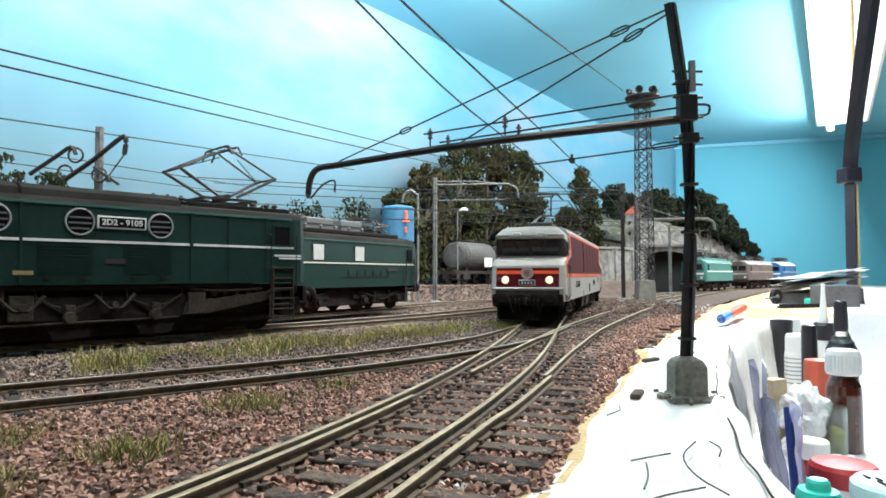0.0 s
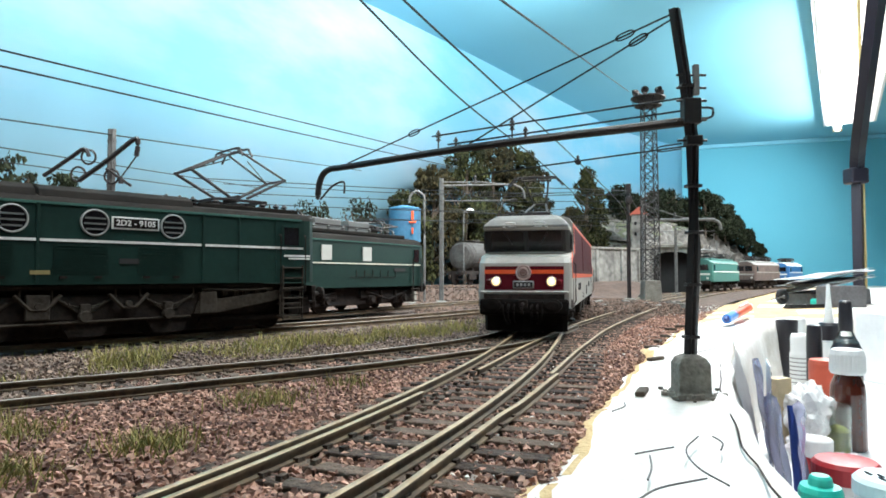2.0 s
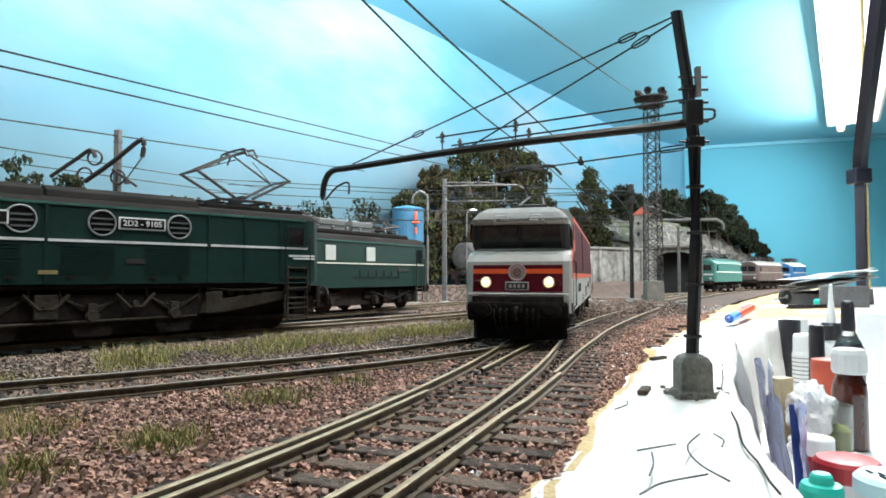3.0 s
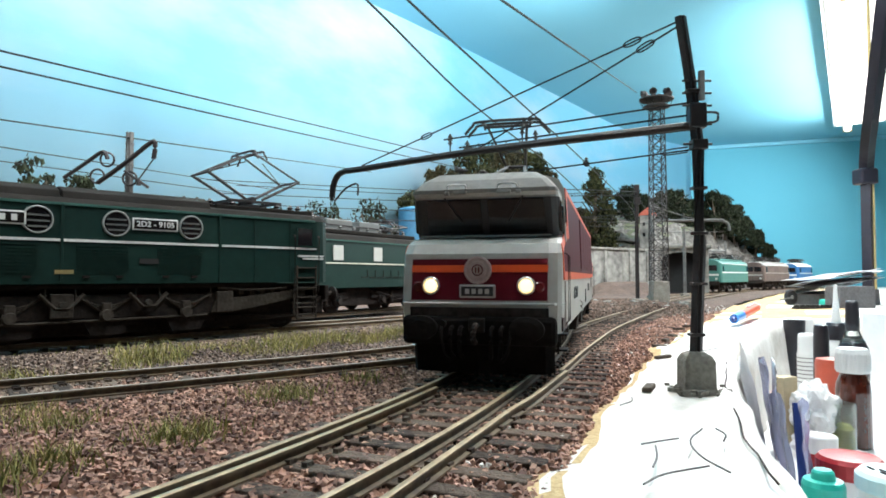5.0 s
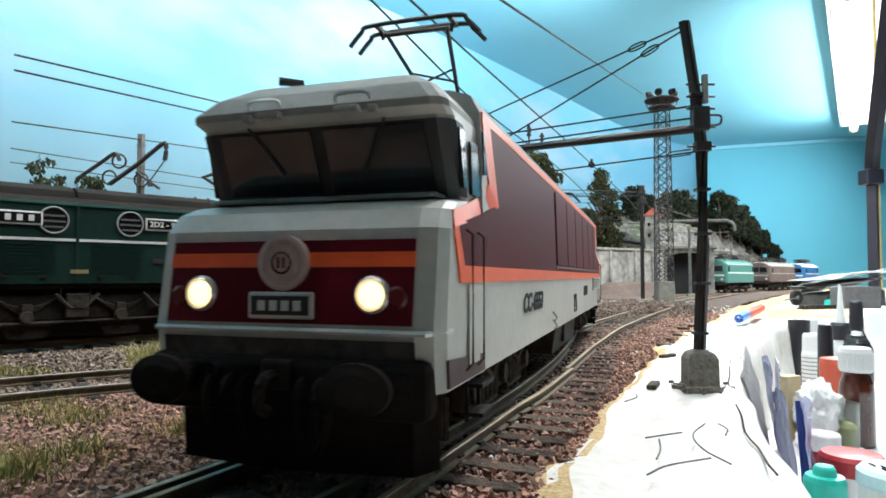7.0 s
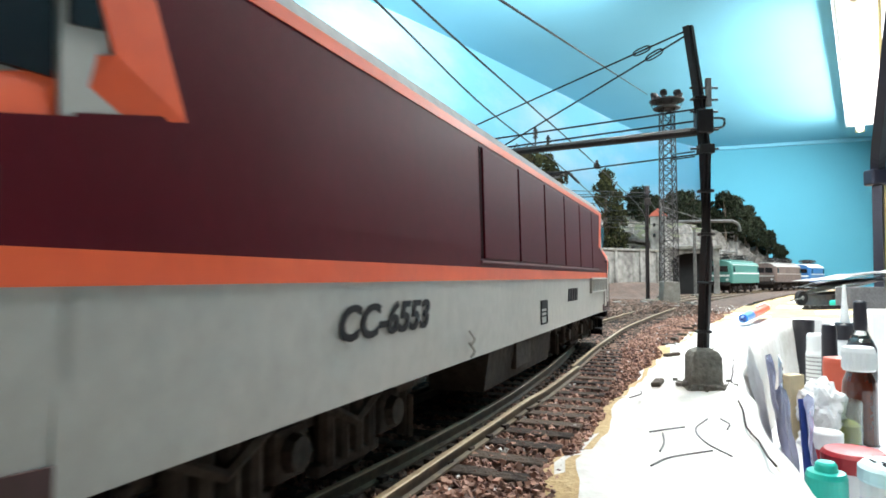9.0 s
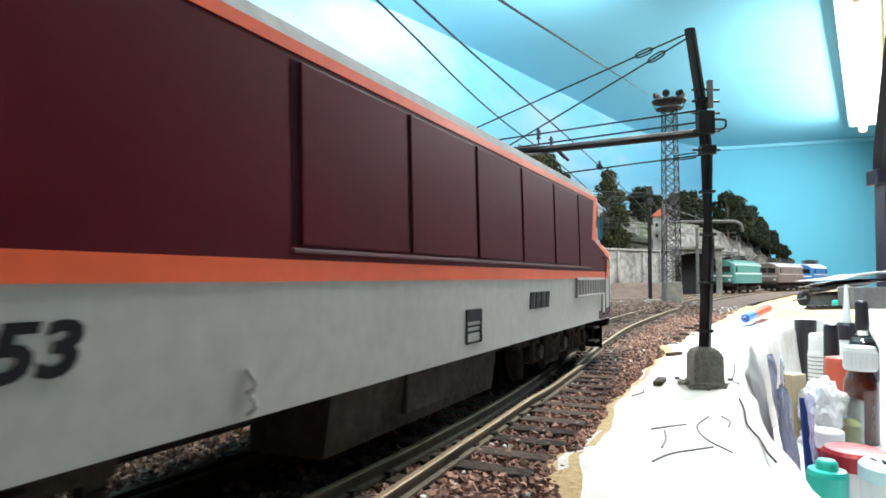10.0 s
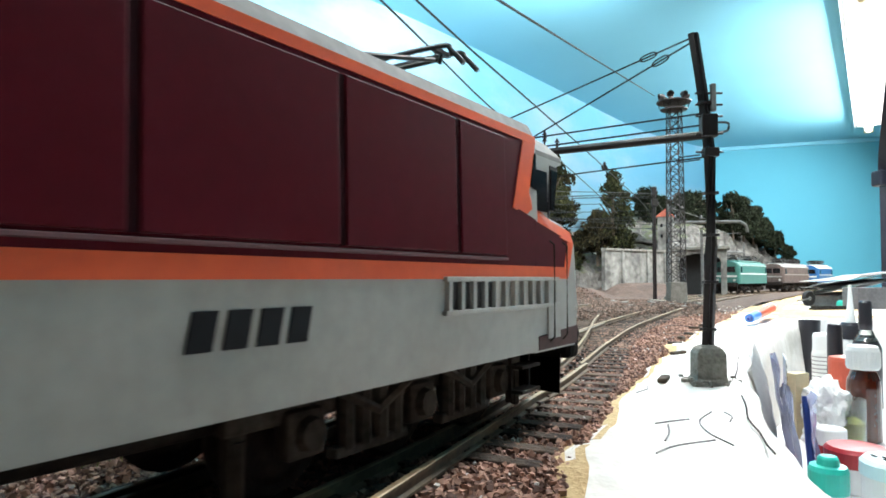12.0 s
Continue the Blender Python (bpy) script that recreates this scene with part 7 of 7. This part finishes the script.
def crumple(name, x, y, z, r, material, label, seed, squash=0.8):
    bm = bmesh.new()
    bmesh.ops.create_icosphere(bm, subdivisions=4, radius=r)
    for v in bm.verts:
        d = v.co.normalized()
        f = 1 + 0.38 * noise.noise(d * 2.1 + Vector((seed, 0, 0))) + 0.22 * abs(noise.noise(d * 5 + Vector((0, seed, 0)))) - 0.1
        v.co = Vector((d.x * r * f, d.y * r * f, d.z * r * f * squash))
    lo = min(v.co.z for v in bm.verts)
    o = part(name, bm, material)
    o.matrix_world = pose(x, y, z - lo)
    return tagged(o, label, "tissue")


crumple("tissue", 0.228, 0.392, SHELF, 0.0145, TISSUE, "crumpled white paper tissue among the pots", 3, 1.25)
crumple("tissue", 0.213, 0.372, SHELF, 0.0085, TISSUE, "small crumpled white tissue", 9, 0.9)
crumple("tissue", 0.222, 0.345, SHELF, 0.008, TISSUE, "small crumpled white tissue", 14, 0.7)


def film(a, b, h, label, seed, lean, material, th=0.0004):
    """A wrinkled clear bag leaning against the verge."""
    a, b = Vector(a), Vector(b)
    d = (b - a).normalized()
    nrm = Vector((d.y, -d.x, 0))
    bm = bmesh.new()
    rows = []
    for i in range(18):
        u = i / 17
        row = []
        for k in range(14):
            v = k / 13
            hh = h * v * (0.82 + 0.18 * math.sin(3.1 * u + 0.2))
            o = 0.0028 * noise.noise((u * 5, v * 2.5, seed)) + 0.0012 * noise.noise((u * 15, v * 4, seed)) - lean * v
            row.append(bm.verts.new(a + (b - a) * u + nrm * o + Vector((0, 0, hh))))
        rows.append(row)
    for p, q in zip(rows, rows[1:]):
        for k in range(13):
            bm.faces.new((p[k], q[k], q[k + 1], p[k + 1]))
    bmesh.ops.solidify(bm, geom=bm.faces[:], thickness=th)
    bmesh.ops.recalc_face_normals(bm, faces=bm.faces[:])
    tagged(part("plastic_bag", bm, material, smooth=True), label, "plastic bag")


film((0.146, 0.262, SHELF), (0.172, 0.325, SHELF), 0.054, "wrinkled bluish clear plastic bag leaning on the verge", 2, 0.005, FILM)
film((0.166, 0.312, SHELF), (0.200, 0.386, SHELF), 0.061, "wrinkled bluish clear plastic bag with grey printing", 5, 0.007, FILM)
film((0.150, 0.290, SHELF), (0.236, 0.474, SHELF), 0.066, "white wrinkled plastic wrapping against the verge", 8, 0.012, TISSUE)
film((0.163, 0.280, SHELF), (0.188, 0.330, SHELF), 0.047, "stiff bluish clear plastic sleeve among the pots", 11, 0.003, FILM)


def print_marks():
    """Rows of small dark marks printed on a white label stuck on the wrapping."""
    rng = random.Random(21)
    t = thing("printed_label", pose(0.1765, 0.3405, SHELF + 0.030, 0, 0, 65), "white label with rows of small dark print", "label")
    part("sheet", B((0, -0.0006, 0.012), (0.034, 0.0006, 0.036), 0.0002), PAPER, t)
    bm = bmesh.new()
    for k in range(9):
        x = -0.015
        while x < 0.013:
            l = rng.uniform(0.001, 0.0045)
            box(bm, (x + l / 2, -0.0011, 0.026 - 0.0032 * k), (l, 0.0004, 0.0016))
            x += l + rng.uniform(0.0006, 0.0018)
    part("print_bars", bm, INK, t)


print_marks()


def simple(name, bm, material, m, label, category):
    o = part(name, bm, material)
    o.matrix_world = m
    return tagged(o, label, category)


bm = bmesh.new()
tube(bm, smooth_path([(0, 0, 0.001), (0.001, 0.004, 0.020), (0.003, 0.010, 0.040)], 4), 0.0022, 8)
simple("plastic_stick", bm, STICK_BLUE, pose(0.179, 0.318, SHELF), "dark blue plastic stick leaning on a bag", "stick")
simple("wood_offcut", B((0, 0, 0.021), (0.013, 0.008, 0.042), 0.0004), PINE, pose(0.216, 0.402, SHELF, 0, 0, 25), "pale wood offcut standing among the pots", "offcut")
bm = B((0, 0, 0.034), (0.085, 0.05, 0.068), 0.001)
wx = simple("carton", bm, PAPER, pose(0.475, 0.63, SHELF, 0, 0, 8), "plain white carton with a dark edge strip", "carton")
for k in range(5):
    part("print_bar", B((-0.010, -0.0255, 0.055 - k * 0.010), (0.003, 0.001, 0.006 - 0.001 * (k % 3))), INK, wx)
simple("grey_block", B((0, 0, 0.016), (0.062, 0.028, 0.034), 0.0015), BLOCK, pose(0.602, 0.935, -0.005, 0, 0, 12), "dark grey rough block on the plaster", "block")

# pen
pn = thing("pen", pose(0.268, 0.585, 0.0030, 0, -2.5, 55.0), "red and blue ballpoint pen lying on the plaster", "pen")
def pen_part(name, x0, x1, r0, r1, material):
    bm = bmesh.new()
    cyl(bm, (x0, 0, 0), (x1, 0, 0), r0, r1, 14)
    part(name, bm, material, pn)
pen_part("tip", 0.0, 0.006, 0.0012, 0.0030, STICK_BLUE)
pen_part("grip", 0.006, 0.042, 0.0042, 0.0046, PEN_BLUE)
pen_part("barrel", 0.042, 0.128, 0.0046, 0.0046, ORANGE)
pen_part("end_cap", 0.128, 0.140, 0.0046, 0.0034, CAP_WHITE)
part("clip", B((0.100, 0, 0.0055), (0.05, 0.002, 0.0012), 0.0003), CAP_WHITE, pn)

# loose wheel on its axle
wh = thing("model_wheel", pose(0.567, 1.03, 0.0085, 0, 0, 20), "small black rubber wheel with a pale hub on a wire axle", "wheel")
bm = bmesh.new()
lathe(bm, [(0.0075, -0.003), (0.0105, -0.0038), (0.0125, -0.002), (0.0125, 0.002), (0.0105, 0.0038), (0.0075, 0.003)], Matrix.Rotation(math.radians(90), 4, "X"), 24)
part("tyre", bm, RUBBER, wh)
bm = bmesh.new()
lathe(bm, [(0.0076, -0.002), (0.005, -0.0015), (0.002, -0.004), (0.002, 0.004), (0.005, 0.0015), (0.0076, 0.002)], Matrix.Rotation(math.radians(90), 4, "X"), 20)
part("hub", bm, WOODGREY, wh)
bm = bmesh.new()
tube(bm, [(0, -0.004, 0), (-0.045, -0.02, -0.003)], 0.0012, 6)
tube(bm, [(0, 0.004, 0), (0.05, 0.03, 0.012)], 0.0010, 6)
part("axle_wire", bm, STEEL_GREY, wh)

rng = random.Random(4)
for k in range(6):
    bm = bmesh.new()
    rows = []
    for i in range(9):
        rows.append([bm.verts.new((-0.055 + 0.11 * i / 8, -0.05 + 0.10 * j / 5, 0.004 * noise.noise((i * 0.35, j * 0.3, k)))) for j in range(6)])
    for p, q in zip(rows, rows[1:]):
        for j in range(5):
            bm.faces.new((p[j], q[j], q[j + 1], p[j + 1]))
    bmesh.ops.solidify(bm, geom=bm.faces[:], thickness=0.0006)
    bmesh.ops.recalc_face_normals(bm, faces=bm.faces[:])
    o = simple("paper_sheet", bm, PAPER, pose(0.640, 1.04, 0.026 + k * 0.0035, -4 + rng.uniform(-2, 2), -9 + rng.uniform(-3, 3), rng.uniform(-18, 22)), "curled white sheet of paper in a loose pile", "paper")
    tagged(o, group="loose paper pile")
simple("support_board", B((0, 0, 0.010), (0.11, 0.07, 0.026), 0.002), BLOCK, pose(0.650, 1.05, -0.005, 0, -4, 10), "dark board under the loose papers", "board")
simple("green_cloth", B((0, 0, 0.006), (0.030, 0.02, 0.014), 0.003), TEAL, pose(0.585, 0.955, -0.005, 0, 0, 30), "folded green cloth scrap", "cloth")
bm = bmesh.new()
for k in range(12):
    box(bm, (-0.03 + 0.005 * k, 0, 0.003), (0.003, 0.010, 0.006))
box(bm, (0, 0, 0.0015), (0.066, 0.014, 0.003))
simple("toothed_strip", bm, RUBBER, pose(0.545, 0.925, -0.005, 0, 0, 8), "black toothed plastic strip", "strip")

# loose wires and marks lying on the plaster
SCRAPS = (
    [(0.076, 0.187), (0.067, 0.173), (0.063, 0.156), (0.065, 0.145)],
    [(0.053, 0.170), (0.059, 0.173), (0.065, 0.176)],
    [(0.043, 0.137), (0.050, 0.144), (0.062, 0.149)],
    [(0.049, 0.149), (0.053, 0.158), (0.056, 0.168)],
    [(0.080, 0.187), (0.080, 0.181), (0.076, 0.173)],
    [(0.150, 0.373), (0.170, 0.390), (0.184, 0.411)],
    [(0.150, 0.46), (0.165, 0.47), (0.178, 0.468)],
    [(0.060, 0.215), (0.066, 0.222), (0.069, 0.232)],
    [(0.170, 0.53), (0.185, 0.55), (0.20, 0.545)],
)
for k, pts in enumerate(SCRAPS):
    bm = bmesh.new()
    tube(bm, smooth_path([(x, y, -0.0008 + 0.003 * noise.noise((x * 26, y * 26, 4))) for x, y in pts], 5), 0.00024, 5)
    tagged(part("wire_scrap", bm, BLACK), "short bent black wire lying on the plaster", "wire scrap", group="wire scraps")
for k, (x, y) in enumerate(((0.142, 0.415), (0.160, 0.455), (0.178, 0.49), (0.205, 0.55), (0.225, 0.58), (0.125, 0.36), (0.085, 0.262))):
    simple("bark_chip", B((0, 0, 0), (0.010, 0.004, 0.002), 0.0006), BARK, pose(x, y, -0.0025, 4, 3, 20 + 37 * k), "brown bark chip on the yellow board edge", "chip")


def motions():
    rows = [(0.0, pose(0.1663, 0.7933, 0, 0, 0, 160.6)), (1.5, pose(0.1364, 0.7039, 0, 0, 0, 163.3)), (2.5, pose(0.1200, 0.6520, 0, 0, 0, 164.4)),
            (5.5, pose(0.0626, 0.4402, 0, 0, 0, 165.0)), (6.5, pose(0.0427, 0.3724, 0, 0, 0, 163.6)), (7.2, pose(0.0271, 0.3234, 0, 0, 0, 162.2)),
            (9.0, pose(-0.0049, 0.2355, 0, 0, 0, 158.8)), (9.5, pose(-0.0213, 0.1960, 0, 0, 0, 157.0)), (10.5, pose(-0.0531, 0.1280, 0, 0, 0, 153.5)), (12.0, pose(-0.1101, 0.0273, 0, 0, 0, 147.6))]
    walk(RED, rows)
    # each wheelset rolls with the way gone
    for o, r in WHEELS:
        home = o.location.copy()
        turn, out = 0.0, []
        for k in range(61):
            t = 12.0 * k / 60
            turn = -0.0655 * t / r
            out.append((t, Matrix.Translation(home) @ Matrix.Rotation(turn, 4, "X")))
        walk(o, out)


motions()
